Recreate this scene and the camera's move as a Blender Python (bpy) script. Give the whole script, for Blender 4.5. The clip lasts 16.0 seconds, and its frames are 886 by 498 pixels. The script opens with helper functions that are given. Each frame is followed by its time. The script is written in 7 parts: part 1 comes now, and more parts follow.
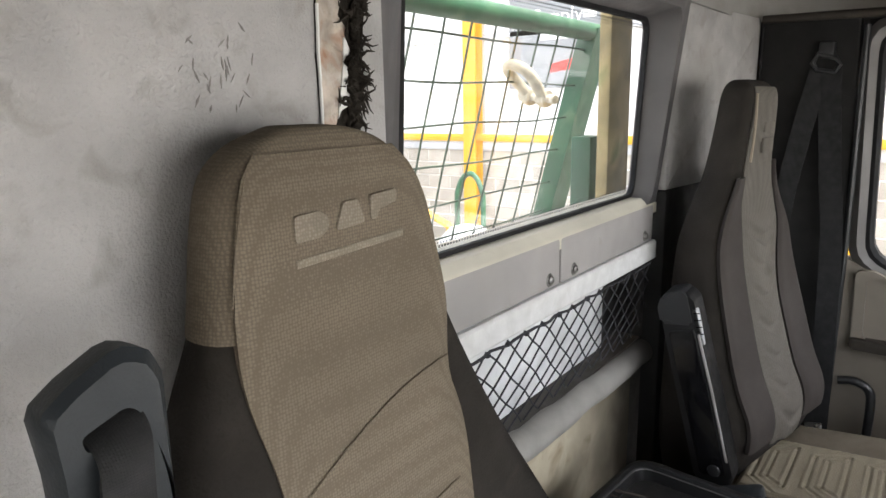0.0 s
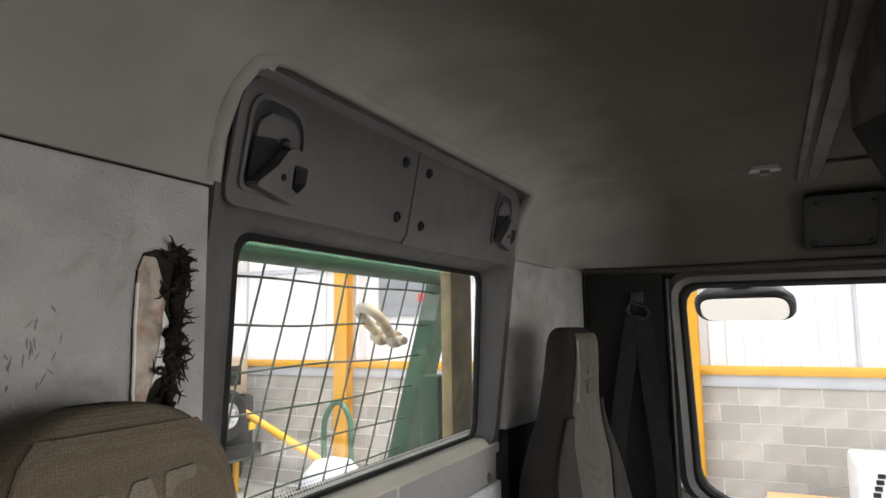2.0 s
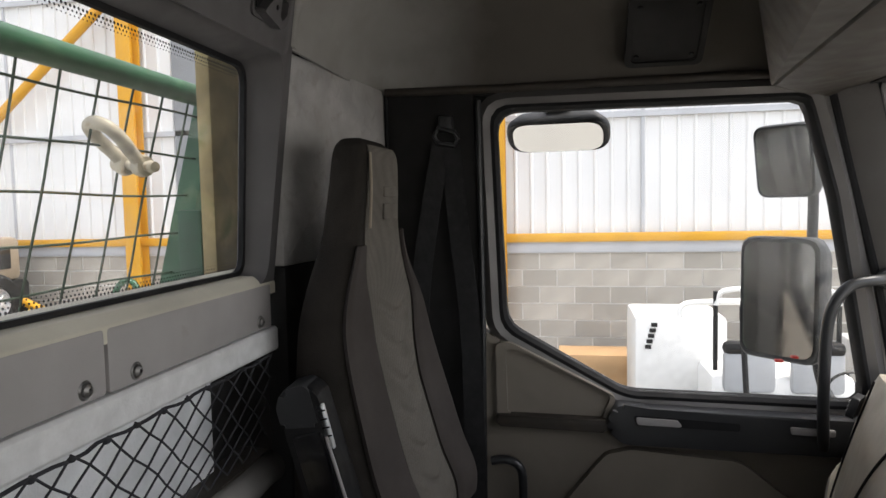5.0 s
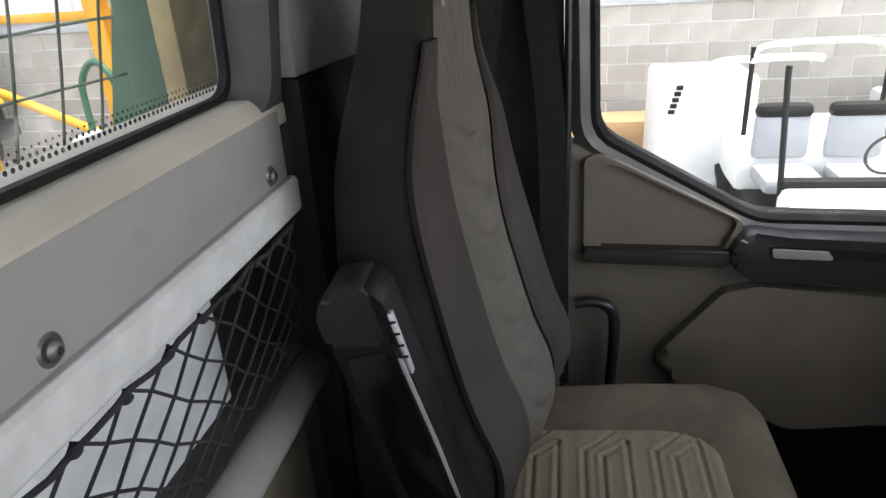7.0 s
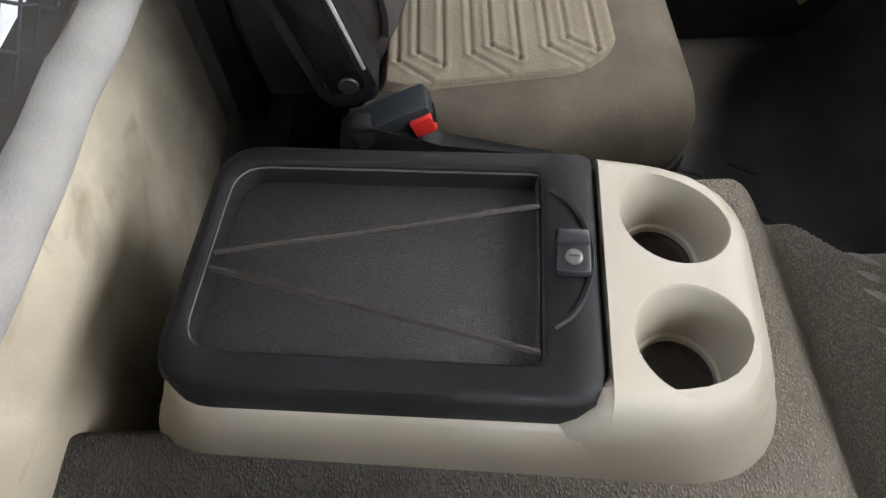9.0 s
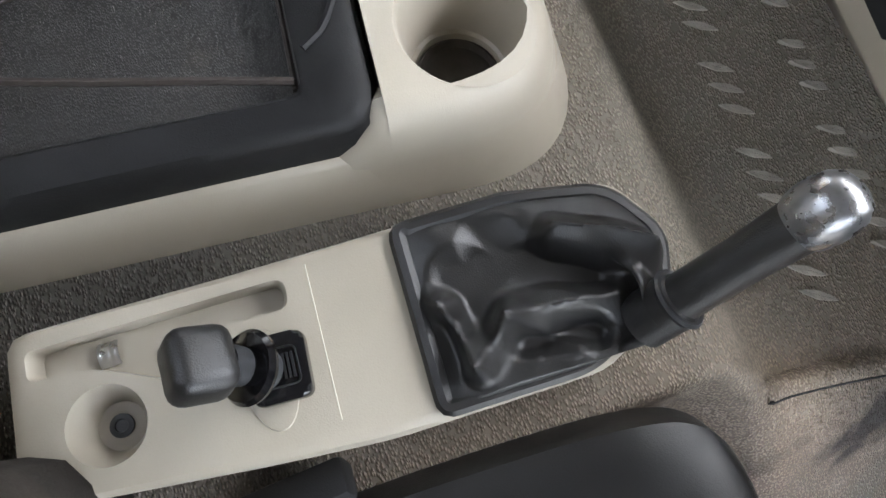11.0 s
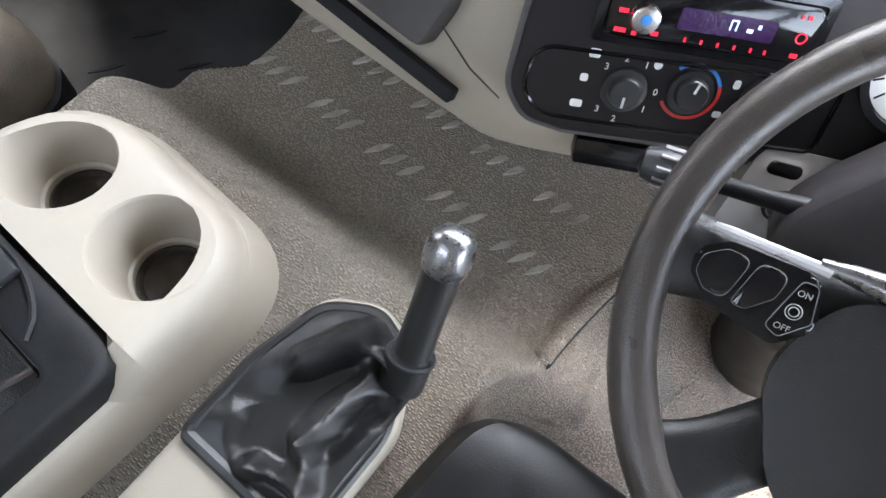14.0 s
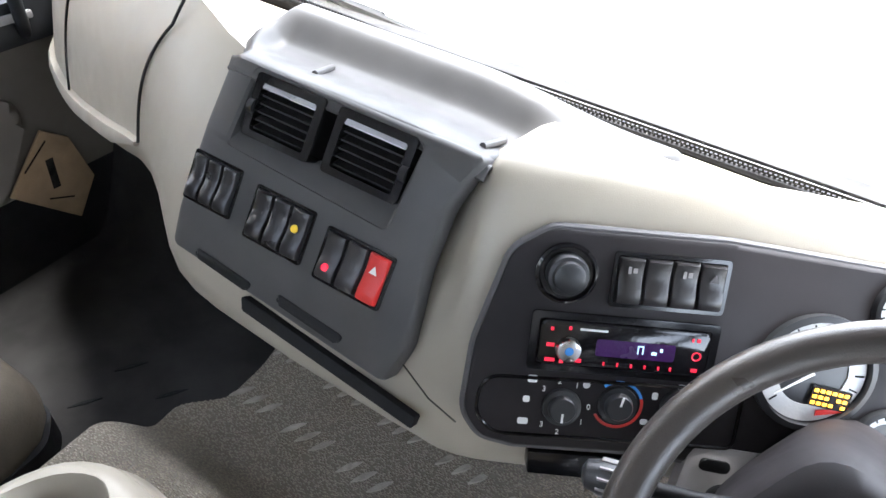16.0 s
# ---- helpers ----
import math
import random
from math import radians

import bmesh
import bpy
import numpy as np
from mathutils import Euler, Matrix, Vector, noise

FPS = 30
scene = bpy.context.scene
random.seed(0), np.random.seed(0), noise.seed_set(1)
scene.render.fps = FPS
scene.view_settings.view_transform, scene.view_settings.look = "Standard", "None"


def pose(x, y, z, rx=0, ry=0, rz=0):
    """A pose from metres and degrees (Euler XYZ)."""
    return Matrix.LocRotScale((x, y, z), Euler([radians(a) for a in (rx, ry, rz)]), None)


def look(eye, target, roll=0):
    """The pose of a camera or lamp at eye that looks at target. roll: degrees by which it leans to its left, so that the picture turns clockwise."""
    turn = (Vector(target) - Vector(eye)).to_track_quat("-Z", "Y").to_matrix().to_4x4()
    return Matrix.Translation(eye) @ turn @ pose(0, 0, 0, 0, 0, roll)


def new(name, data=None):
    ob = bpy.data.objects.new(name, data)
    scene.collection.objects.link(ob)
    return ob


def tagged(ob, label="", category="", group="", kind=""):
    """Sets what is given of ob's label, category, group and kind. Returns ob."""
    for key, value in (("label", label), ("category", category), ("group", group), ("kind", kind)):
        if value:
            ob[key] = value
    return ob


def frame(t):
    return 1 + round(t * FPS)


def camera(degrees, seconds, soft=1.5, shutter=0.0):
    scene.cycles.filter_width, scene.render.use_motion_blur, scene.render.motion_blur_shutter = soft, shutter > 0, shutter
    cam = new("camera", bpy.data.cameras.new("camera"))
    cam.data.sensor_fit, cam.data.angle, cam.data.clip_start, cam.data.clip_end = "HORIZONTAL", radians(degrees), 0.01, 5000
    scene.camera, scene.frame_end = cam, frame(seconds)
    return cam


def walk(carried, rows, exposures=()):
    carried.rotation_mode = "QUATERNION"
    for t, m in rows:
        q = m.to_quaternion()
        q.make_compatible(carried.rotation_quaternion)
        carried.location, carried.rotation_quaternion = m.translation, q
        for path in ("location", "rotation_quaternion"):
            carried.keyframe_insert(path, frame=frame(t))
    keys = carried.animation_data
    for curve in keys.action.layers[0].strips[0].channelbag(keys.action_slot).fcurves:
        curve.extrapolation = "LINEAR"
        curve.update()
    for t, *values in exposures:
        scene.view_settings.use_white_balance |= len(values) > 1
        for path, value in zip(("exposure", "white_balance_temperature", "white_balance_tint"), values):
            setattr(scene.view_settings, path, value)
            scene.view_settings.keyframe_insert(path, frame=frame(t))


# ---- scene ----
cam = camera(67.0, 16.0)
PATH = [
    (0, (-0.923, -0.44, 1.254), (0.643, 0.73, 0.83), -1.1),
    (0.5, (-0.929, -0.447, 1.264), (0.667, 0.74, 1.055), -1.0),
    (1, (-0.928, -0.46, 1.269), (0.697, 0.706, 1.267), -0.8),
    (1.5, (-0.934, -0.486, 1.28), (0.741, 0.597, 1.43), -0.9),
    (2, (-0.933, -0.517, 1.296), (0.854, 0.35, 1.525), -0.7),
    (2.5, (-0.922, -0.524, 1.306), (0.959, 0.097, 1.577), -1.0),
    (3, (-0.92, -0.541, 1.307), (1.003, -0.072, 1.592), -1.1),
    (3.5, (-0.884, -0.545, 1.295), (1.06, -0.163, 1.573), -1.0),
    (4, (-0.828, -0.539, 1.264), (1.126, -0.183, 1.498), -0.9),
    (4.5, (-0.78, -0.521, 1.232), (1.186, -0.172, 1.336), -0.7),
    (5, (-0.622, -0.474, 1.168), (1.34, -0.108, 1.036), -1.2),
    (5.2, (-0.544, -0.443, 1.134), (1.41, -0.082, 0.908), -1.2),
    (7.3, (-0.188, -0.238, 1.187), (1.551, 0.056, 0.243), -3.8),
    (7.5, (-0.207, -0.232, 1.191), (1.481, 0.019, 0.147), -3.7),
    (8, (-0.242, -0.263, 1.143), (1.326, -0.067, -0.082), -4.5),
    (8.5, (-0.253, -0.268, 1.105), (1.099, -0.155, -0.364), -4.5),
    (9, (-0.256, -0.273, 1.084), (0.873, -0.212, -0.566), -4.6),
    (9.5, (-0.262, -0.294, 1.05), (0.706, -0.301, -0.7), -3.4),
    (9.7, (-0.266, -0.3, 1.037), (0.628, -0.346, -0.751), -2.6),
    (11.8, (-0.271, -0.365, 1.003), (0.044, -0.673, -0.947), 14.4),
    (12, (-0.273, -0.372, 1.012), (0.012, -0.703, -0.94), 16.0),
    (12.5, (-0.292, -0.403, 1.035), (-0.051, -0.799, -0.911), 17.4),
    (13, (-0.303, -0.413, 1.059), (-0.081, -0.874, -0.874), 16.4),
    (13.5, (-0.309, -0.408, 1.096), (-0.047, -0.975, -0.805), 14.3),
    (14, (-0.314, -0.398, 1.123), (0.048, -1.122, -0.706), 11.1),
    (14.5, (-0.316, -0.391, 1.156), (0.158, -1.27, -0.577), 8.9),
    (15, (-0.316, -0.389, 1.179), (0.25, -1.402, -0.45), 7.4),
    (15.5, (-0.323, -0.383, 1.202), (0.32, -1.539, -0.298), 6.4),
    (16, (-0.324, -0.376, 1.221), (0.368, -1.698, -0.11), 6.0),
]
walk(cam, [(t, look(eye, target, roll)) for t, eye, target, roll in PATH], [(0.0, 3.05, 6700, 10), (0.5, 2.7, 6700, 10), (1.0, 2.38, 6700, 10), (2.0, 2.2, 6700, 10), (3.5, 2.08, 6700, 10), (4.5, 1.95, 6700, 10), (5.0, 1.85, 6700, 11), (7.5, 2.9, 6400, 10), (8.0, 3.45, 6500, 10), (9.0, 4.05, 6600, 10), (12.5, 4.15, 6200, 9), (14.0, 4.48, 6100, 10), (15.0, 4.62, 5950, 10), (15.5, 4.65, 5950, 10), (16.0, 4.3, 6000, 10)])


# ---- light ----
world = bpy.data.worlds.new("world")
scene.world = world
world.use_nodes = True
wn = world.node_tree.nodes
sky = wn.new("ShaderNodeTexSky")
sky.sky_type, sky.sun_disc = "NISHITA", False
sky.sun_elevation, sky.sun_rotation = radians(68), radians(175)
sky.air_density, sky.dust_density, sky.ozone_density = 1.0, 2.0, 1.0
pale = wn.new("ShaderNodeHueSaturation")   # a thin, even overcast
pale.inputs["Saturation"].default_value = 0.35
world.node_tree.links.new(sky.outputs[0], pale.inputs["Color"])
world.node_tree.links.new(pale.outputs[0], wn["Background"].inputs[0])
wn["Background"].inputs[1].default_value = 0.15
sun_data = bpy.data.lights.new("sun", "SUN")
sun_data.energy, sun_data.angle, sun_data.color = 1.5, radians(18), (1.0, 0.96, 0.9)
sun = new("sun", sun_data)
sun.matrix_world = look((0.3, -2.7, 6.8), (0.0, 0.0, 0.0))
# the bright sky in front, standing in the windscreen's opening
ws_data = bpy.data.lights.new("windscreen_daylight", "AREA")
ws_data.shape, ws_data.size, ws_data.size_y = "RECTANGLE", 1.5, 0.52
ws_data.energy, ws_data.color = 0.9, (1.0, 0.99, 0.97)
ws_light = new("windscreen_daylight", ws_data)
ws_light.matrix_world = look((-0.22, -1.245, 1.10), (-0.22, -0.245, 0.86))


# ---- materials ----
def mat(name, col, rough=0.6, metal=0.0, var=0.12, scale=7.0, grain=300.0, bump=0.12, stain=None, weave=0.0, pebble=0.0, spec=0.5, random=0.0, glow=0.0, island=False, mud=None, layer=None):
    """A surface with broad and fine variation, relief and, where given, stains: (colour, scale, share)."""
    m = bpy.data.materials.new(name)
    m.use_nodes = True
    nt = m.node_tree
    N, L = nt.nodes, nt.links
    p = N["Principled BSDF"]
    co = N.new("ShaderNodeTexCoord").outputs["Object"]

    def noise_node(s, detail=4.0, dist=0.0):
        n = N.new("ShaderNodeTexNoise")
        n.inputs["Scale"].default_value, n.inputs["Detail"].default_value, n.inputs["Distortion"].default_value = s, detail, dist
        L.new(co, n.inputs["Vector"])
        return n.outputs["Fac"]

    def mix(a, b, f, kind="MIX"):
        x = N.new("ShaderNodeMix")
        x.data_type, x.blend_type = "RGBA", kind
        for sock, v in ((x.inputs[0], f), (x.inputs[6], a), (x.inputs[7], b)):
            if hasattr(v, "is_output"):
                L.new(v, sock)
            else:
                sock.default_value = v
        return x.outputs[2]

    def ramp(f, lo, hi, a=0.0, b=1.0):
        r = N.new("ShaderNodeMapRange")
        L.new(f, r.inputs[0])
        for i, v in enumerate((lo, hi, a, b)):
            r.inputs[i + 1].default_value = v
        return r.outputs[0]

    dark = (*[c * (1 - 2 * var) for c in col], 1)
    light = (*[min(1, c * (1 + 1.2 * var)) for c in col], 1)
    base = mix(dark, light, ramp(noise_node(scale, 6.0, 0.3), 0.3, 0.7))
    base = mix(base, dark, ramp(noise_node(grain, 2.0), 0.55, 0.8, 0.0, 0.5))
    if random or island:
        src = N.new("ShaderNodeNewGeometry").outputs["Random Per Island"] if island else N.new("ShaderNodeObjectInfo").outputs["Random"]
        base = mix(base, (*[c * (1 - random) for c in col], 1), ramp(src, 0.0, 1.0, 0.0, 0.9))
    if stain:
        for colour, s, share in stain:
            base = mix(base, (*colour, 1), ramp(noise_node(s, 5.0, 0.6), 1 - share, 1 - share + 0.14, 0.0, 0.75))
    if layer:   # a second colour put in along one axis, shade included: (axis, where it begins, where it is full, colour, noise scale)
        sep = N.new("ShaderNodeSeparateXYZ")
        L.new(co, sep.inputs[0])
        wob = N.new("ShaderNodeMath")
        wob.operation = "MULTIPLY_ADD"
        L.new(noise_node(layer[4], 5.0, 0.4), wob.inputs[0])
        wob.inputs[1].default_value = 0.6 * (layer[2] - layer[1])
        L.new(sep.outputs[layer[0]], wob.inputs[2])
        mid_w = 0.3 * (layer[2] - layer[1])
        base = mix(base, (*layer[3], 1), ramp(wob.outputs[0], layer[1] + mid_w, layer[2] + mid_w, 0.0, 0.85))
    if mud:   # dirt trodden in along one side: (x where it ends, x where it is full, layers)
        sep = N.new("ShaderNodeSeparateXYZ")
        L.new(co, sep.inputs[0])
        share_x = ramp(sep.outputs[0], mud[0], mud[1])
        for colour, s, share in mud[2]:
            both = N.new("ShaderNodeMath")
            both.operation = "MULTIPLY"
            L.new(ramp(noise_node(s, 6.0, 0.8), 1 - share, 1 - share + 0.12, 0.0, 0.85), both.inputs[0])
            L.new(share_x, both.inputs[1])
            base = mix(base, (*colour, 1), both.outputs[0])
    p.inputs["Metallic"].default_value = metal
    L.new(ramp(noise_node(scale * 3, 3.0), 0.3, 0.7, max(0.02, rough - 0.08), min(1, rough + 0.1)), p.inputs["Roughness"])
    p.inputs["Specular IOR Level"].default_value = spec
    if glow:
        p.inputs["Emission Color"].default_value, p.inputs["Emission Strength"].default_value = (*col, 1), glow
    height = noise_node(grain, 3.0)
    if weave:
        v = N.new("ShaderNodeTexVoronoi")
        v.inputs["Scale"].default_value, v.inputs["Randomness"].default_value = weave * 3.0, 0.35
        L.new(co, v.inputs["Vector"])
        height = ramp(v.outputs["Distance"], 0.0, 0.7, 1.0, 0.0)
        base = mix(base, (*[c * 0.45 for c in col], 1), ramp(height, 0.15, 0.6, 0.5, 0.0))
    if pebble:
        v = N.new("ShaderNodeTexVoronoi")
        v.inputs["Scale"].default_value = pebble
        st = N.new("ShaderNodeMapping"); st.inputs["Scale"].default_value = (1.0, 1.9, 1.0)
        L.new(co, st.inputs[0]); L.new(st.outputs[0], v.inputs["Vector"])
        height = ramp(v.outputs["Distance"], 0.05, 0.6, 1.0, 0.0)
        base = mix(base, (*[c * 0.34 for c in col], 1), ramp(height, 0.05, 0.55, 0.5, 0.0))   # the colour is darker in the grooves
    L.new(base, p.inputs["Base Color"])
    bp = N.new("ShaderNodeBump")
    bp.inputs["Strength"].default_value, bp.inputs["Distance"].default_value = bump, 0.0012 if weave else 0.004
    L.new(height, bp.inputs["Height"])
    L.new(bp.outputs[0], p.inputs["Normal"])
    return m


def glass(name, dirt=0.0, tint=(1, 1, 1)):
    """A thin clear pane with gloss and, where given, a dusty film."""
    m = bpy.data.materials.new(name)
    m.use_nodes = True
    N, L = m.node_tree.nodes, m.node_tree.links
    N.remove(N["Principled BSDF"])
    out = N["Material Output"]
    tr, gl, df = N.new("ShaderNodeBsdfTransparent"), N.new("ShaderNodeBsdfGlossy"), N.new("ShaderNodeBsdfDiffuse")
    tr.inputs[0].default_value, gl.inputs["Roughness"].default_value, df.inputs[0].default_value = (*tint, 1), 0.03, (0.75, 0.74, 0.68, 1)
    fr = N.new("ShaderNodeLayerWeight"); fr.inputs[0].default_value = 0.5
    po, sc = N.new("ShaderNodeMath"), N.new("ShaderNodeMath")
    po.operation, sc.operation = "POWER", "MULTIPLY_ADD"
    po.inputs[1].default_value, sc.inputs[1].default_value, sc.inputs[2].default_value = 5.0, 0.7, 0.025
    L.new(fr.outputs["Facing"], po.inputs[0]); L.new(po.outputs[0], sc.inputs[0])
    m1, m2 = N.new("ShaderNodeMixShader"), N.new("ShaderNodeMixShader")
    L.new(sc.outputs[0], m1.inputs[0]); L.new(tr.outputs[0], m1.inputs[1]); L.new(gl.outputs[0], m1.inputs[2])
    n = N.new("ShaderNodeTexNoise"); n.inputs["Scale"].default_value, n.inputs["Detail"].default_value = 5.0, 8.0
    L.new(N.new("ShaderNodeTexCoord").outputs["Object"], n.inputs["Vector"])
    r = N.new("ShaderNodeMapRange")
    for i, v in enumerate((0.35, 0.8, dirt * 0.3, dirt)):
        r.inputs[i + 1].default_value = v
    L.new(n.outputs["Fac"], r.inputs[0]); L.new(r.outputs[0], m2.inputs[0])
    L.new(m1.outputs[0], m2.inputs[1]); L.new(df.outputs[0], m2.inputs[2]); L.new(m2.outputs[0], out.inputs[0])
    return m


FELT = mat("grey_felt", (0.43, 0.422, 0.415), 0.95, var=0.10, scale=12, grain=330, bump=0.55, spec=0.1, stain=[((0.34, 0.328, 0.31), 4.0, 0.46), ((0.25, 0.23, 0.205), 7.0, 0.36), ((0.33, 0.318, 0.30), 26.0, 0.44)])
# The brown layer puts the ceiling's shade towards the front into the felt's colour.
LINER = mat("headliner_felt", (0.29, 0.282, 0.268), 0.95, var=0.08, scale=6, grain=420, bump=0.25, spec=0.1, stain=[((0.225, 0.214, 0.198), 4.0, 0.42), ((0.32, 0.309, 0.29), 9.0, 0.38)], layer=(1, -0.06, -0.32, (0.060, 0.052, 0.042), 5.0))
# The roll's dark end is the seat's shade, put into its colour.
FELTD = mat("worn_felt_shaded_end", (0.27, 0.258, 0.243), 0.95, var=0.1, scale=10, grain=420, bump=0.3, spec=0.1, stain=[((0.22, 0.20, 0.17), 9.0, 0.4)], layer=(0, 0.26, 0.50, (0.05, 0.045, 0.04), 10.0))
SWITCH = mat("switch_black", (0.022, 0.020, 0.020), 0.34, var=0.15, scale=12, grain=900, bump=0.05)
GREY = mat("grey_plastic", (0.092, 0.088, 0.090), 0.6, var=0.07, scale=8, grain=700, bump=0.1, stain=[((0.118, 0.108, 0.094), 11.0, 0.34)])
LGREY = mat("light_grey_plastic", (0.29, 0.275, 0.27), 0.6, var=0.05, scale=8, grain=700, bump=0.1, stain=[((0.22, 0.20, 0.175), 12.0, 0.34)])
SILL = mat("cream_sill", (0.50, 0.47, 0.39), 0.6, var=0.07, scale=9, grain=500, bump=0.1, stain=[((0.36, 0.33, 0.26), 14.0, 0.34)])
BEIGE = mat("beige_plastic", (0.335, 0.302, 0.245), 0.40, var=0.05, scale=6, grain=900, bump=0.08, stain=[((0.31, 0.265, 0.20), 9.0, 0.33)])
# Beige plastic darkened to near black: the locker's shade is in the colour.
DUSTY = mat("dusty_shaded_beige", (0.029, 0.0235, 0.018), 0.6, var=0.1, scale=6, grain=700, bump=0.1, stain=[((0.065, 0.046, 0.029), 10.0, 0.38)])
# Stained all over, and darker towards the passenger end.
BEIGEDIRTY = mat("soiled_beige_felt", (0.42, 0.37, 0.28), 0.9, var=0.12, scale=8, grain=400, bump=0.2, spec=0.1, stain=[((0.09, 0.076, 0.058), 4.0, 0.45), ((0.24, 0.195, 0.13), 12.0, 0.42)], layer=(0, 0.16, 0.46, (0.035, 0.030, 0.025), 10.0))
BLACK = mat("black_plastic", (0.0105, 0.0105, 0.011), 0.5, spec=0.22, var=0.2, scale=9, grain=800, bump=0.12, stain=[((0.03, 0.028, 0.025), 12.0, 0.33)])
PANELB = mat("matt_black_panel", (0.021, 0.0185, 0.0195), 0.58, spec=0.2, var=0.15, scale=6, grain=900, bump=0.06)
GRAPHITE = mat("graphite_plastic", (0.074, 0.072, 0.070), 0.5, spec=0.2, var=0.12, scale=6, grain=900, bump=0.06, stain=[((0.075, 0.072, 0.066), 9.0, 0.34)])
SATIN = mat("satin_black_plastic", (0.024, 0.025, 0.027), 0.38, var=0.15, scale=6, grain=900, bump=0.06)
DARK = mat("charcoal_plastic", (0.015, 0.0147, 0.0145), 0.7, spec=0.3, var=0.15, scale=7, grain=600, bump=0.12)
DOORMAT = mat("door_brown_plastic", (0.185, 0.162, 0.132), 0.6, var=0.08, scale=6, grain=700, bump=0.12)
PEBBLE = mat("pebbled_black_plastic", (0.030, 0.0285, 0.027), 0.38, var=0.2, scale=8, grain=600, bump=0.35, pebble=420, stain=[((0.07, 0.062, 0.05), 14.0, 0.36)])
# Paler tan to the front: dust, and the light's gradient put into the colour.
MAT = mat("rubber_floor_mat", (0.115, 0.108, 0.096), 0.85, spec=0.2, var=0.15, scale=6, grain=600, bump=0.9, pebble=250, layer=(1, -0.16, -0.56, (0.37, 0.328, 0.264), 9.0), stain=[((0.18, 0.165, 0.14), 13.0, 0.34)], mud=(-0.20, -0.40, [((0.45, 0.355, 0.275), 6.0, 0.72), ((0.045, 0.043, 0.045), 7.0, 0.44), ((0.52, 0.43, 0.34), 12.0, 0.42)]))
LEATHER = mat("black_leather", (0.013, 0.0125, 0.0123), 0.41, var=0.2, scale=12, grain=900, bump=0.12)
VINYL = mat("black_vinyl", (0.012, 0.0118, 0.0122), 0.38, var=0.2, scale=8, grain=900, bump=0.15, spec=0.5)
SEATC = mat("brown_seat_cloth", (0.165, 0.136, 0.102), 0.95, var=0.08, scale=8, grain=500, bump=0.3, weave=130, spec=0.1, stain=[((0.115, 0.097, 0.075), 7.0, 0.38), ((0.115, 0.112, 0.115), 9.0, 0.32)])
SEATL = mat("pale_seat_cloth", (0.235, 0.205, 0.152), 0.95, var=0.08, scale=8, grain=500, bump=0.3, weave=130, spec=0.1, stain=[((0.19, 0.168, 0.13), 8.0, 0.36)])
SEATE = mat("faded_emblem_cloth", (0.26, 0.225, 0.18), 0.95, var=0.1, scale=20, grain=500, bump=0.3, weave=130, spec=0.1)
SEATG = mat("grey_seat_cloth", (0.048, 0.042, 0.039), 0.95, var=0.1, scale=8, grain=400, bump=0.25, spec=0.1)
SEATP = mat("grey_brown_seat_cloth", (0.125, 0.114, 0.100), 0.95, var=0.08, scale=8, grain=500, bump=0.3, weave=130, spec=0.1, stain=[((0.085, 0.077, 0.066), 8.0, 0.36)])
SEATD = mat("dark_seat_velour", (0.106, 0.091, 0.070), 0.95, var=0.18, scale=9, grain=350, bump=0.25, spec=0.1, stain=[((0.105, 0.09, 0.067), 6.0, 0.42)])
SEATB = mat("dark_backrest_velour", (0.024, 0.021, 0.0185), 0.95, var=0.18, scale=9, grain=350, bump=0.25, spec=0.1, stain=[((0.048, 0.041, 0.034), 6.0, 0.40)])
CUPMAT = mat("brown_rubber", (0.050, 0.042, 0.036), 0.5, var=0.2, scale=40)
CORD = mat("brown_elastic", (0.028, 0.021, 0.017), 0.7, var=0.15, scale=60)
STITCH = mat("seam_thread", (0.25, 0.21, 0.16), 0.9)
DULL = mat("dull_bolt_steel", (0.16, 0.155, 0.15), 0.45, 0.7, var=0.15, scale=60, bump=0.03)
CHROME = mat("brushed_steel", (0.55, 0.55, 0.54), 0.28, 1.0, var=0.1, scale=20, bump=0.03)
KNOBM = mat("worn_knob_metal", (0.24, 0.24, 0.245), 0.28, 0.85, var=0.15, scale=40, bump=0.03)
SILVER = mat("silver_plastic", (0.58, 0.59, 0.61), 0.3, 0.35, var=0.05, bump=0.03)
WHITE = mat("white_paint", (0.74, 0.74, 0.72), 0.5, var=0.05, scale=14, grain=300, bump=0.06, stain=[((0.5, 0.47, 0.42), 12.0, 0.34)])
PLATE = mat("galvanised_channel", (0.56, 0.56, 0.56), 0.55, 0.0, var=0.06, scale=40, grain=240, bump=0.12, stain=[((0.42, 0.41, 0.39), 20.0, 0.36)])
BOARD = mat("white_felt_board", (0.68, 0.69, 0.70), 0.95, var=0.1, scale=14, grain=240, bump=0.5, spec=0.1)
WEB = mat("black_webbing", (0.014, 0.014, 0.015), 0.85, var=0.2, scale=20, grain=500, bump=0.3, weave=220)
NETC = mat("net_cord", (0.022, 0.022, 0.027), 0.9, bump=0.2)
PODMARK = mat("worn_grey_print", (0.26, 0.26, 0.26), 0.6, var=0.2, scale=200, bump=0.0)
FOOTMAT = mat("dusty_black_mat", (0.036, 0.034, 0.032), 0.85, spec=0.2, var=0.2, scale=7, grain=500, bump=0.4, stain=[((0.06, 0.054, 0.046), 8.0, 0.35)])
RUBBER = mat("black_rubber", (0.010, 0.010, 0.011), 0.7, spec=0.25, bump=0.1)
RED = mat("red_plastic", (0.55, 0.025, 0.02), 0.4, var=0.06)
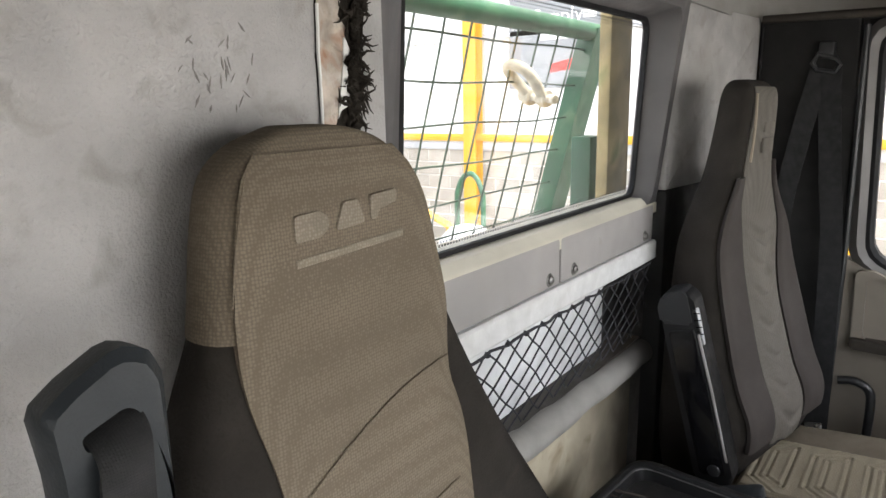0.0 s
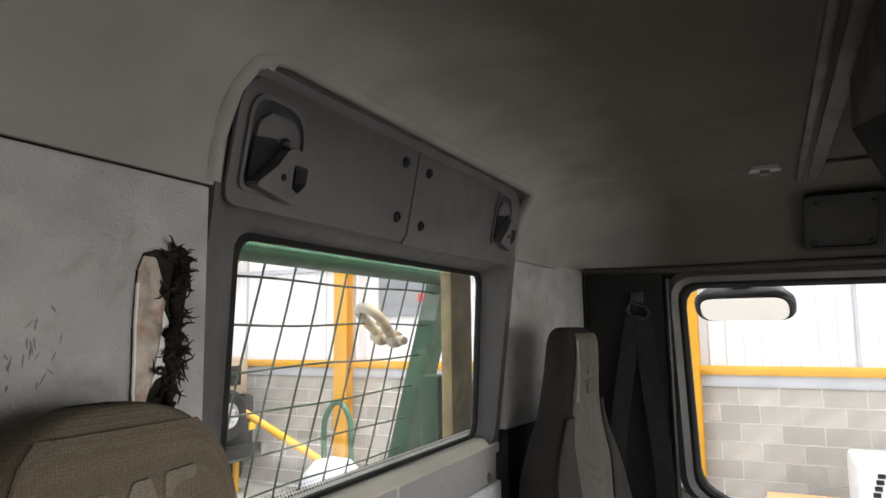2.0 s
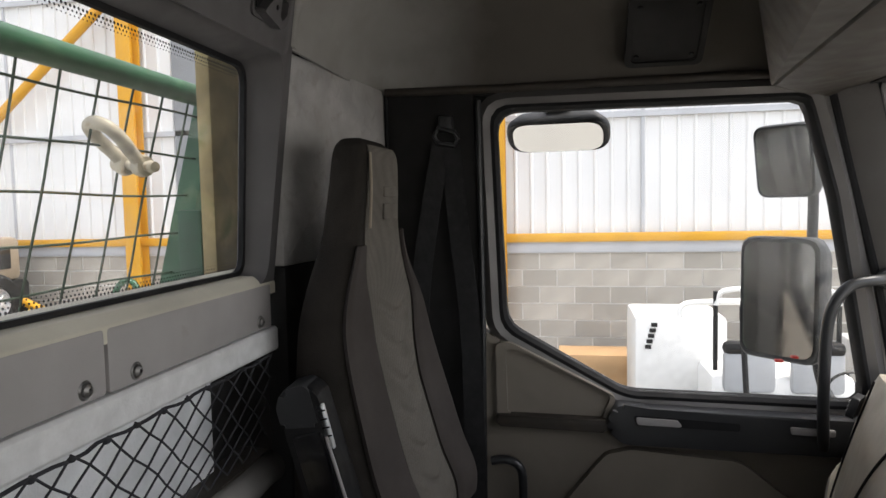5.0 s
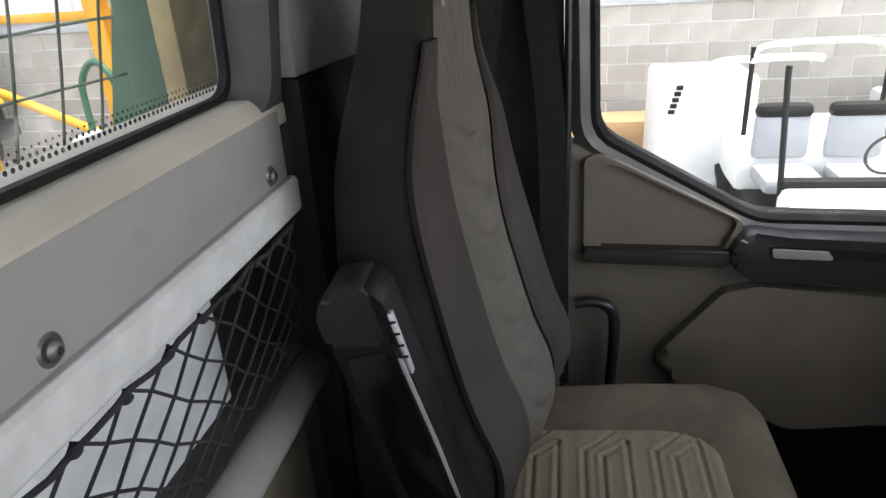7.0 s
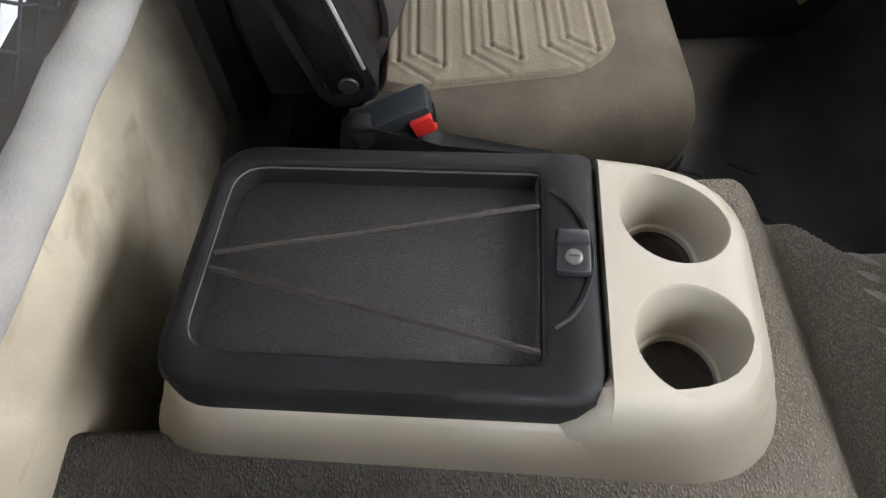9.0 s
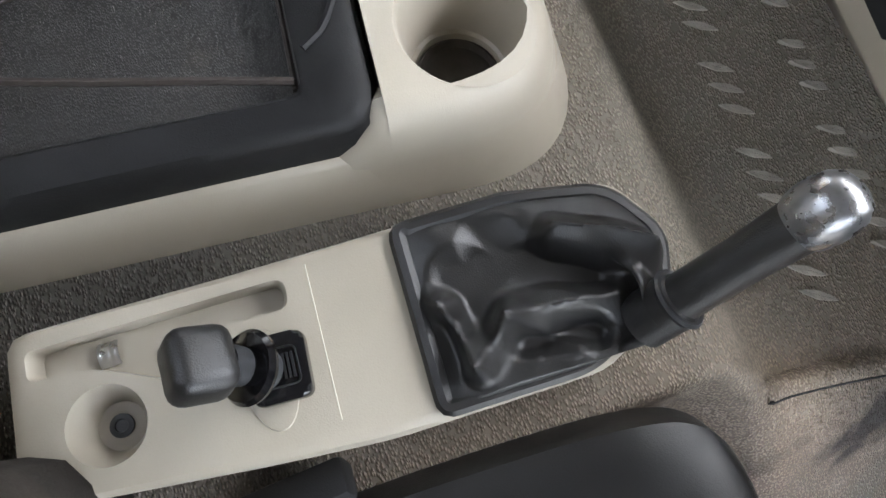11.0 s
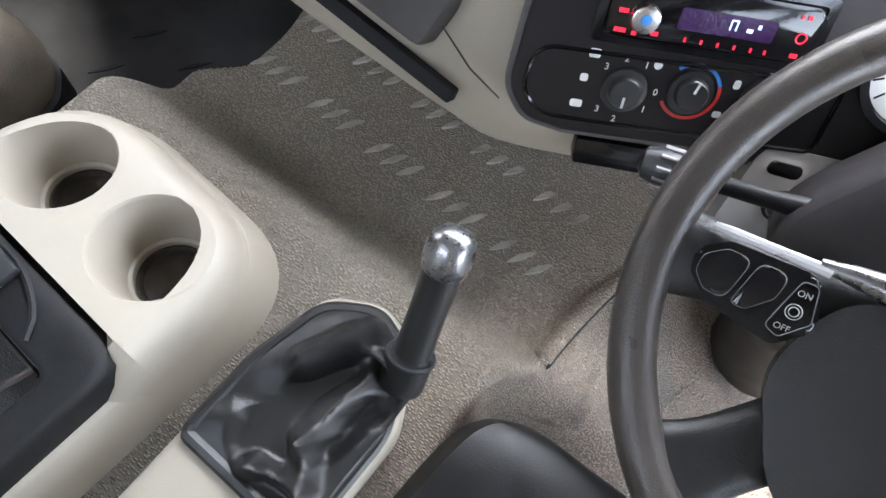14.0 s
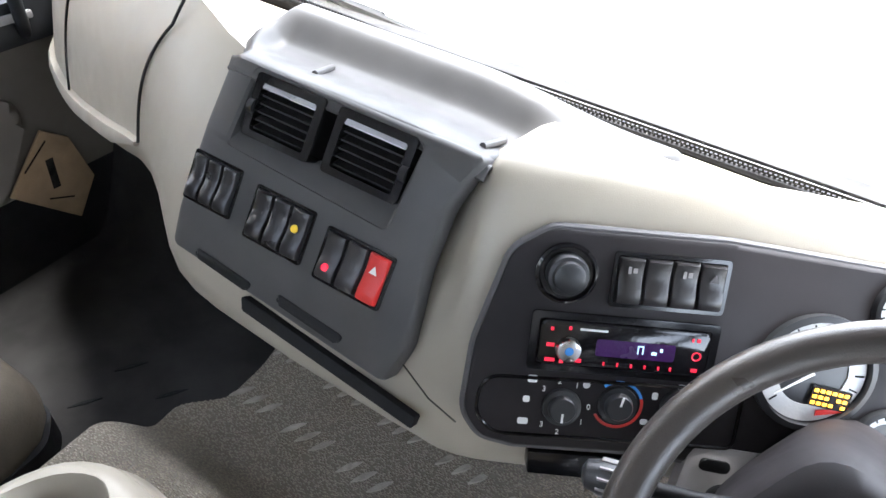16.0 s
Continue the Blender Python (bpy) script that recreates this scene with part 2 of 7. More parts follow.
BLUEGREY = mat("blue_grey_plastic", (0.015, 0.019, 0.023), 0.5, var=0.12, scale=14, grain=500, bump=0.12, stain=[((0.06, 0.06, 0.056), 16.0, 0.36)])
ORANGE = mat("faded_orange_label", (0.40, 0.27, 0.15), 0.7, var=0.12, scale=14)
PRINT = mat("white_print", (0.75, 0.75, 0.73), 0.6, var=0.02)
BARE = mat("bare_body_metal", (0.46, 0.40, 0.34), 0.5, 0.2, var=0.2, scale=40, stain=[((0.30, 0.13, 0.06), 35.0, 0.46), ((0.62, 0.60, 0.57), 30.0, 0.42), ((0.06, 0.05, 0.045), 55.0, 0.40)])
SOOT = mat("singed_felt", (0.028, 0.024, 0.02), 0.95, var=0.3, scale=30, grain=300, bump=0.5, spec=0.05)
LEDR = mat("lit_red_lamp", (0.9, 0.02, 0.05), 0.4, glow=0.05)
LEDB = mat("lit_blue_display", (0.45, 0.65, 1.0), 0.4, glow=0.10)
SCREEN = mat("violet_display", (0.030, 0.006, 0.055), 0.25, var=0.1, glow=0.012)
AMBER = mat("amber_display", (1.0, 0.42, 0.02), 0.4, glow=0.22)
YDOT = mat("yellow_symbol", (0.75, 0.52, 0.02), 0.5)
BLUEP = mat("blue_print", (0.05, 0.25, 0.65), 0.5)
DIAL = mat("dial_face", (0.62, 0.62, 0.60), 0.5, var=0.05)
PIANO = mat("gloss_black", (0.006, 0.006, 0.007), 0.12, bump=0.02)
PAINTSTEEL = mat("silver_cab_paint", (0.135, 0.129, 0.125), 0.42, 0.3, var=0.05, scale=9, bump=0.05, stain=[((0.10, 0.092, 0.08), 9.0, 0.34)])
YELLOW = mat("yellow_steel_paint", (0.60, 0.30, 0.010), 0.5, var=0.06, scale=3, bump=0.06)
GREEN = mat("green_steel_paint", (0.012, 0.075, 0.032), 0.5, var=0.15, scale=9, bump=0.1, stain=[((0.08, 0.14, 0.07), 9.0, 0.38)])
WIRE = mat("dark_green_wire", (0.03, 0.055, 0.032), 0.6, var=0.2, scale=20)
IRON = mat("weathered_shackle", (0.44, 0.40, 0.31), 0.7, 0.1, var=0.2, scale=30, stain=[((0.28, 0.18, 0.09), 40.0, 0.4)])
WOODY = mat("mossy_timber", (0.33, 0.26, 0.13), 0.8, var=0.25, scale=9, grain=120, bump=0.3, stain=[((0.14, 0.17, 0.06), 9.0, 0.42)])
BLOCK = mat("concrete_block", (0.47, 0.435, 0.38), 0.95, var=0.12, scale=2.5, grain=60, bump=0.3, spec=0.1, random=0.3)
MORTAR = mat("pale_mortar", (0.72, 0.70, 0.66), 0.95, var=0.06, scale=3, grain=50, bump=0.1, spec=0.1)
CLAD = mat("white_cladding", (0.72, 0.72, 0.71), 0.5, var=0.03, scale=1.5, grain=20, bump=0.02)
FLASH = mat("grey_flashing", (0.45, 0.46, 0.48), 0.5, var=0.05, scale=3)
GROUND = mat("concrete_yard", (0.27, 0.26, 0.24), 0.9, var=0.12, scale=0.6, grain=12, bump=0.1, stain=[((0.24, 0.22, 0.2), 0.8, 0.4)])
CARD = mat("brown_cardboard", (0.48, 0.30, 0.15), 0.85, var=0.06, scale=4)
TAN = mat("tan_vehicle_paint", (0.30, 0.24, 0.17), 0.5, var=0.06, scale=3)
ALLOY = mat("alloy_wheel", (0.6, 0.6, 0.6), 0.35, 0.7, var=0.05)
GRSEAT = mat("grey_cart_vinyl", (0.34, 0.35, 0.36), 0.6, var=0.05)
MIRROR = mat("mirror_silver", (0.85, 0.86, 0.85), 0.02, 1.0, var=0.0, bump=0.0)
SCUFF = mat("felt_scuff", (0.25, 0.24, 0.225), 0.95, var=0.2, scale=40, spec=0.1)
PANE = glass("clear_pane", 0.03)
DIRTYPANE = glass("dusty_pane", 0.07)
SIGNG = mat("grey_sign_board", (0.22, 0.23, 0.24), 0.6, var=0.05, scale=2)
BLACKTAPE = mat("dark_window_border", (0.008, 0.008, 0.009), 0.4, var=0.1)


# ---- building tools ----
def thing(name, at, label, category, group="", kind=""):
    ob = new(name)
    ob.empty_display_size = 0.05
    ob.matrix_world = Matrix.Translation(at)
    return tagged(ob, label, category, group, kind)


def part(name, bm, material, parent=None, label="", angle=38):
    """Links a bmesh, built in world places, as one mesh under its thing."""
    bmesh.ops.recalc_face_normals(bm, faces=bm.faces)
    me = bpy.data.meshes.new(name)
    bm.to_mesh(me)
    bm.free()
    for f in me.polygons:
        f.use_smooth = True
    me.set_sharp_from_angle(angle=radians(angle))
    me.materials.append(material)
    ob = new(name, me)
    if parent is not None:
        ob.parent = parent
        ob.matrix_parent_inverse = parent.matrix_basis.inverted() if parent.parent is None else Matrix()
    return tagged(ob, label)


def setting(name, bm, material, label, category, angle=38):
    return tagged(part(name, bm, material, None, label, angle), "", category, "", "structure")


def cuboid(x0, x1, y0, y1, z0, z1, bev=0.003, seg=2, m=None):
    bm = bmesh.new()
    bmesh.ops.create_cube(bm, size=1)
    bmesh.ops.transform(bm, matrix=Matrix.LocRotScale(((x0 + x1) / 2, (y0 + y1) / 2, (z0 + z1) / 2), None, (abs(x1 - x0), abs(y1 - y0), abs(z1 - z0))), verts=bm.verts)
    if bev:
        bmesh.ops.bevel(bm, geom=bm.edges[:], offset=bev, segments=seg, affect="EDGES", profile=0.5)
    if m is not None:
        bmesh.ops.transform(bm, matrix=m, verts=bm.verts)
    return bm


def rounded(pts, r, n=5):
    """A polygon with its corners rounded; r is one radius, or one for each corner."""
    out = []
    k = len(pts)
    for i in range(k):
        a, b, c = Vector(pts[i - 1]), Vector(pts[i]), Vector(pts[(i + 1) % k])
        rr = r[i] if isinstance(r, (list, tuple)) else r
        u, v = (a - b).normalized(), (c - b).normalized()
        half = u.angle(v) / 2
        t = min(rr / math.tan(half), (a - b).length * 0.49, (c - b).length * 0.49) if rr else 0
        if t < 1e-6:
            out.append(tuple(b))
            continue
        p, q = b + u * t, b + v * t
        for j in range(n + 1):
            s = j / n
            out.append(tuple(p * (1 - s) ** 2 + b * 2 * s * (1 - s) + q * s * s))
    return out


def rect(x0, x1, y0, y1, r=0.0, n=5):
    pts = [(x0, y0), (x1, y0), (x1, y1), (x0, y1)]
    return rounded(pts, r, n) if r else pts


def prism(outline, d0, d1, m=Matrix(), bev=0.0, seg=2):
    """An outline (u, v) pushed from depth d0 to d1 along the third axis of m; bev rounds the d1 rim."""
    bm = bmesh.new()
    a = [bm.verts.new((*p, d0)) for p in outline]
    b = [bm.verts.new((*p, d1)) for p in outline]
    bm.faces.new(a[::-1])
    top = bm.faces.new(b)
    for i in range(len(a)):
        bm.faces.new((a[i - 1], a[i], b[i], b[i - 1]))
    if bev:
        bmesh.ops.bevel(bm, geom=list(top.edges), offset=bev, segments=seg, affect="EDGES", profile=0.5)
    bmesh.ops.transform(bm, matrix=m, verts=bm.verts)
    return bm


def ringed(outer, inner, d0, d1, m=Matrix()):
    """A frame between two outlines of equal count, from depth d0 to d1."""
    bm = bmesh.new()
    rows = [[bm.verts.new((*p, d)) for p in o] for o, d in ((outer, d0), (outer, d1), (inner, d1), (inner, d0))]
    for j in range(4):
        a, b = rows[j], rows[(j + 1) % 4]
        for i in range(len(a)):
            bm.faces.new((a[i - 1], a[i], b[i], b[i - 1]))
    bmesh.ops.transform(bm, matrix=m, verts=bm.verts)
    return bm


def loft(rings, caps=True, closed=True):
    bm = bmesh.new()
    rows = [[bm.verts.new(p) for p in r] for r in rings]
    for a, b in zip(rows, rows[1:]):
        for i in range(0 if closed else 1, len(a)):
            bm.faces.new((a[i - 1], a[i], b[i], b[i - 1]))
    if caps:
        bm.faces.new(rows[0][::-1])
        bm.faces.new(rows[-1])
    return bm


def tube(pts, r, n=10, closed=False, caps=True):
    """A round bar along points; r is one radius or one for each point."""
    pts = [Vector(p) for p in pts]
    k = len(pts)
    rings, up = [], None
    for i, p in enumerate(pts):
        if closed:
            d = pts[(i + 1) % k] - pts[i - 1]
        else:
            d = pts[min(i + 1, k - 1)] - pts[max(i - 1, 0)]
        d.normalize()
        if up is None:
            up = d.orthogonal().normalized()
        up = (up - d * up.dot(d)).normalized()
        side = d.cross(up)
        rr = r[i] if isinstance(r, (list, tuple)) else r
        rings.append([p + (up * math.cos(2 * math.pi * j / n) + side * math.sin(2 * math.pi * j / n)) * rr for j in range(n)])
    if closed:
        rings.append(rings[0])
        bm = loft(rings, False)
        bmesh.ops.remove_doubles(bm, verts=bm.verts, dist=1e-6)
        return bm
    return loft(rings, caps)


def smooth_path(pts, n=6):
    """A Catmull-Rom path through points."""
    pts = [Vector(p) for p in pts]
    out = []
    for i in range(len(pts) - 1):
        a, b, c, d = pts[max(i - 1, 0)], pts[i], pts[i + 1], pts[min(i + 2, len(pts) - 1)]
        for j in range(n):
            t = j / n
            out.append(0.5 * ((2 * b) + (c - a) * t + (2 * a - 5 * b + 4 * c - d) * t * t + (3 * b - a - 3 * c + d) * t ** 3))
    out.append(pts[-1])
    return out


def lathe(profile, m=Matrix(), n=28):
    """A turned body: (radius, height) points about the third axis of m."""
    rings = [[(max(r, 1e-5) * math.cos(2 * math.pi * j / n), max(r, 1e-5) * math.sin(2 * math.pi * j / n), h) for j in range(n)] for r, h in profile]
    bm = loft(rings)
    bmesh.ops.transform(bm, matrix=m, verts=bm.verts)
    return bm


def surface(fn, nu, nv, thick=0.0, u0=0.0, u1=1.0, v0=0.0, v1=1.0):
    """A sheet fn(u, v), given a thickness away from its front."""
    bm = bmesh.new()
    g = [[bm.verts.new(fn(u0 + (u1 - u0) * i / nu, v0 + (v1 - v0) * j / nv)) for j in range(nv + 1)] for i in range(nu + 1)]
    for i in range(nu):
        for j in range(nv):
            bm.faces.new((g[i][j], g[i + 1][j], g[i + 1][j + 1], g[i][j + 1]))
    if thick:
        bmesh.ops.recalc_face_normals(bm, faces=bm.faces)
        bmesh.ops.solidify(bm, geom=bm.faces[:], thickness=thick)
    return bm


def frame_of(o, u, v):
    """A pose with axes u, v and their cross product, at o."""
    u, v = Vector(u).normalized(), Vector(v)
    v = (v - u * u.dot(v)).normalized()
    w = u.cross(v)
    return Matrix(((u.x, v.x, w.x, o[0]), (u.y, v.y, w.y, o[1]), (u.z, v.z, w.z, o[2]), (0, 0, 0, 1)))


def merge(*bms):
    out = bmesh.new()
    for b in bms:
        me = bpy.data.meshes.new("tmp")
        b.to_mesh(me)
        out.from_mesh(me)
        bpy.data.meshes.remove(me)
        b.free()
    return out


def wording(name, text, size, m, material, parent, label=""):
    cu = bpy.data.curves.new(name, "FONT")
    cu.body, cu.size, cu.extrude, cu.align_x, cu.align_y = text, size, 0.0003, "CENTER", "CENTER"
    tmp = bpy.data.objects.new(name, cu)
    me = bpy.data.meshes.new_from_object(tmp)
    bpy.data.objects.remove(tmp)
    bm = bmesh.new()
    bm.from_mesh(me)
    bpy.data.meshes.remove(me)
    bmesh.ops.transform(bm, matrix=m, verts=bm.verts)
    return part(name, bm, material, parent, label)


def ball(c, r, m=None, n=16, squash=(1, 1, 1)):
    bm = bmesh.new()
    bmesh.ops.create_uvsphere(bm, u_segments=n, v_segments=n // 2 + 2, radius=r)
    bmesh.ops.transform(bm, matrix=(m or Matrix.Translation(c)) @ Matrix.Diagonal((*squash, 1)), verts=bm.verts)
    return bm


def resample(pts, n):
    """n points evenly along a closed outline."""
    pts = [Vector(p) for p in pts]
    seg = [(pts[i], pts[(i + 1) % len(pts)]) for i in range(len(pts))]
    total = sum((b - a).length for a, b in seg)
    out, want, run = [], 0.0, 0.0
    for a, b in seg:
        d = (b - a).length
        while want < run + d - 1e-9 and len(out) < n:
            out.append(tuple(a.lerp(b, (want - run) / d)))
            want += total / n
        run += d
    while len(out) < n:
        out.append(tuple(pts[0]))
    return out


def resample_open(pts, step):
    """Points every step along an open line."""
    out, rest = [], 0.0
    for a, b in zip(pts, pts[1:]):
        a, b = Vector(a), Vector(b)
        n_, d = (b - a).length, rest
        while d < n_:
            out.append(a.lerp(b, d / n_))
            d += step
        rest = d - n_
    return out


def rnd(a, b):
    return random.uniform(a, b)


REAR = frame_of((0, 0, 0), (1, 0, 0), (0, 0, 1))      # u = x, v = z, depth towards -y (into the cab)
DOORF = frame_of((1.04, 0, 0), (0, -1, 0), (0, 0, 1))  # u = -y, v = z, depth towards -x


# ---- the cab's shell and floor ----
def side_wall(w, h, n=6):
    """The unseen driver's side shell; its opening is sized to hold back light."""
    o = resample(rounded([(-0.14, -0.1), (1.34, -0.1), (1.34, 1.72), (-0.14, 1.72)], 0.01, 2), 80)
    i = resample(rounded([(0.20, 0.48), (1.10, 0.48), (1.08, 1.14), (0.20, 1.14)], 0.05, 5), 80)
    key = lambda p: math.atan2(p[1] - 0.92, p[0] - 0.65)
    return ringed(sorted(o, key=key), sorted(i, key=key), w, h, frame_of((-1.06, 0, 0), (0, -1, 0), (0, 0, 1)))


setting("wall_front", cuboid(-1.12, 1.12, -1.34, -1.30, -0.1, 0.72, 0), DARK, "dark bulkhead under the windscreen", "bulkhead")
setting("wall_rear", merge(cuboid(-1.12, -0.46, 0.13, 0.17, -0.1, 1.72, 0), cuboid(0.86, 1.12, 0.13, 0.17, -0.1, 1.72, 0), cuboid(-0.46, 0.86, 0.13, 0.17, 1.52, 1.72, 0), cuboid(-0.46, 0.86, 0.13, 0.17, -0.1, 0.985, 0)), DARK, "steel rear shell of the cab", "cab wall")
# Out of view, added to limit the light from the driver's side.
setting("wall_driver_side", side_wall(0.0, 0.06), GREY, "unseen driver's side of the cab, its opening sized for the light", "cab wall")
setting("roof", cuboid(-1.12, 1.12, -1.34, 0.17, 1.70, 1.73, 0), WHITE, "white steel roof of the cab", "roof")


def smoothstep(a, b, t):
    t = min(1, max(0, (t - a) / (b - a)))
    return t * t * (3 - 2 * t)


def floor_at(x, y):
    """Height of the rubber mat: the engine tunnel behind, a step down to the platform, the wells at both sides."""
    step = smoothstep(-0.565, -0.680, y)
    high, low = 0.505 - 0.012 * smoothstep(-0.05, -0.3, x), 0.372 + 0.05 * smoothstep(-0.80, -1.0, y)
    h = high + (low - high) * step
    edge = 0.255 + 0.03 * smoothstep(-0.62, -0.68, y) - 0.05 * smoothstep(-0.69, -0.76, y) + 0.012 * smoothstep(-0.82, -0.95, y)
    h += (0.05 - h) * smoothstep(edge - 0.035, edge + 0.025, x)
    h += (0.34 - h) * smoothstep(-0.055, -0.010, y) * smoothstep(-0.055, 0.015, x)   # the gap between console and lining
    left = -0.30 - 0.038 * step
    well = 0.13 + 0.08 * smoothstep(-0.55, -0.72, y) - 0.1 * smoothstep(-0.5, -0.95, x) * step
    h += (well - h) * smoothstep(left, left - (0.05 + 0.13 * step), x)
    h += 0.35 * smoothstep(-1.0, -1.25, y) * (1 - smoothstep(0.2, 0.3, x)) * 0.6
    h += 0.40 * smoothstep(-1.05, -1.28, y) * smoothstep(0.2, 0.3, x)
    return h


def mat_sheet(x0, x1, nx):
    return surface(lambda u, v: Vector((x0 + (x1 - x0) * u, 0.092 - 1.392 * v, floor_at(x0 + (x1 - x0) * u, 0.092 - 1.392 * v))), nx, 230)


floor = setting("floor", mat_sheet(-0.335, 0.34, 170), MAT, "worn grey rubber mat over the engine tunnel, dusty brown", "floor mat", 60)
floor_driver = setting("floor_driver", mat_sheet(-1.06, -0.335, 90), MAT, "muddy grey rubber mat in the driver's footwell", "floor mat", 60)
setting("floor_passenger", mat_sheet(0.34, 1.06, 40), FOOTMAT, "black rubber mat in the passenger footwell", "floor mat", 60)
fold = smooth_path([(-0.347, -0.640, 0), (-0.352, -0.700, 0), (-0.362, -0.770, 0), (-0.378, -0.845, 0), (-0.400, -0.93, 0)], 6)
part("mat_fold", tube([(p.x + 0.010, p.y, floor_at(p.x, p.y) + 0.002) for p in fold], [0.004] + [0.012] * (len(fold) - 2) + [0.006], 10), MAT, floor_driver, "raised tan fold along the mat's edge")
part("fold_gap", tube([(p.x - 0.001, p.y, floor_at(p.x, p.y) + 0.005) for p in fold], [0.0006] + [0.0022] * (len(fold) - 2) + [0.0006], 6), RUBBER, floor_driver)
setting("floor_underside", cuboid(-1.12, 1.12, -1.34, 0.14, -0.12, -0.08, 0), DARK, "steel underside of the cab floor", "cab floor")


def tread(x, y, length=0.054, width=0.0095):
    m = pose(x, y, floor_at(x, y) - 0.0012, 0, 0, 57)
    return prism(rounded([(-length / 2, 0), (0, -width / 2), (length / 2, 0), (0, width / 2)], [0.004, 0.012, 0.004, 0.012], 3), -0.002, 0.0030, m, 0.0012, 1)


TREAD = mat("worn_tread_rubber", (0.40, 0.37, 0.315), 0.85, var=0.18, scale=30, grain=500, bump=0.3, spec=0.2, stain=[((0.25, 0.225, 0.185), 40.0, 0.42)])
for row_y, first, last in ((-0.757, -3, 2), (-0.848, -3, 2)):
    for g in range(first, last + 1):
        gx = (-0.0405 if row_y > -0.8 else -0.0455) - 0.1035 * g
        for k in (-1, 0, 1):
            part("tread_bar", tread(gx - 0.0262 * k, row_y + 0.05 * (-0.04 - gx)), TREAD, floor)
for gx in (0.62, 0.50, 0.40):
    for k in range(4):
        part("tread_bar", tread(gx, -0.50 - 0.11 * k, 0.09), RUBBER, floor)


# ---- rear wall ----
left_trim = setting("wall_trim_left", prism(rect(-1.08, -0.422, 0.02, 1.4435, 0.003, 2), -0.06, 0.0, REAR, 0.003), FELT, "grey felt trim panel behind the driver, scuffed and stained", "wall trim")
setting("wall_trim_right", prism(rect(0.0, 0.535, 1.062, 1.455, 0.004, 3), -0.03, 0.0, frame_of((0.517, 0.033, 0), (0.52, -0.057, 0), (0, 0, 1)), 0.004), FELT, "grey felt trim panel behind the passenger seat", "wall trim")
# Dark panel added where the seat's shadow darkens the rear corner.
setting("wall_trim_lower_right", cuboid(0.514, 1.06, 0.030, 0.07, 0.0, 1.060, 0.002), DARK, "dark panel for the shade behind the passenger seat", "wall trim")
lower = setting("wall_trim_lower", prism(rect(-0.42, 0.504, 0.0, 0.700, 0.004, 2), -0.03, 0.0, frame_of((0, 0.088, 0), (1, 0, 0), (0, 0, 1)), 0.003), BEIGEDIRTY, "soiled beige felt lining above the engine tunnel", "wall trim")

# The torn opening in the felt, with bare bodywork behind it and charred threads along its side.
tear = [(-0.503, 1.366), (-0.486, 1.371), (-0.471, 1.371), (-0.455, 1.364), (-0.450, 1.339), (-0.455, 1.299), (-0.459, 1.266), (-0.468, 1.244), (-0.474, 1.222), (-0.500, 1.218), (-0.508, 1.234), (-0.511, 1.298), (-0.508, 1.351)]
part("tear", prism([(x + rnd(-0.0015, 0.0015), z) for x, z in rounded(tear, 0.006, 3)], 0.0, 0.0015, REAR, 0.0005), SOOT, left_trim, "ragged black edge of a hole in the felt")
metal = [(-0.503, 1.364), (-0.489, 1.363), (-0.481, 1.341), (-0.486, 1.331), (-0.476, 1.322), (-0.468, 1.288), (-0.474, 1.254), (-0.489, 1.249), (-0.495, 1.232), (-0.497, 1.215), (-0.509, 1.215), (-0.5105, 1.298), (-0.508, 1.351)]
part("bare_metal", prism(rounded(metal, 0.003, 3), 0.0016, 0.0030, REAR, 0.0006), BARE, left_trim, "bare rust-spotted bodywork showing through the hole")
part("paint_edge", tube([REAR @ Vector((x + rnd(-0.0006, 0.0006), z, 0.003)) for x, z in resample([(-0.509, 1.215), (-0.510, 1.30), (-0.508, 1.345), (-0.510, 1.30)], 40)[:20]], 0.0017, 6), WHITE, left_trim, "chipped white paint edge")
part("paint_flake", prism(rounded([(-0.480, 1.318), (-0.472, 1.300), (-0.4685, 1.286), (-0.4745, 1.255), (-0.487, 1.250), (-0.492, 1.240), (-0.486, 1.268), (-0.481, 1.292)], 0.003, 3), 0.003, 0.0042, REAR, 0.0005), WHITE, left_trim, "peeling white paint")
# scuffs rubbed into the felt by the seat
scuffs = []
for k in range(34):
    x, z = rnd(-0.642, -0.572), rnd(1.250, 1.325)
    if (x + 0.607) ** 2 / 0.0012 + (z - 1.288) ** 2 / 0.0014 > 1.0:
        continue
    a, l = rnd(0.7, 2.4), rnd(0.002, 0.006)
    d = Vector((math.cos(a), math.sin(a))) * l
    n_ = Vector((-d.y, d.x)).normalized() * rnd(0.0004, 0.0009)
    c = Vector((x, z))
    scuffs.append(prism([tuple(c - d - n_ * 0.3), tuple(c - n_), tuple(c + d), tuple(c + n_)], 0.0, 0.0006, REAR))
part("scuff_marks", merge(*scuffs), SCUFF, left_trim, "dark scuffs in the felt")
strands = []
for k in range(95):
    z0 = 1.372 - 0.145 * rnd(0, 1) ** 1.3
    x0 = -0.463 - 0.006 * math.sin((z0 - 1.23) * 20) - 0.010 * (z0 < 1.26)
    pts = [Vector((x0, -0.004, z0))]
    a = rnd(-0.9, 0.9) if rnd(0, 1) < 0.8 else rnd(2.2, 3.6)
    for j in range(5):
        a += rnd(-0.7, 0.6)
        pts.append(pts[-1] + Vector((math.cos(a) * rnd(0.002, 0.0068), rnd(-0.003, 0.0015), math.sin(a) * 0.0055)))
        pts[-1].y = min(pts[-1].y, -0.002)
    strands.append(tube(pts, [0.0026, 0.0022, 0.0018, 0.0013, 0.0008, 0.0003], 5))
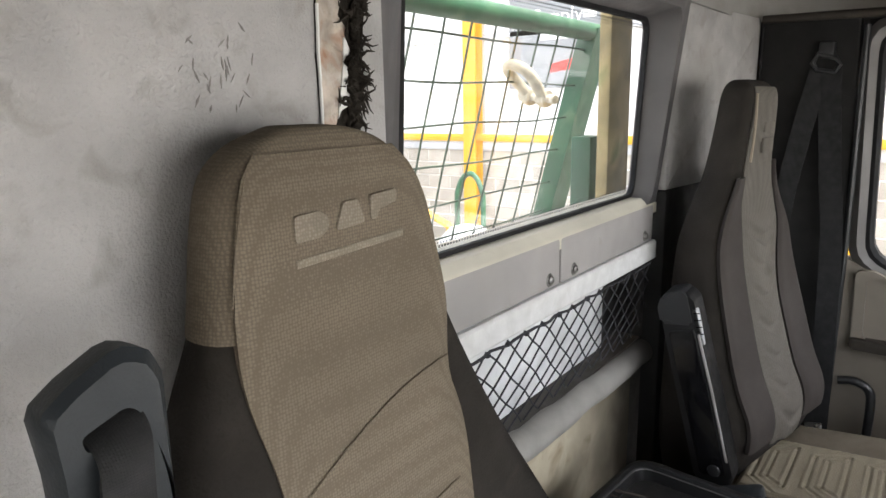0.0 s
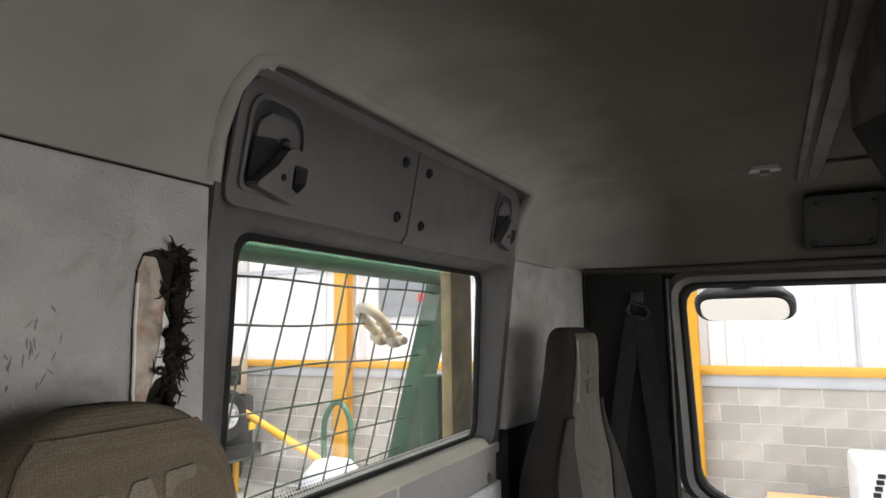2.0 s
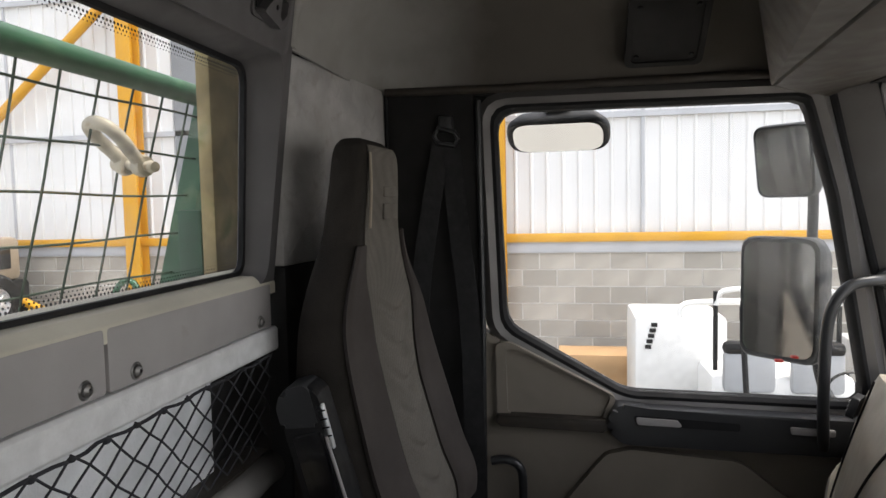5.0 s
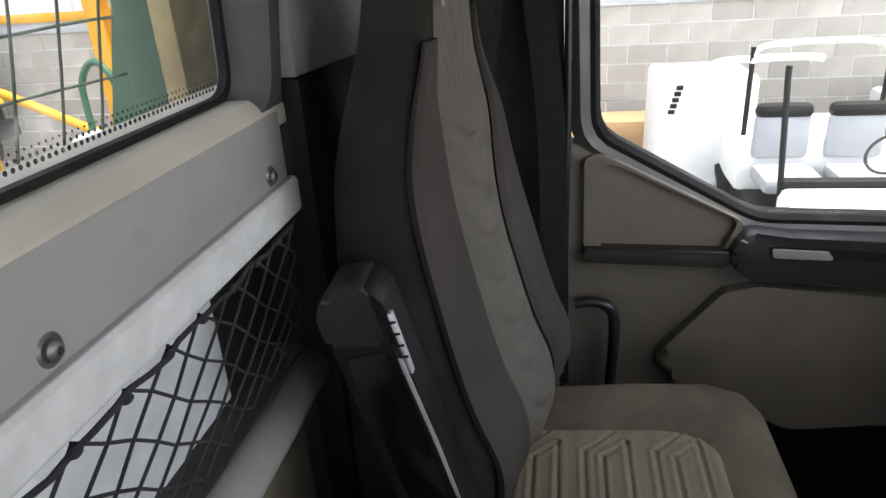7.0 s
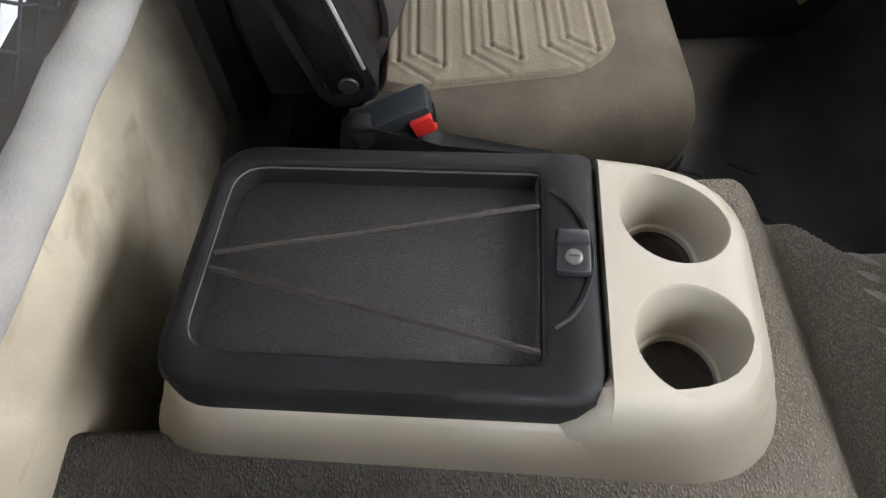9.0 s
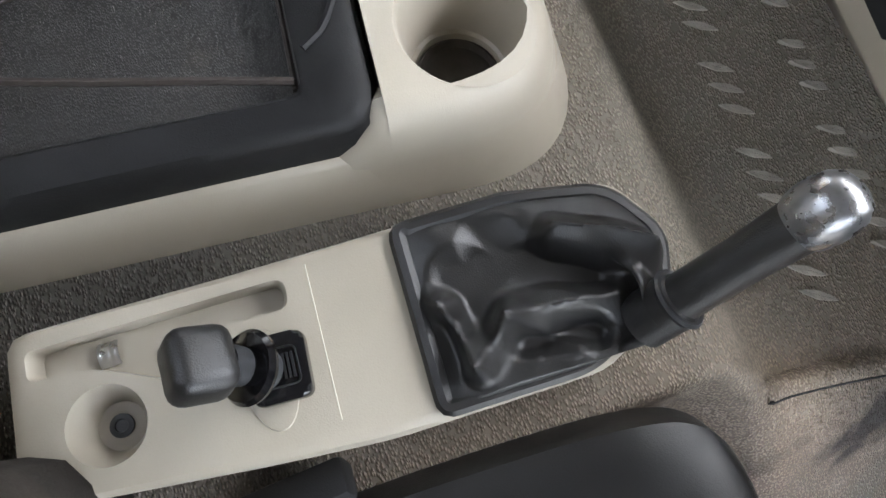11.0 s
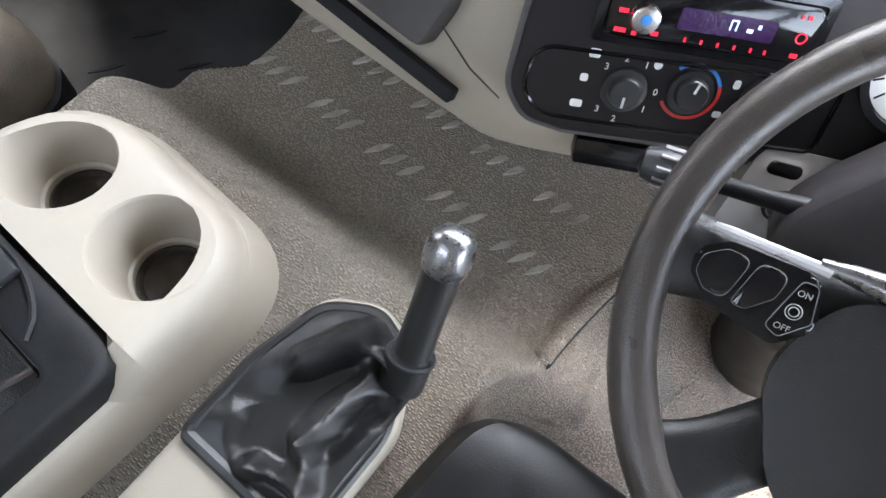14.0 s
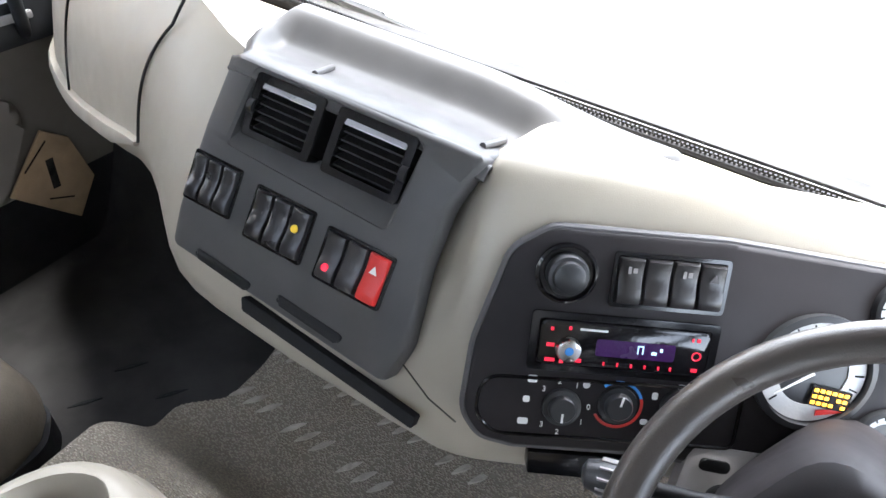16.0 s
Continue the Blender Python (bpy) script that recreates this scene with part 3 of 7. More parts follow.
part("frayed_threads", merge(*strands), SOOT, left_trim, "charred frayed felt threads")
tufts = []
for k in range(26):   # matted tufts along the burnt side
    s_ = k / 25
    c_ = Vector((-0.462 - 0.013 * s_ + 0.004 * math.sin(9 * s_), -0.004, 1.370 - 0.150 * s_))
    pts = [c_ + Vector((rnd(-0.004, 0.004), rnd(-0.004, 0.001), 0.012 * (0.5 - j / 4))) for j in range(5)]
    tufts.append(tube(pts, [0.0012, 0.0048 - 0.0015 * s_, 0.0058 - 0.002 * s_, 0.0045 - 0.0015 * s_, 0.001], 7))
part("charred_edge", merge(*tufts), SOOT, left_trim)


def face_y(z):
    """Depth of the window surround, which leans into the cab towards its top."""
    return 0.05 - 0.122 * (z - 1.05) if z < 1.46 else 0.0 - 0.2 * (z - 1.46)


def pane_y(z):
    return 0.147 - 0.054 * z


surround = thing("window_surround", (0.05, 0.05, 1.03), "grey plastic surround of the rear window", "window trim", kind="structure")
outer = rounded([(-0.418, 1.03), (0.512, 1.03), (0.505, 1.594), (-0.418, 1.588)], [0.01, 0.01, 0.085, 0.05], 7)
mid = rounded([(-0.338, 1.036), (0.486, 1.036), (0.486, 1.432), (-0.338, 1.432)], 0.042, 7)
inner = rounded([(-0.318, 1.052), (0.460, 1.052), (0.460, 1.414), (-0.318, 1.414)], 0.034, 7)
rows = [[(x, face_y(z) + 0.05 - 0.092 * smoothstep(1.565, 1.587, z), z + 0.010 * smoothstep(1.565, 1.588, z)) for x, z in outer], [(x, face_y(z), z) for x, z in outer], [(x, face_y(z) + 0.036 * (x < -0.2 and z < 1.44), z) for x, z in mid], [(x, pane_y(z) - 0.006, z) for x, z in inner], [(x, pane_y(z) + 0.006, z) for x, z in inner]]
part("surround_panel", loft(rows, False), GREY, surround)
TOPP = frame_of((0, 0.0, 1.46), (1, 0, 0), (0, -0.2, 1))
cover_l = part("cover_panel", prism(rounded([(-0.402, -0.030), (-0.018, -0.030), (-0.006, -0.018), (-0.006, 0.118), (-0.402, 0.118)], [0.02, 0.004, 0.006, 0.003, 0.042], 5), 0.0, 0.0045, TOPP, 0.0018), GREY, surround)
cover_r = part("cover_panel", prism(rounded([(-0.012, -0.034), (0.492, -0.030), (0.492, 0.120), (-0.001, 0.118), (-0.001, -0.016)], [0.003, 0.02, 0.075, 0.003, 0.006], 5), 0.0, 0.0045, TOPP, 0.0018), GREY, surround)
for bx_, bz_ in ((-0.043, 0.092), (0.036, 0.090), (-0.043, 0.006), (0.037, 0.002)):
    part("bolt", lathe([(0.0, 0.0), (0.0085, 0.0), (0.0085, 0.0018), (0.0065, 0.0048), (0.0028, 0.0062), (0.0028, 0.0040), (0.0, 0.0040)], TOPP @ Matrix.Translation((bx_, bz_, 0.0045)), 16), BLACK, cover_l if bx_ < 0 else cover_r, "black domed bolt")
seal_o = [(x, z) for x, z in rounded([(-0.324, 1.046), (0.466, 1.046), (0.466, 1.420), (-0.324, 1.420)], 0.036, 7)]
seal_i = [(x, z) for x, z in rounded([(-0.310, 1.060), (0.452, 1.060), (0.452, 1.406), (-0.310, 1.406)], 0.03, 7)]
part("rubber_seal", loft([[(x, pane_y(z) - 0.008, z) for x, z in seal_o], [(x, pane_y(z) - 0.009, z) for x, z in seal_i], [(x, pane_y(z), z) for x, z in seal_i], [(x, pane_y(z), z) for x, z in seal_o], [(x, pane_y(z) - 0.008, z) for x, z in seal_o]], False), RUBBER, surround, "black rubber window seal")
rear_pane = part("pane", prism(rect(-0.335, 0.475, 1.03, 1.43, 0.04), 0.0, 0.004, frame_of((0, 0.151, 0), (1, 0, 0), (0, -0.054, 1))), DIRTYPANE, surround, "dusty clear glass pane")
rear_pane.visible_shadow = False
dots = bmesh.new()
for row in range(3):
    for k in range(110):
        for zz in (1.4005 - 0.0052 * row, 1.0665 + 0.0052 * row):
            x = -0.302 + 0.0068 * (k + 0.5 * (row % 2))
            vs = [dots.verts.new((x + (0.0022 - 0.0005 * row) * math.cos(a), pane_y(zz) + 0.002, zz + (0.0022 - 0.0005 * row) * math.sin(a))) for a in [math.pi / 3 * q for q in range(6)]]
            dots.faces.new(vs)
part("printed_dots", dots, BLACKTAPE, surround, "dotted black print along the glass edge")


def latch(x, z, w):
    t = thing("latch", (x, -0.005, z), "grey moulded latch cup with a looped bracket", "latch", "latches on the window surround")
    m = TOPP @ Matrix.Translation((x, z - 1.46, 0.0046)) @ Matrix.Diagonal((w / 0.05, 1, 1, 1))
    o = rounded([(-0.050, -0.052), (0.050, -0.052), (0.050, 0.060), (-0.050, 0.060)], [0.014, 0.014, 0.046, 0.030], 7)
    i = [(a * 0.90, 0.004 + (b - 0.004) * 0.91) for a, b in o]
    part("bezel", ringed(o, i, 0.0, 0.004, m), GREY, t)
    part("cup", prism(i, 0.0, 0.001, m), SATIN, t, "dark recessed cup")
    part("cup_dome", prism(rounded([(-0.040, -0.012), (0.034, -0.012), (0.036, 0.030), (0.018, 0.041), (-0.018, 0.041), (-0.036, 0.028)], 0.014, 5), 0.0008, 0.006, m, 0.003, 3), GREY, t, "grey inner dome of the cup")
    # Thin black plate gives the shaded gap behind the bracket.
    part("shadow_gap", prism(rounded([(-0.040, 0.010), (-0.008, 0.014), (0.004, 0.006), (-0.016, -0.026), (-0.042, -0.042)], 0.005, 3), 0.004, 0.0064, m), RUBBER, t, "dark plate for the shade behind the bracket")
    bo = resample(rounded([(-0.044, -0.044), (-0.012, -0.016), (0.002, 0.005), (0.016, 0.009), (0.044, 0.0), (0.053, -0.018), (0.044, -0.046), (0.027, -0.057)], [0.004, 0.01, 0.008, 0.006, 0.012, 0.012, 0.010, 0.008], 4), 60)
    bi = resample(rounded([(0.014, -0.010), (0.040, -0.010), (0.040, -0.030), (0.027, -0.043), (0.015, -0.038)], 0.005, 4), 60)
    turn_ = lambda p: math.atan2(p[1] + 0.026, p[0] - 0.027)
    part("bracket", ringed(sorted(bo, key=turn_), sorted(bi, key=turn_), 0.004, 0.022, m), GREY, t, "worn grey looped bracket")
    part("hook_pin", ball((0, 0, 0), 0.006, m @ Matrix.Translation((0.004, 0.012, 0.012)), 10), SATIN, t)
    part("screw", lathe([(0.0, 0.0), (0.0045, 0.0), (0.0035, 0.0015), (0.0, 0.002)], m @ Matrix.Translation((-0.001, -0.028, 0.022)), 12), BLACK, t)


latch(-0.338, 1.500, 0.050)
latch(0.385, 1.515, 0.046)

ledge = thing("sill_panels", (0.03, 0.06, 0.935), "light grey plastic panels under the rear window", "wall panel", kind="structure")
part("sill", loft([[(x, y, z) for y, z in rounded([(0.12, 1.060), (0.066, 1.050), (0.050, 1.036), (0.050, 1.015), (0.12, 1.015)], [0, 0.006, 0.008, 0.002, 0], 4)] for x in (-0.42, 0.512)]), SILL, ledge, "cream sill under the window")
for x0, x1, bolts in ((-0.42, 0.0535, (0.018, -0.33)), (0.0585, 0.492, (0.107, 0.447))):
    pl = part("lower_panel", prism(rect(x0, x1, 0.957, 1.034, 0.006, 3), -0.02, 0.004, frame_of((0, 0.053, 0), (1, 0, 0), (0, 0, 1)), 0.003), LGREY, ledge)
    for bx_ in bolts:
        part("bolt", lathe([(0.0, 0.0), (0.0115, 0.0), (0.0095, 0.0016), (0.0075, 0.0010), (0.0075, 0.004), (0.005, 0.0062), (0.0026, 0.0066), (0.0022, 0.004), (0.0, 0.004)], frame_of((bx_, 0.049, 0.972), (1, 0, 0), (0, 0, 1)), 18), DULL, pl, "steel socket bolt")
setting("net_channel", loft([[(x, y, z) for y, z in rounded([(0.125, 0.956), (0.046, 0.956), (0.042, 0.951), (0.042, 0.918), (0.046, 0.913), (0.125, 0.913)], 0.002, 2)] for x in (-0.42, 0.500)]), PLATE, "pale galvanised steel channel above the net pocket", "channel")
pocket = thing("net_pocket", (0.03, 0.06, 0.70), "black knotted net stretched over a white felt board", "net pocket")
part("board", cuboid(-0.42, 0.385, 0.112, 0.122, 0.729, 0.915, 0.002), BOARD, pocket, "white felt board")
part("ledge", loft([[(x, y, z) for y, z in ((0.125, 0.66), (0.075, 0.66), (0.070, 0.727), (0.125, 0.730))] for x in (-0.42, 0.503)]), DUSTY, pocket, "brown dusty ledge")
cords = []
for fam, (dx, dz) in enumerate(((-0.190, -0.146), (0.150, -0.128))):
    x = -0.72
    while x < 0.78:
        a, b = Vector((x, 0.045, 0.911)), Vector((x + dx * 0.175 / -dz, 0.074, 0.736))
        pts = []
        for j in range(9):
            p = a.lerp(b, j / 8)
            p.x += 0.003 * math.sin(j * 1.7 + x * 40)
            p.y -= 0.006 * math.sin(j / 8 * math.pi) - 0.001 * fam
            if -0.41 < p.x < 0.498:
                pts.append(p)
        if len(pts) > 1:
            cords.append(tube(pts, 0.0016, 5))
        x += 0.0545
part("net", merge(*cords), NETC, pocket, "black cord net")
part("head_rope", tube([(-0.41 + 0.865 * j / 40, 0.0395 - 0.002 * math.sin(j * 2.1), 0.9105 + 0.002 * math.sin(j * 1.3)) for j in range(41)], 0.0024, 6), NETC, pocket)
for k in range(16):
    part("knot", ball((-0.402 + 0.0545 * k, 0.038, 0.9102), 0.0046, n=8, squash=(1.3, 0.9, 0.8)), NETC, pocket)
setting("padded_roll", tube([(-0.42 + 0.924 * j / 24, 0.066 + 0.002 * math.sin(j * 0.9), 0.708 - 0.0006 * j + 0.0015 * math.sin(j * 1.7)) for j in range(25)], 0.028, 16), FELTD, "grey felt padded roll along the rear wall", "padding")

# ---- headliner ----
CEIL, SEAM = 1.632, 1.446


def liner(s, t):
    a = max(0.0, (abs(s) - 0.7) / 0.3) * math.pi / 2
    x = math.copysign(min(abs(s), 0.7) / 0.7 * 0.74 + 0.285 * math.sin(a), s)
    b = max(0.0, (t - 0.5) / 0.5) * math.pi / 2
    y = -0.64 + min(t, 0.5) / 0.5 * 0.48 + 0.165 * math.sin(b)
    return Vector((x, y, SEAM + (CEIL - SEAM) * math.cos(a) * math.cos(b)))


cut_t = 0.5 + 0.5 * math.acos((1.592 - SEAM) / (CEIL - SEAM)) / (math.pi / 2)
ss = sorted({-0.4150 / 0.74 * 0.7, 0.5080 / 0.74 * 0.7, *[-1 + k / 36 for k in range(73)]})
ts = sorted({cut_t, *[k / 44 for k in range(45)]})
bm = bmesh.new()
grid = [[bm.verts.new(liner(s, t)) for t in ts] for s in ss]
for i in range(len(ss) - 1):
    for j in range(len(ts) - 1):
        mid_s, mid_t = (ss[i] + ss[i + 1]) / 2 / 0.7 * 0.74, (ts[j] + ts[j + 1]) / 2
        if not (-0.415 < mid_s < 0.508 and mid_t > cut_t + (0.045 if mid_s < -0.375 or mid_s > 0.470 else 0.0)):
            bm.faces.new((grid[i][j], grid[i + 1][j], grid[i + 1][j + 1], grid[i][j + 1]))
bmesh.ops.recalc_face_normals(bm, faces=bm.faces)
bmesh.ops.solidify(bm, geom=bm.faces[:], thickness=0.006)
setting("ceiling", bm, LINER, "grey felt headliner with rounded corners, shaded brown towards the front", "headliner", 60)
setting("ceiling_front", cuboid(-0.98, 0.98, -1.19, -0.641, 1.634, 1.642, 0), LINER, "felt headliner above the locker, brown for its shade", "headliner")
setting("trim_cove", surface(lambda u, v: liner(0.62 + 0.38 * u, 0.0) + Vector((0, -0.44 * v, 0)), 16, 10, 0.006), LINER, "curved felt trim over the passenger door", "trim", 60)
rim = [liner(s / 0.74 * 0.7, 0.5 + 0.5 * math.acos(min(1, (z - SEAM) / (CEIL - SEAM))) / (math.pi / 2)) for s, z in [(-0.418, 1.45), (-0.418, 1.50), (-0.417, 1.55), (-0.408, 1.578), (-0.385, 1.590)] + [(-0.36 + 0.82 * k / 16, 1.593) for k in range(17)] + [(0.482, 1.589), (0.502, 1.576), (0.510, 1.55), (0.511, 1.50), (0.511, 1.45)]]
setting("trim_recess_rim", tube([p + Vector((0, 0.002, 0.001)) for p in rim], 0.013, 12), LINER, "rolled felt rim round the window recess", "trim")
setting("trim_seam_left", cuboid(-1.08, -0.42, 0.004, 0.02, 1.4432, 1.4462, 0), RUBBER, "dark joint between headliner and wall trim", "trim")
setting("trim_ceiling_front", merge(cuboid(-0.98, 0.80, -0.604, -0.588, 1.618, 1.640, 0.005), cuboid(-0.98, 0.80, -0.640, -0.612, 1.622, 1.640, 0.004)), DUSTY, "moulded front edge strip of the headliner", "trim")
clip = thing("coat_hook", (0.66, -0.53, 1.628), "small pale plastic coat hook on the headliner", "hook")
part("hook_plate", prism(rounded([(-0.036, -0.026), (0.036, -0.034), (0.036, 0.034), (-0.036, 0.026)], 0.006, 4), -0.002, 0.009, pose(0.645, -0.525, 1.630, 180, -6, 0), 0.003), LGREY, clip)
part("hook_lip", cuboid(-0.008, 0.008, -0.010, 0.010, -0.020, -0.006, 0.004, 2, pose(0.640, -0.525, 1.630, 0, 6, 0)), GREY, clip)
SPK = frame_of((0.93, -0.69, 1.538), (0, -1, 0), (-0.155, 0, 0.13))
spk = thing("speaker_cover", (0.93, -0.69, 1.53), "dark square speaker cover over the passenger door", "speaker")
part("frame", ringed(rect(-0.085, 0.085, -0.092, 0.092, 0.02), rect(-0.072, 0.072, -0.080, 0.078, 0.015), -0.004, 0.009, SPK), DARK, spk)
part("grille", prism(rect(-0.076, 0.076, -0.084, 0.082, 0.015), -0.004, 0.004, SPK, 0.001), DARK, spk)
for a, b in ((-0.06, 0.062), (0.06, 0.062), (-0.06, -0.066), (0.06, -0.066)):
    part("screw", lathe([(0, 0), (0.006, 0), (0.005, 0.003), (0, 0.0034)], SPK @ Matrix.Translation((a, b, 0.004)), 12), BLACK, spk)

# ---- overhead shelf ----
shelf = thing("overhead_shelf", (0.0, -0.9, 1.37), "dusty beige overhead locker above the windscreen", "overhead locker")


def locker_ring(x):
    """One section across the cab: the rear face, its lower fold, the underside up to the visor's groove, the visor. Past the middle it runs out to a corner over the door."""
    k = smoothstep(0.02, 0.06, x) * max(0.0, min(1.0, (x - 0.10) / 0.70)) if x > 0.10 else 0.0
    end = Vector((-0.868, 1.388))
    if x > 0.80:
        end += Vector((-0.13, 0.014)) * (x - 0.80) / 0.23
    top = Vector((-0.632, 1.556)).lerp(end, k)
    low = Vector((-0.691, 1.384)).lerp(end, max(0.0, min(1.0, (x + 0.08) / 0.88)))
    groove = Vector((min(-0.745, -0.800 - 0.09 * x), 1.388))
    if groove.x > end.x - 0.002 and x > 0.75:
        groove = end + Vector((-0.003, 0.0))
    down = (low - top)
    pts = [(top.x - 0.002 * (1 - k) - 0.12 * k, 1.66), tuple(top + Vector((0.0 - 0.02 * k, 0.018))), tuple(top), tuple(top + down * 0.1), tuple(top + down * 0.5), tuple(low - down * 0.06), tuple(low + Vector((-0.006 * (1 - k), 0.0))), tuple(low.lerp(groove, 0.5)), (groove.x + 0.004, groove.y), (groove.x + 0.001, groove.y + 0.009), (groove.x - 0.004, groove.y - 0.001), (groove.x - 0.03, groove.y - 0.004), (min(groove.x - 0.05, -1.0), 1.392), (-1.10, 1.408), (-1.16, 1.425), (-1.20, 1.66)]
    return [(x, y, z) for y, z in pts]


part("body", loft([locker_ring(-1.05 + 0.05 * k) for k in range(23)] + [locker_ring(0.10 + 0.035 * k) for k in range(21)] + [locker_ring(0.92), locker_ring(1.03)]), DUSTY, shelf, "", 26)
SLOPE = frame_of((0.0, -0.632, 1.556), (1, 0, 0), (0, 0.0595, 0.1715))
# Flat black panels give the shade inside the locker's bays.
for outline, rim_ in (([(0.088, -0.004), (-0.184, -0.055), (-0.188, -0.102), (0.036, -0.126)], 0.006), ([(-0.98, -0.005), (-0.44, -0.02), (-0.36, -0.135), (-0.40, -0.165), (-0.98, -0.165)], 0.03)):
    o = rounded(outline, rim_, 5)
    c_ = Vector((sum(p[0] for p in o) / len(o), sum(p[1] for p in o) / len(o)))
    part("bay_rim", ringed([tuple(c_ + (Vector(p) - c_) * 1.03) for p in o], o, -0.004, 0.004, SLOPE), DUSTY, shelf)
    part("bay", prism(o, -0.004, 0.001, SLOPE), RUBBER, shelf, "flat black panel for the shade inside an open bay")
part("seam", tube([SLOPE @ Vector(p) for p in ((-0.205, -0.143, 0.001), (0.028, -0.166, 0.001))], 0.0016, 6), RUBBER, shelf)


def circle(c, r, n=28):
    return [(c[0] + r * math.cos(2 * math.pi * k / n), c[1] + r * math.sin(2 * math.pi * k / n)) for k in range(n)]


def plate(outline, holes, top, bottom, m=Matrix(), inset=0.006):
    """A slab with rounded rim and open wells: holes are (outline, depth, taper)."""
    bm = bmesh.new()
    c = Vector((sum(p[0] for p in outline) / len(outline), sum(p[1] for p in outline) / len(outline)))
    loops = []

    def loop(pts, z):
        vs = [bm.verts.new((p[0], p[1], z)) for p in pts]
        es = [bm.edges.new((vs[k - 1], vs[k])) for k in range(len(vs))]
        return vs, es

    def skirt(a, b):
        for k in range(len(a)):
            bm.faces.new((a[k - 1], a[k], b[k], b[k - 1]))

    def shrink(pts, d):
        out = []
        for p in pts:
            v = Vector(p) - c
            out.append(tuple(c + v * (1 - d / max(v.length, 1e-6))))
        return out

    rim, edges = loop(shrink(outline, inset), top)
    r2, _ = loop(shrink(outline, inset * 0.3), top - inset * 0.35)
    r3, _ = loop(outline, top - inset)
    r4, _ = loop(outline, bottom)
    skirt(rim, r2), skirt(r2, r3), skirt(r3, r4)
    bm.faces.new(r4)
    for pts, depth, taper in holes:
        h, e = loop(pts, top)
        edges += e
        hc = Vector((sum(p[0] for p in pts) / len(pts), sum(p[1] for p in pts) / len(pts)))
        h1, _ = loop([tuple(hc + (Vector(p) - hc) * (1 - 0.03)) for p in pts], top - min(0.003, depth * 0.3))
        h2, _ = loop([tuple(hc + (Vector(p) - hc) * taper) for p in pts], top - depth)
        skirt(h, h1), skirt(h1, h2)
        bm.faces.new(h2)
    bmesh.ops.triangle_fill(bm, use_beauty=True, use_dissolve=False, edges=edges)
    bmesh.ops.transform(bm, matrix=m, verts=bm.verts)
    return bm


# ---- passenger door ----
door = thing("passenger_door", (1.04, -0.7, 0.0), "closed passenger door with brown trim and a large window", "door")
win = [(0.305, 1.392), (1.004, 1.388), (1.064, 1.167), (1.142, 0.694), (0.612, 0.706), (0.325, 0.868)]
wr = [0.05, 0.03, 0.4, 0.03, 0.12, 0.07]
seal = [(0.288, 1.408), (1.016, 1.404), (1.078, 1.170), (1.160, 0.678), (0.608, 0.690), (0.308, 0.856)]
fr = [(0.250, 1.440), (1.050, 1.436), (1.115, 1.175), (1.205, 0.640), (0.600, 0.664), (0.272, 0.838)]
W, S, F = [resample(rounded(p, r, 8), 120) for p, r in ((win, wr), (seal, wr), (fr, [0.075, 0.04, 0.4, 0.03, 0.12, 0.08]))]


def door_ring(a, b, da, db, dm):
    """A bowed strip between two outlines."""
    mid = [((p[0] + q[0]) / 2, (p[1] + q[1]) / 2) for p, q in zip(a, b)]
    bm = loft([[(*p, -0.03) for p in a], [(*p, da) for p in a], [(*p, dm) for p in mid], [(*p, db) for p in b], [(*p, -0.03) for p in b]], False)
    bmesh.ops.transform(bm, matrix=DOORF, verts=bm.verts)
    return bm


part("window_frame", door_ring(F, S, 0.004, 0.012, 0.018), PAINTSTEEL, door, "pale painted window frame")
part("window_seal", door_ring(S, W, 0.013, 0.004, 0.014), RUBBER, door, "black rubber window seal")
pane = part("pane", prism(resample(rounded([(u + (0.01 if u > 0.6 else -0.01), v) for u, v in win], 0.03, 4), 60), -0.012, -0.008, DOORF), PANE, door, "clear glass pane")
pane.visible_shadow = False
panel = part("trim_panel", prism(rounded([(0.238, 0.0), (1.28, 0.0), (1.28, 0.66), (1.20, 0.648), (0.600, 0.670), (0.277, 0.846), (0.238, 0.862)], [0, 0, 0, 0.02, 0.08, 0.04, 0.02], 5), -0.03, 0.018, DOORF, 0.006), DOORMAT, door, "brown moulded door trim")
pk = rounded([(0.296, 0.826), (0.335, 0.826), (0.588, 0.698), (0.560, 0.626), (0.300, 0.634)], [0.03, 0.03, 0.02, 0.02, 0.02], 6)
pk2 = [(0.43 + (u - 0.43) * 0.87 + 0.008, 0.72 + (v - 0.72) * 0.84) for u, v in pk]
part("pocket_rim", ringed(pk, pk2, 0.010, 0.034, DOORF), DOORMAT, panel)
part("pocket_back", prism(pk2, 0.012, 0.0195, DOORF), DOORMAT, panel)
part("pocket_ledge", prism(rounded([(0.295, 0.650), (0.575, 0.645), (0.560, 0.615), (0.300, 0.622)], 0.01, 4), 0.016, 0.052, DOORF, 0.008), DUSTY, panel)
part("arm_band", prism(rounded([(0.585, 0.690), (0.66, 0.680), (1.24, 0.664), (1.24, 0.575), (0.80, 0.588), (0.60, 0.592), (0.552, 0.632)], [0.03, 0.03, 0, 0, 0.05, 0.04, 0.03], 6), 0.016, 0.060, DOORF, 0.014), SATIN, panel, "black armrest band")
part("handle_recess", prism(rounded([(0.622, 0.664), (0.86, 0.652), (0.86, 0.634), (0.63, 0.640)], 0.006, 4), 0.058, 0.0615, DOORF), RUBBER, panel)
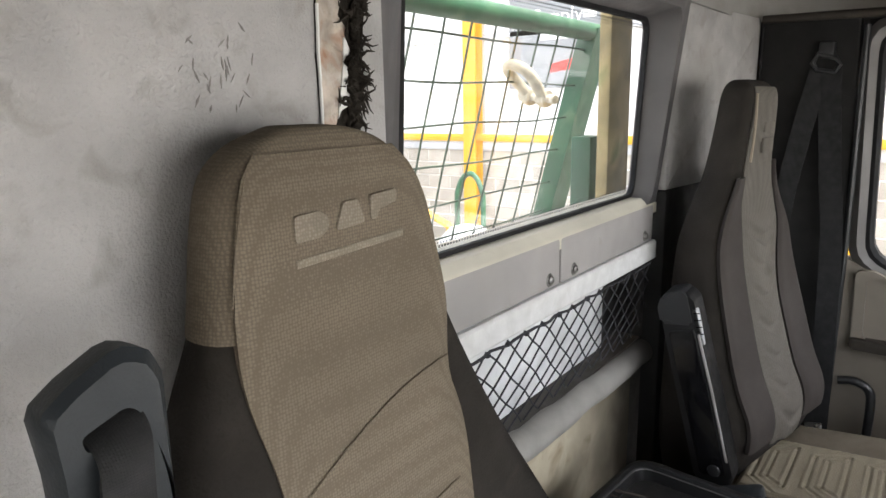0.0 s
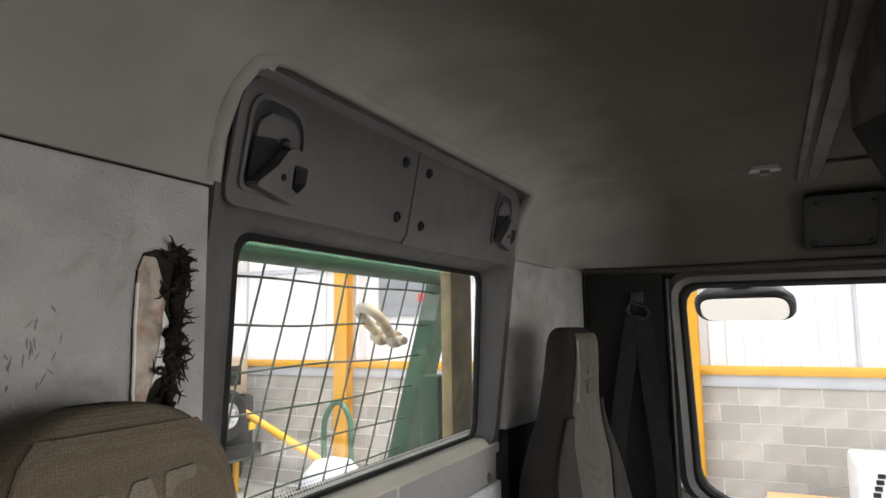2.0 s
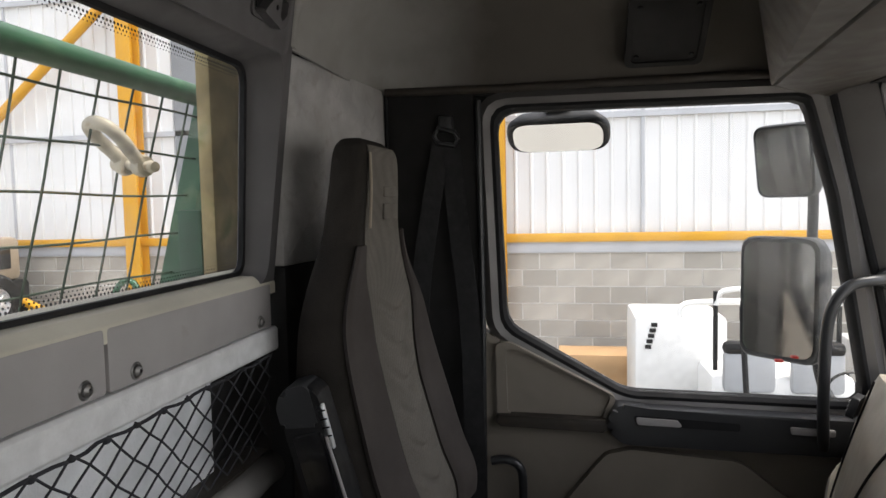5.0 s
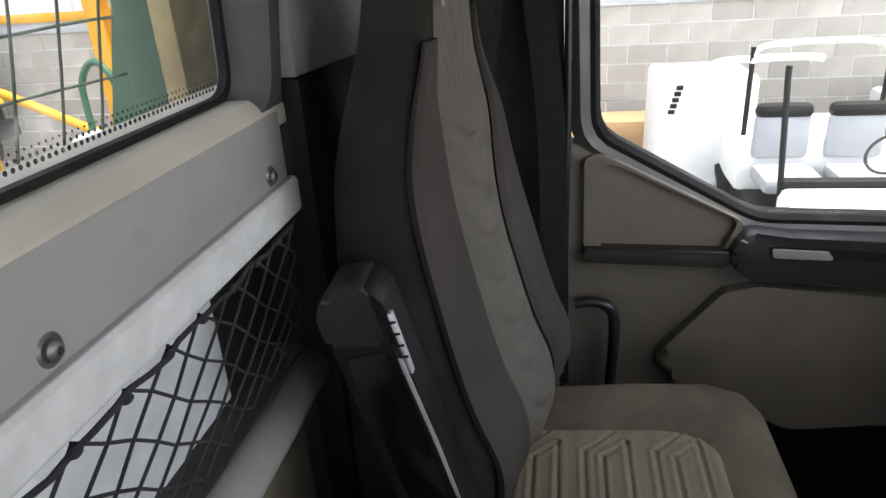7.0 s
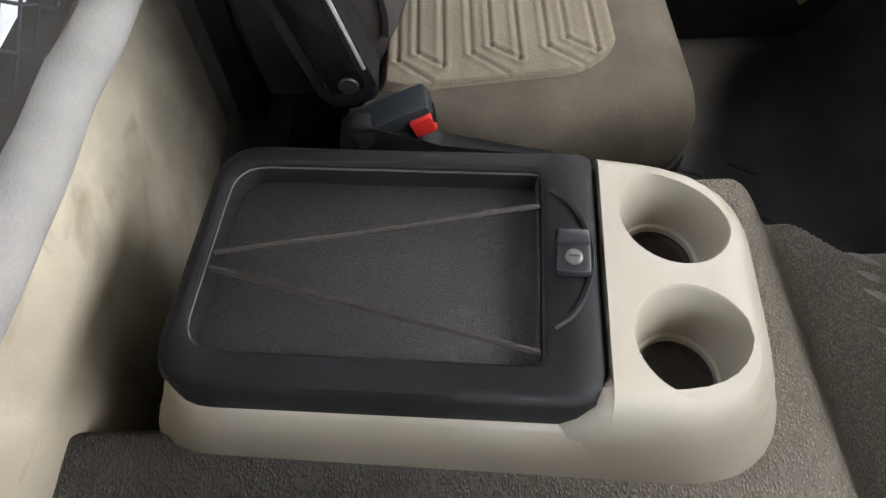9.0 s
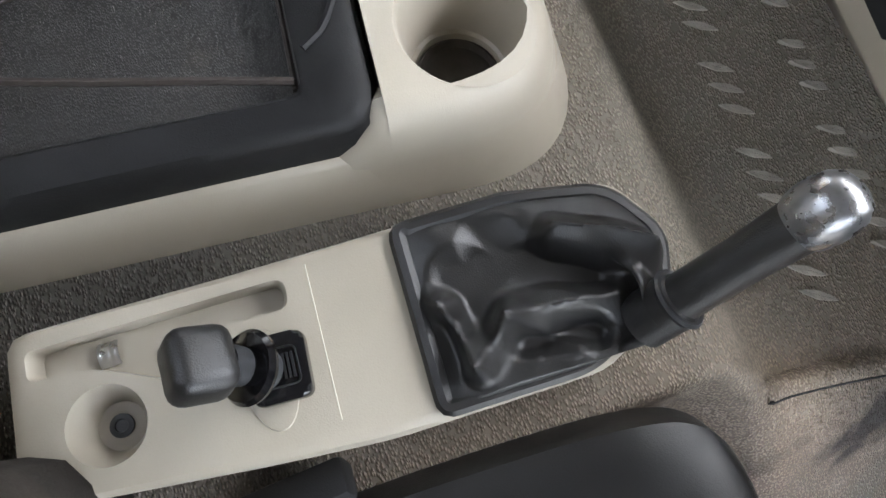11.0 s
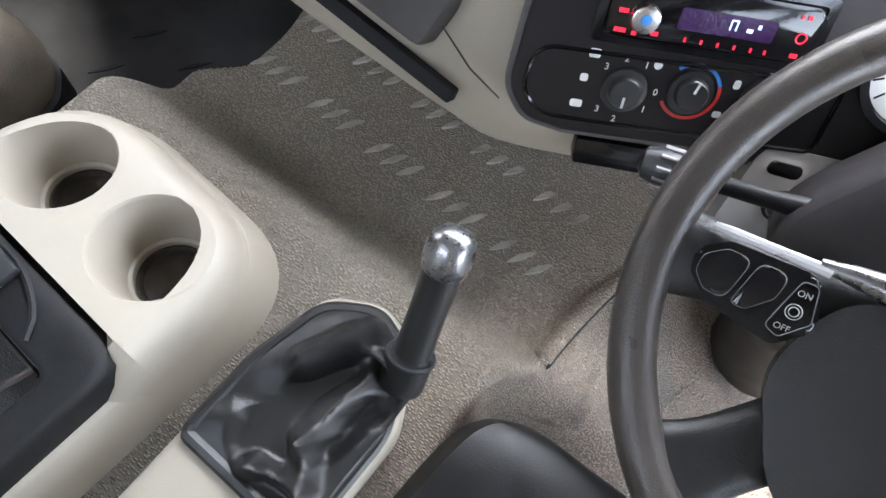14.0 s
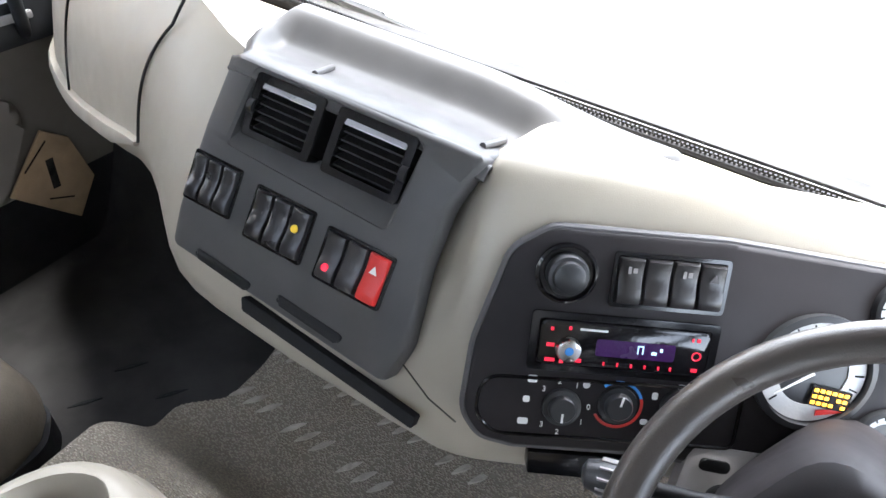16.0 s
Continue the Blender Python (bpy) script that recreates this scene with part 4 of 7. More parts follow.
part("door_lever", prism(rounded([(0.628, 0.660), (0.722, 0.656), (0.735, 0.640), (0.632, 0.643)], 0.005, 4), 0.0605, 0.067, DOORF, 0.002), LGREY, panel, "grey door lever")
part("switch_pad", prism(rounded([(0.965, 0.650), (1.06, 0.646), (1.06, 0.630), (0.968, 0.633)], 0.005, 3), 0.058, 0.066, DOORF, 0.002), LGREY, panel, "grey window switch pad")
part("map_pocket", prism(rounded([(0.425, 0.390), (0.560, 0.560), (0.620, 0.575), (0.865, 0.556), (1.00, 0.450), (0.885, 0.275), (0.715, 0.250)], [0.05, 0.04, 0.05, 0.08, 0.05, 0.08, 0.1], 7), 0.014, 0.046, DOORF, 0.022, 4), DOORMAT, panel, "bulging brown map pocket")
part("kick_panel", prism(rounded([(0.250, 0.005), (1.27, 0.005), (1.27, 0.245), (0.70, 0.255), (0.44, 0.235), (0.250, 0.235)], 0.02, 4), 0.014, 0.022, DOORF, 0.003), DARK, panel, "dark lower door panel")
tagplate = thing("orange_notice", (1.0, -1.0, 0.13), "faded orange notice plate with a dark mark", "notice")
NT = DOORF
part("plate", prism([(0.900, 0.272), (1.008, 0.388), (1.062, 0.345), (1.092, 0.225), (1.030, 0.138)], 0.03, 0.036, NT, 0.001), ORANGE, tagplate)
for a, b, w in (((1.004, 0.318), (1.000, 0.243), 0.018), ((0.945, 0.312), (1.010, 0.362), 0.004), ((0.975, 0.225), (1.030, 0.200), 0.004)):
    d = (Vector(b) - Vector(a)).normalized()
    n_ = Vector((-d.y, d.x)) * w / 2
    part("printed_bar", prism([tuple(Vector(a) - n_), tuple(Vector(b) - n_), tuple(Vector(b) + n_), tuple(Vector(a) + n_)], 0.036, 0.0366, NT), SOOT, tagplate)
setting("pillar_b", prism(rounded([(-0.02, 0.0), (0.262, 0.0), (0.262, 0.84), (0.248, 1.452), (-0.02, 1.462)], 0.01, 3), -0.05, 0.012, DOORF, 0.006), DARK, "charcoal plastic pillar behind the passenger door", "pillar")
setting("header_corner", prism([(0.20, 1.36), (0.258, 1.36), (0.262, 1.405), (0.285, 1.428), (0.34, 1.436), (0.34, 1.46), (0.20, 1.46)], -0.05, -0.022, DOORF), DARK, "steel corner above the passenger door", "cab wall")
setting("trim_b_joint", tube([(1.024, -0.030, 1.45), (1.024, -0.030, 0.5)], 0.004, 8), RUBBER, "dark joint at the rear corner", "trim")
setting("trim_b_edge", tube([(1.022, -0.262, 1.42), (1.022, -0.266, 0.9), (1.024, -0.262, 0.3)], 0.007, 8), SATIN, "black rubber door edge strip", "trim")
setting("header_passenger", prism(rounded([(-0.02, 1.437), (1.10, 1.430), (1.25, 1.40), (1.25, 1.72), (-0.02, 1.72)], 0.003, 2), -0.05, -0.001, DOORF), DARK, "steel header above the passenger door", "cab wall")
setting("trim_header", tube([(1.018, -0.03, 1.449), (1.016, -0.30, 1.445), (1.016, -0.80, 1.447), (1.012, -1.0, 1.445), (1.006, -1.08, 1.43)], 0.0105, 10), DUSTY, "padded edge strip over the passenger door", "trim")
pil = [((1.035, -1.055, 1.43), (1.00, -1.165, 1.445)), ((1.035, -1.10, 1.23), (1.00, -1.215, 1.24)), ((1.035, -1.16, 0.98), (1.00, -1.275, 0.98)), ((1.035, -1.21, 0.70), (1.00, -1.32, 0.70))]
rings = []
for a, b in pil:
    a, b = Vector(a), Vector(b)
    rings.append([a + Vector((0.07, 0, 0)), a, a.lerp(b, 0.3) + Vector((-0.022, 0, 0)), a.lerp(b, 0.7) + Vector((-0.026, 0, 0)), b, b + Vector((0.08, -0.03, 0))])
setting("pillar_a", loft(rings), PAINTSTEEL, "silver painted windscreen pillar", "pillar")
setting("pillar_a_driver", loft([[Vector((-p[0], p[1], p[2])) for p in r] for r in rings]), PAINTSTEEL, "silver painted windscreen pillar on the driver's side", "pillar")
setting("trim_pillar_seal", tube(smooth_path([a for a, _ in pil], 4), 0.010, 8), RUBBER, "black seal along the windscreen pillar", "trim")
grab = thing("grab_handle", (0.97, -1.06, 0.64), "black plastic grab handle on the windscreen pillar", "grab handle")
part("bar", tube(smooth_path([(1.03, -1.20, 0.982), (0.985, -1.150, 0.984), (0.972, -1.085, 0.974), (0.968, -1.048, 0.93), (0.968, -1.034, 0.86), (0.968, -1.030, 0.72), (0.975, -1.034, 0.62), (1.02, -1.05, 0.58)], 5), 0.0125, 12), SATIN, grab)
part("socket", lathe([(0.0, 0), (0.024, 0), (0.021, 0.012), (0.0, 0.014)], pose(1.012, -1.172, 0.984, 0, -90, 0), 16), SATIN, grab)

# ---- belt at the passenger side ----
belt = thing("seat_belt", (0.99, -0.2, 0.4), "black webbing seat belt hanging on the pillar", "seat belt")


def strap(pts, w, side, t=0.0016):
    """A flat band along points; side is its breadth direction."""
    s = Vector(side).normalized() * w / 2
    rings = []
    for k, p in enumerate(pts):
        p = Vector(p)
        d = (Vector(pts[min(k + 1, len(pts) - 1)]) - Vector(pts[max(k - 1, 0)])).normalized()
        n_ = d.cross(s).normalized() * t
        rings.append([p - s - n_, p + s - n_, p + s + n_, p - s + n_])
    return loft(rings)


part("webbing", strap(smooth_path([(1.008, -0.194, 1.32), (1.000, -0.213, 1.10), (0.988, -0.236, 0.90), (0.978, -0.246, 0.60), (0.968, -0.250, 0.36)], 5), 0.050, (0, -1, 0)), WEB, belt)
part("webbing_return", strap(smooth_path([(1.008, -0.172, 1.32), (0.99, -0.12, 1.0), (0.985, -0.09, 0.6)], 5), 0.047, (0.1, -1, 0)), WEB, belt)
part("anchor", merge(tube([(1.002, -0.205, 1.345), (1.0, -0.165, 1.356), (1.0, -0.155, 1.335), (1.002, -0.165, 1.318), (1.002, -0.205, 1.312), (1.002, -0.214, 1.328)], 0.006, 8, True), cuboid(1.0, 1.03, -0.20, -0.165, 1.345, 1.385, 0.006)), SATIN, belt, "black belt guide")
part("tongue", merge(cuboid(-0.02, 0.02, -0.003, 0.003, -0.012, 0.012, 0.002, 2, pose(0.950, -0.244, 0.405, 20, 10, 90)), cuboid(-0.009, 0.009, -0.0015, 0.0015, -0.035, -0.01, 0.001, 1, pose(0.950, -0.244, 0.405, 20, 10, 90))), CHROME, belt, "chrome belt tongue")
part("stalk_bar", tube(smooth_path([(0.985, -0.285, 0.535), (0.985, -0.320, 0.540), (0.985, -0.352, 0.525), (0.985, -0.362, 0.48), (0.985, -0.358, 0.34), (0.985, -0.350, 0.22)], 5), 0.011, 10), SATIN, belt, "black tubular belt stalk")


# ---- seats ----
def body(rows, n=9, rear=0.6):
    """Rings of a padded backrest: (z, x left, x right, front y, back y, corner radius)."""
    out = []
    for z, xl, xr, yf, yb, r in rows:
        out.append([(p[0], p[1], z) for p in resample(rounded([(xl, yb), (xr, yb), (xr, yf), (xl, yf)], [r * rear, r * rear, r, r], n), 56)])
    return out


def dense(rows, n=4):
    """More rings between the given ones, on a smooth path."""
    keys = [Vector(r[:3]) for r in rows], [Vector(r[3:6]) for r in rows]
    a, b = smooth_path(keys[0], n), smooth_path(keys[1], n)
    return [(*p, *q) for p, q in zip(a, b)]


def facing(rows, fl, fr_, lift, thick=0.006, z0=None, z1=None, relief=None):
    """A cloth panel over the front of a backrest, between two shares of its breadth that follow z."""
    R = dense(rows, 6)
    zs = [r[0] for r in R]
    lo, hi = z0 if z0 is not None else min(zs), z1 if z1 is not None else max(zs)

    def at(z):
        for p, q in zip(R, R[1:]):
            if min(p[0], q[0]) <= z <= max(p[0], q[0]):
                s = 0 if p[0] == q[0] else (z - p[0]) / (q[0] - p[0])
                return [p[k] + (q[k] - p[k]) * s for k in range(6)]
        return R[-1] if abs(z - R[-1][0]) < abs(z - R[0][0]) else R[0]

    def fn(u, v):
        z = lo + (hi - lo) * v
        _, xl, xr, yf, yb, r = at(z)
        a, b = xl + (xr - xl) * fl(z), xl + (xr - xl) * fr_(z)
        s = a + (b - a) * u
        e = min(u, 1 - u) * 2
        return Vector((s, yf - lift * (0.35 + 0.65 * min(1, e * 4) ** 0.5) - (relief(u, z) if relief else 0.0), z))

    return surface(fn, 28 if relief else 14, 150 if relief else 46, thick)


pr = [(0.46, 0.435, 0.800, -0.195, -0.045, 0.05), (0.54, 0.430, 0.806, -0.222, -0.035, 0.06), (0.60, 0.430, 0.806, -0.222, -0.034, 0.06), (0.67, 0.431, 0.804, -0.196, -0.035, 0.058), (0.75, 0.432, 0.800, -0.174, -0.037, 0.055), (0.90, 0.438, 0.775, -0.142, -0.044, 0.05), (1.00, 0.446, 0.748, -0.132, -0.050, 0.045), (1.06, 0.452, 0.725, -0.129, -0.054, 0.042), (1.14, 0.464, 0.700, -0.131, -0.066, 0.036), (1.20, 0.470, 0.688, -0.136, -0.074, 0.036), (1.262, 0.480, 0.678, -0.137, -0.080, 0.034), (1.284, 0.502, 0.656, -0.126, -0.086, 0.025), (1.290, 0.53, 0.63, -0.115, -0.092, 0.012)]


def askew(bm):
    """The seat stands a little turned, its headrest less so."""
    for v in bm.verts:
        v.co.y -= (v.co.x - 0.61) * (0.05 + 0.17 * smoothstep(1.12, 0.95, v.co.z))
    return bm


ps = thing("passenger_seat", (0.575, -0.35, 0.06), "brown and dark grey cloth passenger seat with an embossed cushion", "seat")
def quilt(u, z):
    """Padded chevrons across the lower part of the panel."""
    c = math.cos(2 * math.pi * (z - 0.05 * abs(2 * u - 1) ** 1.5) / 0.066)
    return 0.0085 * smoothstep(-0.9, 0.0, c) * smoothstep(1.02, 0.98, z) * smoothstep(0.0, 0.30, min(u, 1 - u))


back = part("backrest", askew(loft(body(dense(pr)))), SEATB, ps, "dark velour backrest")
part("back_panel", askew(facing(pr, lambda z: 0.16 + 0.17 * smoothstep(1.13, 0.95, z), lambda z: 0.97 - 0.27 * smoothstep(1.13, 0.80, z), 0.006, 0.006, 0.52, 1.276, quilt)), SEATP, back, "grey-brown cloth centre panel with stitched chevrons")
part("near_bolster", askew(facing(pr, lambda z: 0.03, lambda z: 0.16 + 0.165 * smoothstep(1.13, 0.95, z), 0.008, 0.010, 0.54, 1.10)), SEATG, back, "grey velour side bolster")
part("far_bolster", askew(facing(pr, lambda z: 0.98 - 0.26 * smoothstep(1.13, 0.80, z), lambda z: 1.0, 0.010, 0.010, 0.54, 1.12)), SEATG, back, "grey cloth side bolster")
part("seam", askew(tube(smooth_path([(0.500, -0.142, 1.13), (0.503, -0.145, 1.20), (0.507, -0.143, 1.262)], 5), 0.0025, 6)), STITCH, back)
for k in range(2):
    part("emblem_bar", askew(cuboid(0.58, 0.655, -0.1438, -0.138, 1.185 - 0.03 * k - (0.012 if k else 0), 1.205 - 0.032 * k, 0.002)), SEATP, back)
cr = [(-0.13, 0.345, 0.795, 0.468, 0.36), (-0.20, 0.335, 0.805, 0.482, 0.355), (-0.38, 0.330, 0.810, 0.496, 0.355), (-0.50, 0.332, 0.806, 0.505, 0.362), (-0.55, 0.342, 0.792, 0.498, 0.372), (-0.575, 0.360, 0.770, 0.478, 0.385), (-0.585, 0.38, 0.75, 0.45, 0.40)]
cush = part("cushion", loft([[(x, y, z) for x, z in resample(rounded([(xl, zb), (xr, zb), (xr, zt), (xl, zt)], [0.02, 0.02, 0.05, 0.05], 6), 48)] for y, xl, xr, zt, zb in cr]), SEATD, ps, "dark stained velour cushion")
INS = frame_of((0.53, -0.345, 0.4935), (1, 0, 0), (0, -1, 0.07))
INS = Matrix(((INS[0][0], INS[0][1], -INS[0][2], INS[0][3]), (INS[1][0], INS[1][1], -INS[1][2], INS[1][3]), (INS[2][0], INS[2][1], -INS[2][2], INS[2][3]), (0, 0, 0, 1)))
def off_line(p, a, b):
    """Distance from p to the stretch a-b."""
    ab = (b[0] - a[0], b[1] - a[1])
    t = max(0.0, min(1.0, ((p[0] - a[0]) * ab[0] + (p[1] - a[1]) * ab[1]) / (ab[0] ** 2 + ab[1] ** 2)))
    return math.hypot(p[0] - a[0] - ab[0] * t, p[1] - a[1] - ab[1] * t)


CHEVRON = [((0.092, 0.0), (0.060, -0.036)), ((0.060, -0.036), (-0.060, -0.036)), ((-0.060, -0.036), (-0.092, 0.0)), ((-0.092, 0.0), (0.092, 0.0)), ((0.118, -0.016), (0.072, -0.062)), ((0.072, -0.062), (-0.072, -0.062)), ((-0.072, -0.062), (-0.118, -0.016))]


def insert_half(v):
    """Half breadth of the insert along its length."""
    if v > 0.050:
        return 0.040 + 0.088 * max(0.0, 1 - ((v - 0.050) / 0.092) ** 2.3) ** 0.5
    return 0.128 - 0.012 * smoothstep(-0.13, -0.175, v)


def insert_sheet(a, b):
    v = -0.175 + 0.317 * b
    u = (2 * a - 1) * insert_half(v)
    h = 0.0075
    for vr in (0.110, 0.010, -0.090):
        if vr - 0.085 < v < vr + 0.02:
            for k, (p, q) in enumerate(CHEVRON):
                d = off_line((u, v), (p[0], p[1] + vr), (q[0], q[1] + vr))
                if d < 0.012:
                    h -= 0.0020 * math.exp(-(d / 0.0021) ** 2) - 0.0012 * math.exp(-((d - 0.007) / 0.003) ** 2)
    e = min(a, 1 - a, b, 1 - b)
    h -= 0.010 * (1 - smoothstep(0.0, 0.035, e))
    return INS @ Vector((u, v, h))


insert = part("insert", surface(insert_sheet, 120, 140, 0.004), SEATL, cush, "pale woven insert with padded chevrons", 70)
# Added black band: the shade below the cushion's edge.
part("seat_pan", prism(rounded([(0.326, -0.12), (0.814, -0.12), (0.812, -0.55), (0.770, -0.588), (0.375, -0.588), (0.330, -0.55)], [0.02, 0.02, 0.05, 0.05, 0.05, 0.05], 6), 0.335, 0.386, Matrix(), 0.010, 3), BLACK, ps, "black band for the shade under the cushion")
part("pedestal", cuboid(0.37, 0.78, -0.50, -0.12, 0.052, 0.37, 0.02), BLACK, ps, "black seat pedestal")
part("side_cover", prism(rounded([(0.11, 0.36), (0.42, 0.36), (0.40, 0.44), (0.25, 0.47), (0.13, 0.52)], 0.03, 4), 0.0, 0.025, frame_of((0.345, 0, 0), (0, -1, 0), (0, 0, 1)), 0.008), BLACK, ps, "black plastic side cover")
AB, AT = Vector((0.412, -0.138, 0.490)), Vector((0.386, -0.050, 0.890))
ax = (AT - AB).normalized()
ARM = frame_of(AB, (0, -0.976, 0.216), ax)
arm = part("armrest", prism(rounded([(-0.036, -0.01), (0.040, -0.01), (0.036, 0.20), (0.030, 0.385), (0.018, 0.405), (-0.028, 0.40), (-0.040, 0.36)], [0.03, 0.03, 0.1, 0.012, 0.016, 0.02, 0.03], 5), -0.026, 0.028, ARM, 0.008, 3), BLACK, ps, "black plastic armrest folded up")
part("cap", prism(rounded([(-0.0425, 0.345), (0.019, 0.338), (0.019, 0.398), (0.010, 0.409), (-0.028, 0.407), (-0.043, 0.380)], [0.008, 0.006, 0.010, 0.012, 0.026, 0.02], 6), -0.027, 0.030, ARM, 0.010, 4), SATIN, arm, "worn end cap")
part("inlay", prism(rounded([(-0.022, 0.02), (0.026, 0.02), (0.022, 0.33), (-0.030, 0.33)], 0.008, 3), 0.026, 0.0295, ARM, 0.001), PIANO, arm)
part("edge_strip", tube([ARM @ Vector(p) for p in ((0.034, 0.05, 0.027), (0.032, 0.20, 0.028), (0.027, 0.32, 0.028))], 0.003, 6), LGREY, arm, "thin grey edge strip")
part("release_button", cuboid(-0.007, 0.006, -0.075, 0.0, -0.006, 0.004, 0.002, 2, ARM @ Matrix.Translation((0.029, 0.372, 0.024))), SILVER, arm, "silver release button")
for k in range(4):
    part("button_groove", cuboid(-0.0075, -0.0055 + 0.013, -0.0012, 0.0012, 0.0035, 0.0048, 0, 1, ARM @ Matrix.Translation((0.029, 0.362 - 0.014 * k, 0.024))), RUBBER, arm)
part("pivot", lathe([(0, 0), (0.014, 0), (0.012, 0.004), (0.0, 0.004)], ARM @ Matrix.Translation((0.006, 0.03, 0.028)), 16), SATIN, arm)
buckle = part("buckle", merge(cuboid(-0.024, 0.024, -0.06, 0.045, -0.016, 0.016, 0.008, 2, pose(0.346, -0.183, 0.494, -18, 0, 8))), BLUEGREY, ps, "grey buckle housing")
part("release", cuboid(-0.019, 0.019, -0.012, 0.016, -0.013, 0.013, 0.003, 2, pose(0.341, -0.230, 0.500, -18, 0, 8)), RED, buckle, "red buckle release")
part("tongue_slot", cuboid(-0.014, 0.014, -0.002, 0.003, -0.003, 0.003, 0, 1, pose(0.339, -0.2435, 0.5085, -18, 0, 8)), RUBBER, buckle)

dr = [(0.50, -0.765, -0.200, -0.135, -0.01, 0.05), (0.68, -0.765, -0.215, -0.150, -0.008, 0.05), (0.78, -0.758, -0.268, -0.135, -0.006, 0.05), (0.90, -0.740, -0.338, -0.110, -0.006, 0.045), (0.97, -0.726, -0.378, -0.100, -0.006, 0.042), (1.05, -0.704, -0.424, -0.093, -0.020, 0.038), (1.105, -0.688, -0.454, -0.090, -0.034, 0.034), (1.13, -0.684, -0.462, -0.089, -0.034, 0.032), (1.18, -0.676, -0.476, -0.087, -0.034, 0.032), (1.21, -0.666, -0.494, -0.084, -0.034, 0.032), (1.228, -0.646, -0.515, -0.078, -0.038, 0.028), (1.238, -0.620, -0.545, -0.072, -0.044, 0.022), (1.241, -0.61, -0.57, -0.065, -0.05, 0.01)]
ds = thing("driver_seat", (-0.54, -0.3, 0.12), "dusty brown cloth driver's seat with an embossed headrest", "seat")
dback = part("backrest", loft(body(dense(dr), 9, 1.3)), SEATB, ds, "dark velour backrest sides")
part("back_panel", facing(dr, lambda z: 0.03 + 0.17 * smoothstep(1.13, 0.97, z) + 0.03 * smoothstep(0.98, 0.8, z), lambda z: 0.985 - 0.17 * smoothstep(1.12, 1.0, z) - 0.16 * smoothstep(1.0, 0.80, z), 0.007, 0.008, 0.55, 1.224), SEATC, dback, "brown woven cloth panel")
part("head_cover", loft(body(dense([(z, xl - 0.002, xr + 0.002, yf - 0.0035, yb - 0.0, r) for z, xl, xr, yf, yb, r in dr if z > 1.10]), 9, 1.3)), SEATC, dback, "brown cloth headrest cover")


def front_at(x, z):
    for p, q in zip(dr, dr[1:]):
        if p[0] <= z <= q[0]:
            s = (z - p[0]) / (q[0] - p[0])
            return p[3] + (q[3] - p[3]) * s - 0.0085
    return -0.1


for pts in ([(-0.662, 1.212), (-0.671, 1.17), (-0.679, 1.13)], [(-0.655, 0.975), (-0.60, 1.002), (-0.53, 1.026), (-0.468, 1.035)], [(-0.60, 0.90), (-0.56, 0.905), (-0.50, 0.915), (-0.47, 0.918)]):
    p3 = smooth_path([(x, front_at(x, z) + (0.006 if x < -0.67 and z > 1.1 else 0.0), z) for x, z in pts], 8)
    part("seam", tube(p3, 0.0007, 6), SEATC, dback)
for k in range(3):
    x0, z0 = -0.628 + 0.0375 * k, 1.163 + 0.003 * k
    shape = ([(0, 0), (0.022, 0.001), (0.031, 0.006), (0.031, 0.015), (0.022, 0.020), (0, 0.019)], [(0, 0), (0.032, 0.002), (0.024, 0.021), (0.009, 0.020)], [(0, 0), (0.008, 0), (0.009, 0.008), (0.030, 0.010), (0.031, 0.021), (0, 0.019)])[k]
    part("emblem_block", prism(rounded([(x0 + a, z0 + b) for a, b in shape], 0.003, 3), 0.088, 0.0962, REAR, 0.0008), SEATE, dback, "pale stitched emblem")
part("emblem_bar", prism([(-0.628, 1.1455), (-0.516, 1.1505), (-0.516, 1.1565), (-0.628, 1.1515)], 0.088, 0.0962, REAR, 0.0006), SEATE, dback)
dc = [(-0.10, -0.80, -0.30, 0.505, 0.40), (-0.20, -0.805, -0.292, 0.512, 0.40), (-0.40, -0.805, -0.296, 0.518, 0.40), (-0.49, -0.799, -0.304, 0.522, 0.40), (-0.530, -0.782, -0.320, 0.518, 0.41), (-0.551, -0.752, -0.350, 0.506, 0.42), (-0.558, -0.72, -0.38, 0.48, 0.43)]
dc_fine = [(*a, *b.xy) for a, b in zip(smooth_path([Vector(r[:3]) for r in dc], 5), smooth_path([Vector((*r[3:], 0)) for r in dc], 5))]
dcush = part("cushion", loft([[(x, y, z) for x, z in resample(rounded([(xl, zb), (xr, zb), (xr, zt), (xl, zt)], [0.02, 0.02, 0.028, 0.028], 6), 48)] for y, xl, xr, zt, zb in dc_fine]), VINYL, ds, "black vinyl cushion cover")
ci = rounded([(-0.73, -0.08), (-0.36, -0.08), (-0.365, -0.36), (-0.43, -0.43), (-0.66, -0.43), (-0.73, -0.36)], 0.06, 7)
part("cushion_top", prism(ci, 0.50, 0.524, Matrix(), 0.006, 3), VINYL, dcush)
part("piping", tube([(x, y, 0.519) for x, y in [(-0.545 + (a + 0.545) * 1.015, -0.25 + (b + 0.25) * 1.015) for a, b in ci]], 0.003, 6, True), VINYL, dcush)
part("pedestal", cuboid(-0.76, -0.35, -0.48, -0.1, 0.10, 0.40, 0.02), BLACK, ds)
dbk = part("belt_buckle", cuboid(-0.014, 0.014, -0.05, 0.03, -0.012, 0.012, 0.005, 2, pose(-0.284, -0.235, 0.515, -10, 20, 0)), BLACK, ds, "black belt buckle")
part("release", cuboid(-0.012, 0.012, -0.012, 0.012, -0.009, 0.010, 0.003, 2, pose(-0.283, -0.272, 0.519, -10, 20, 0)), RED, dbk, "red buckle release")

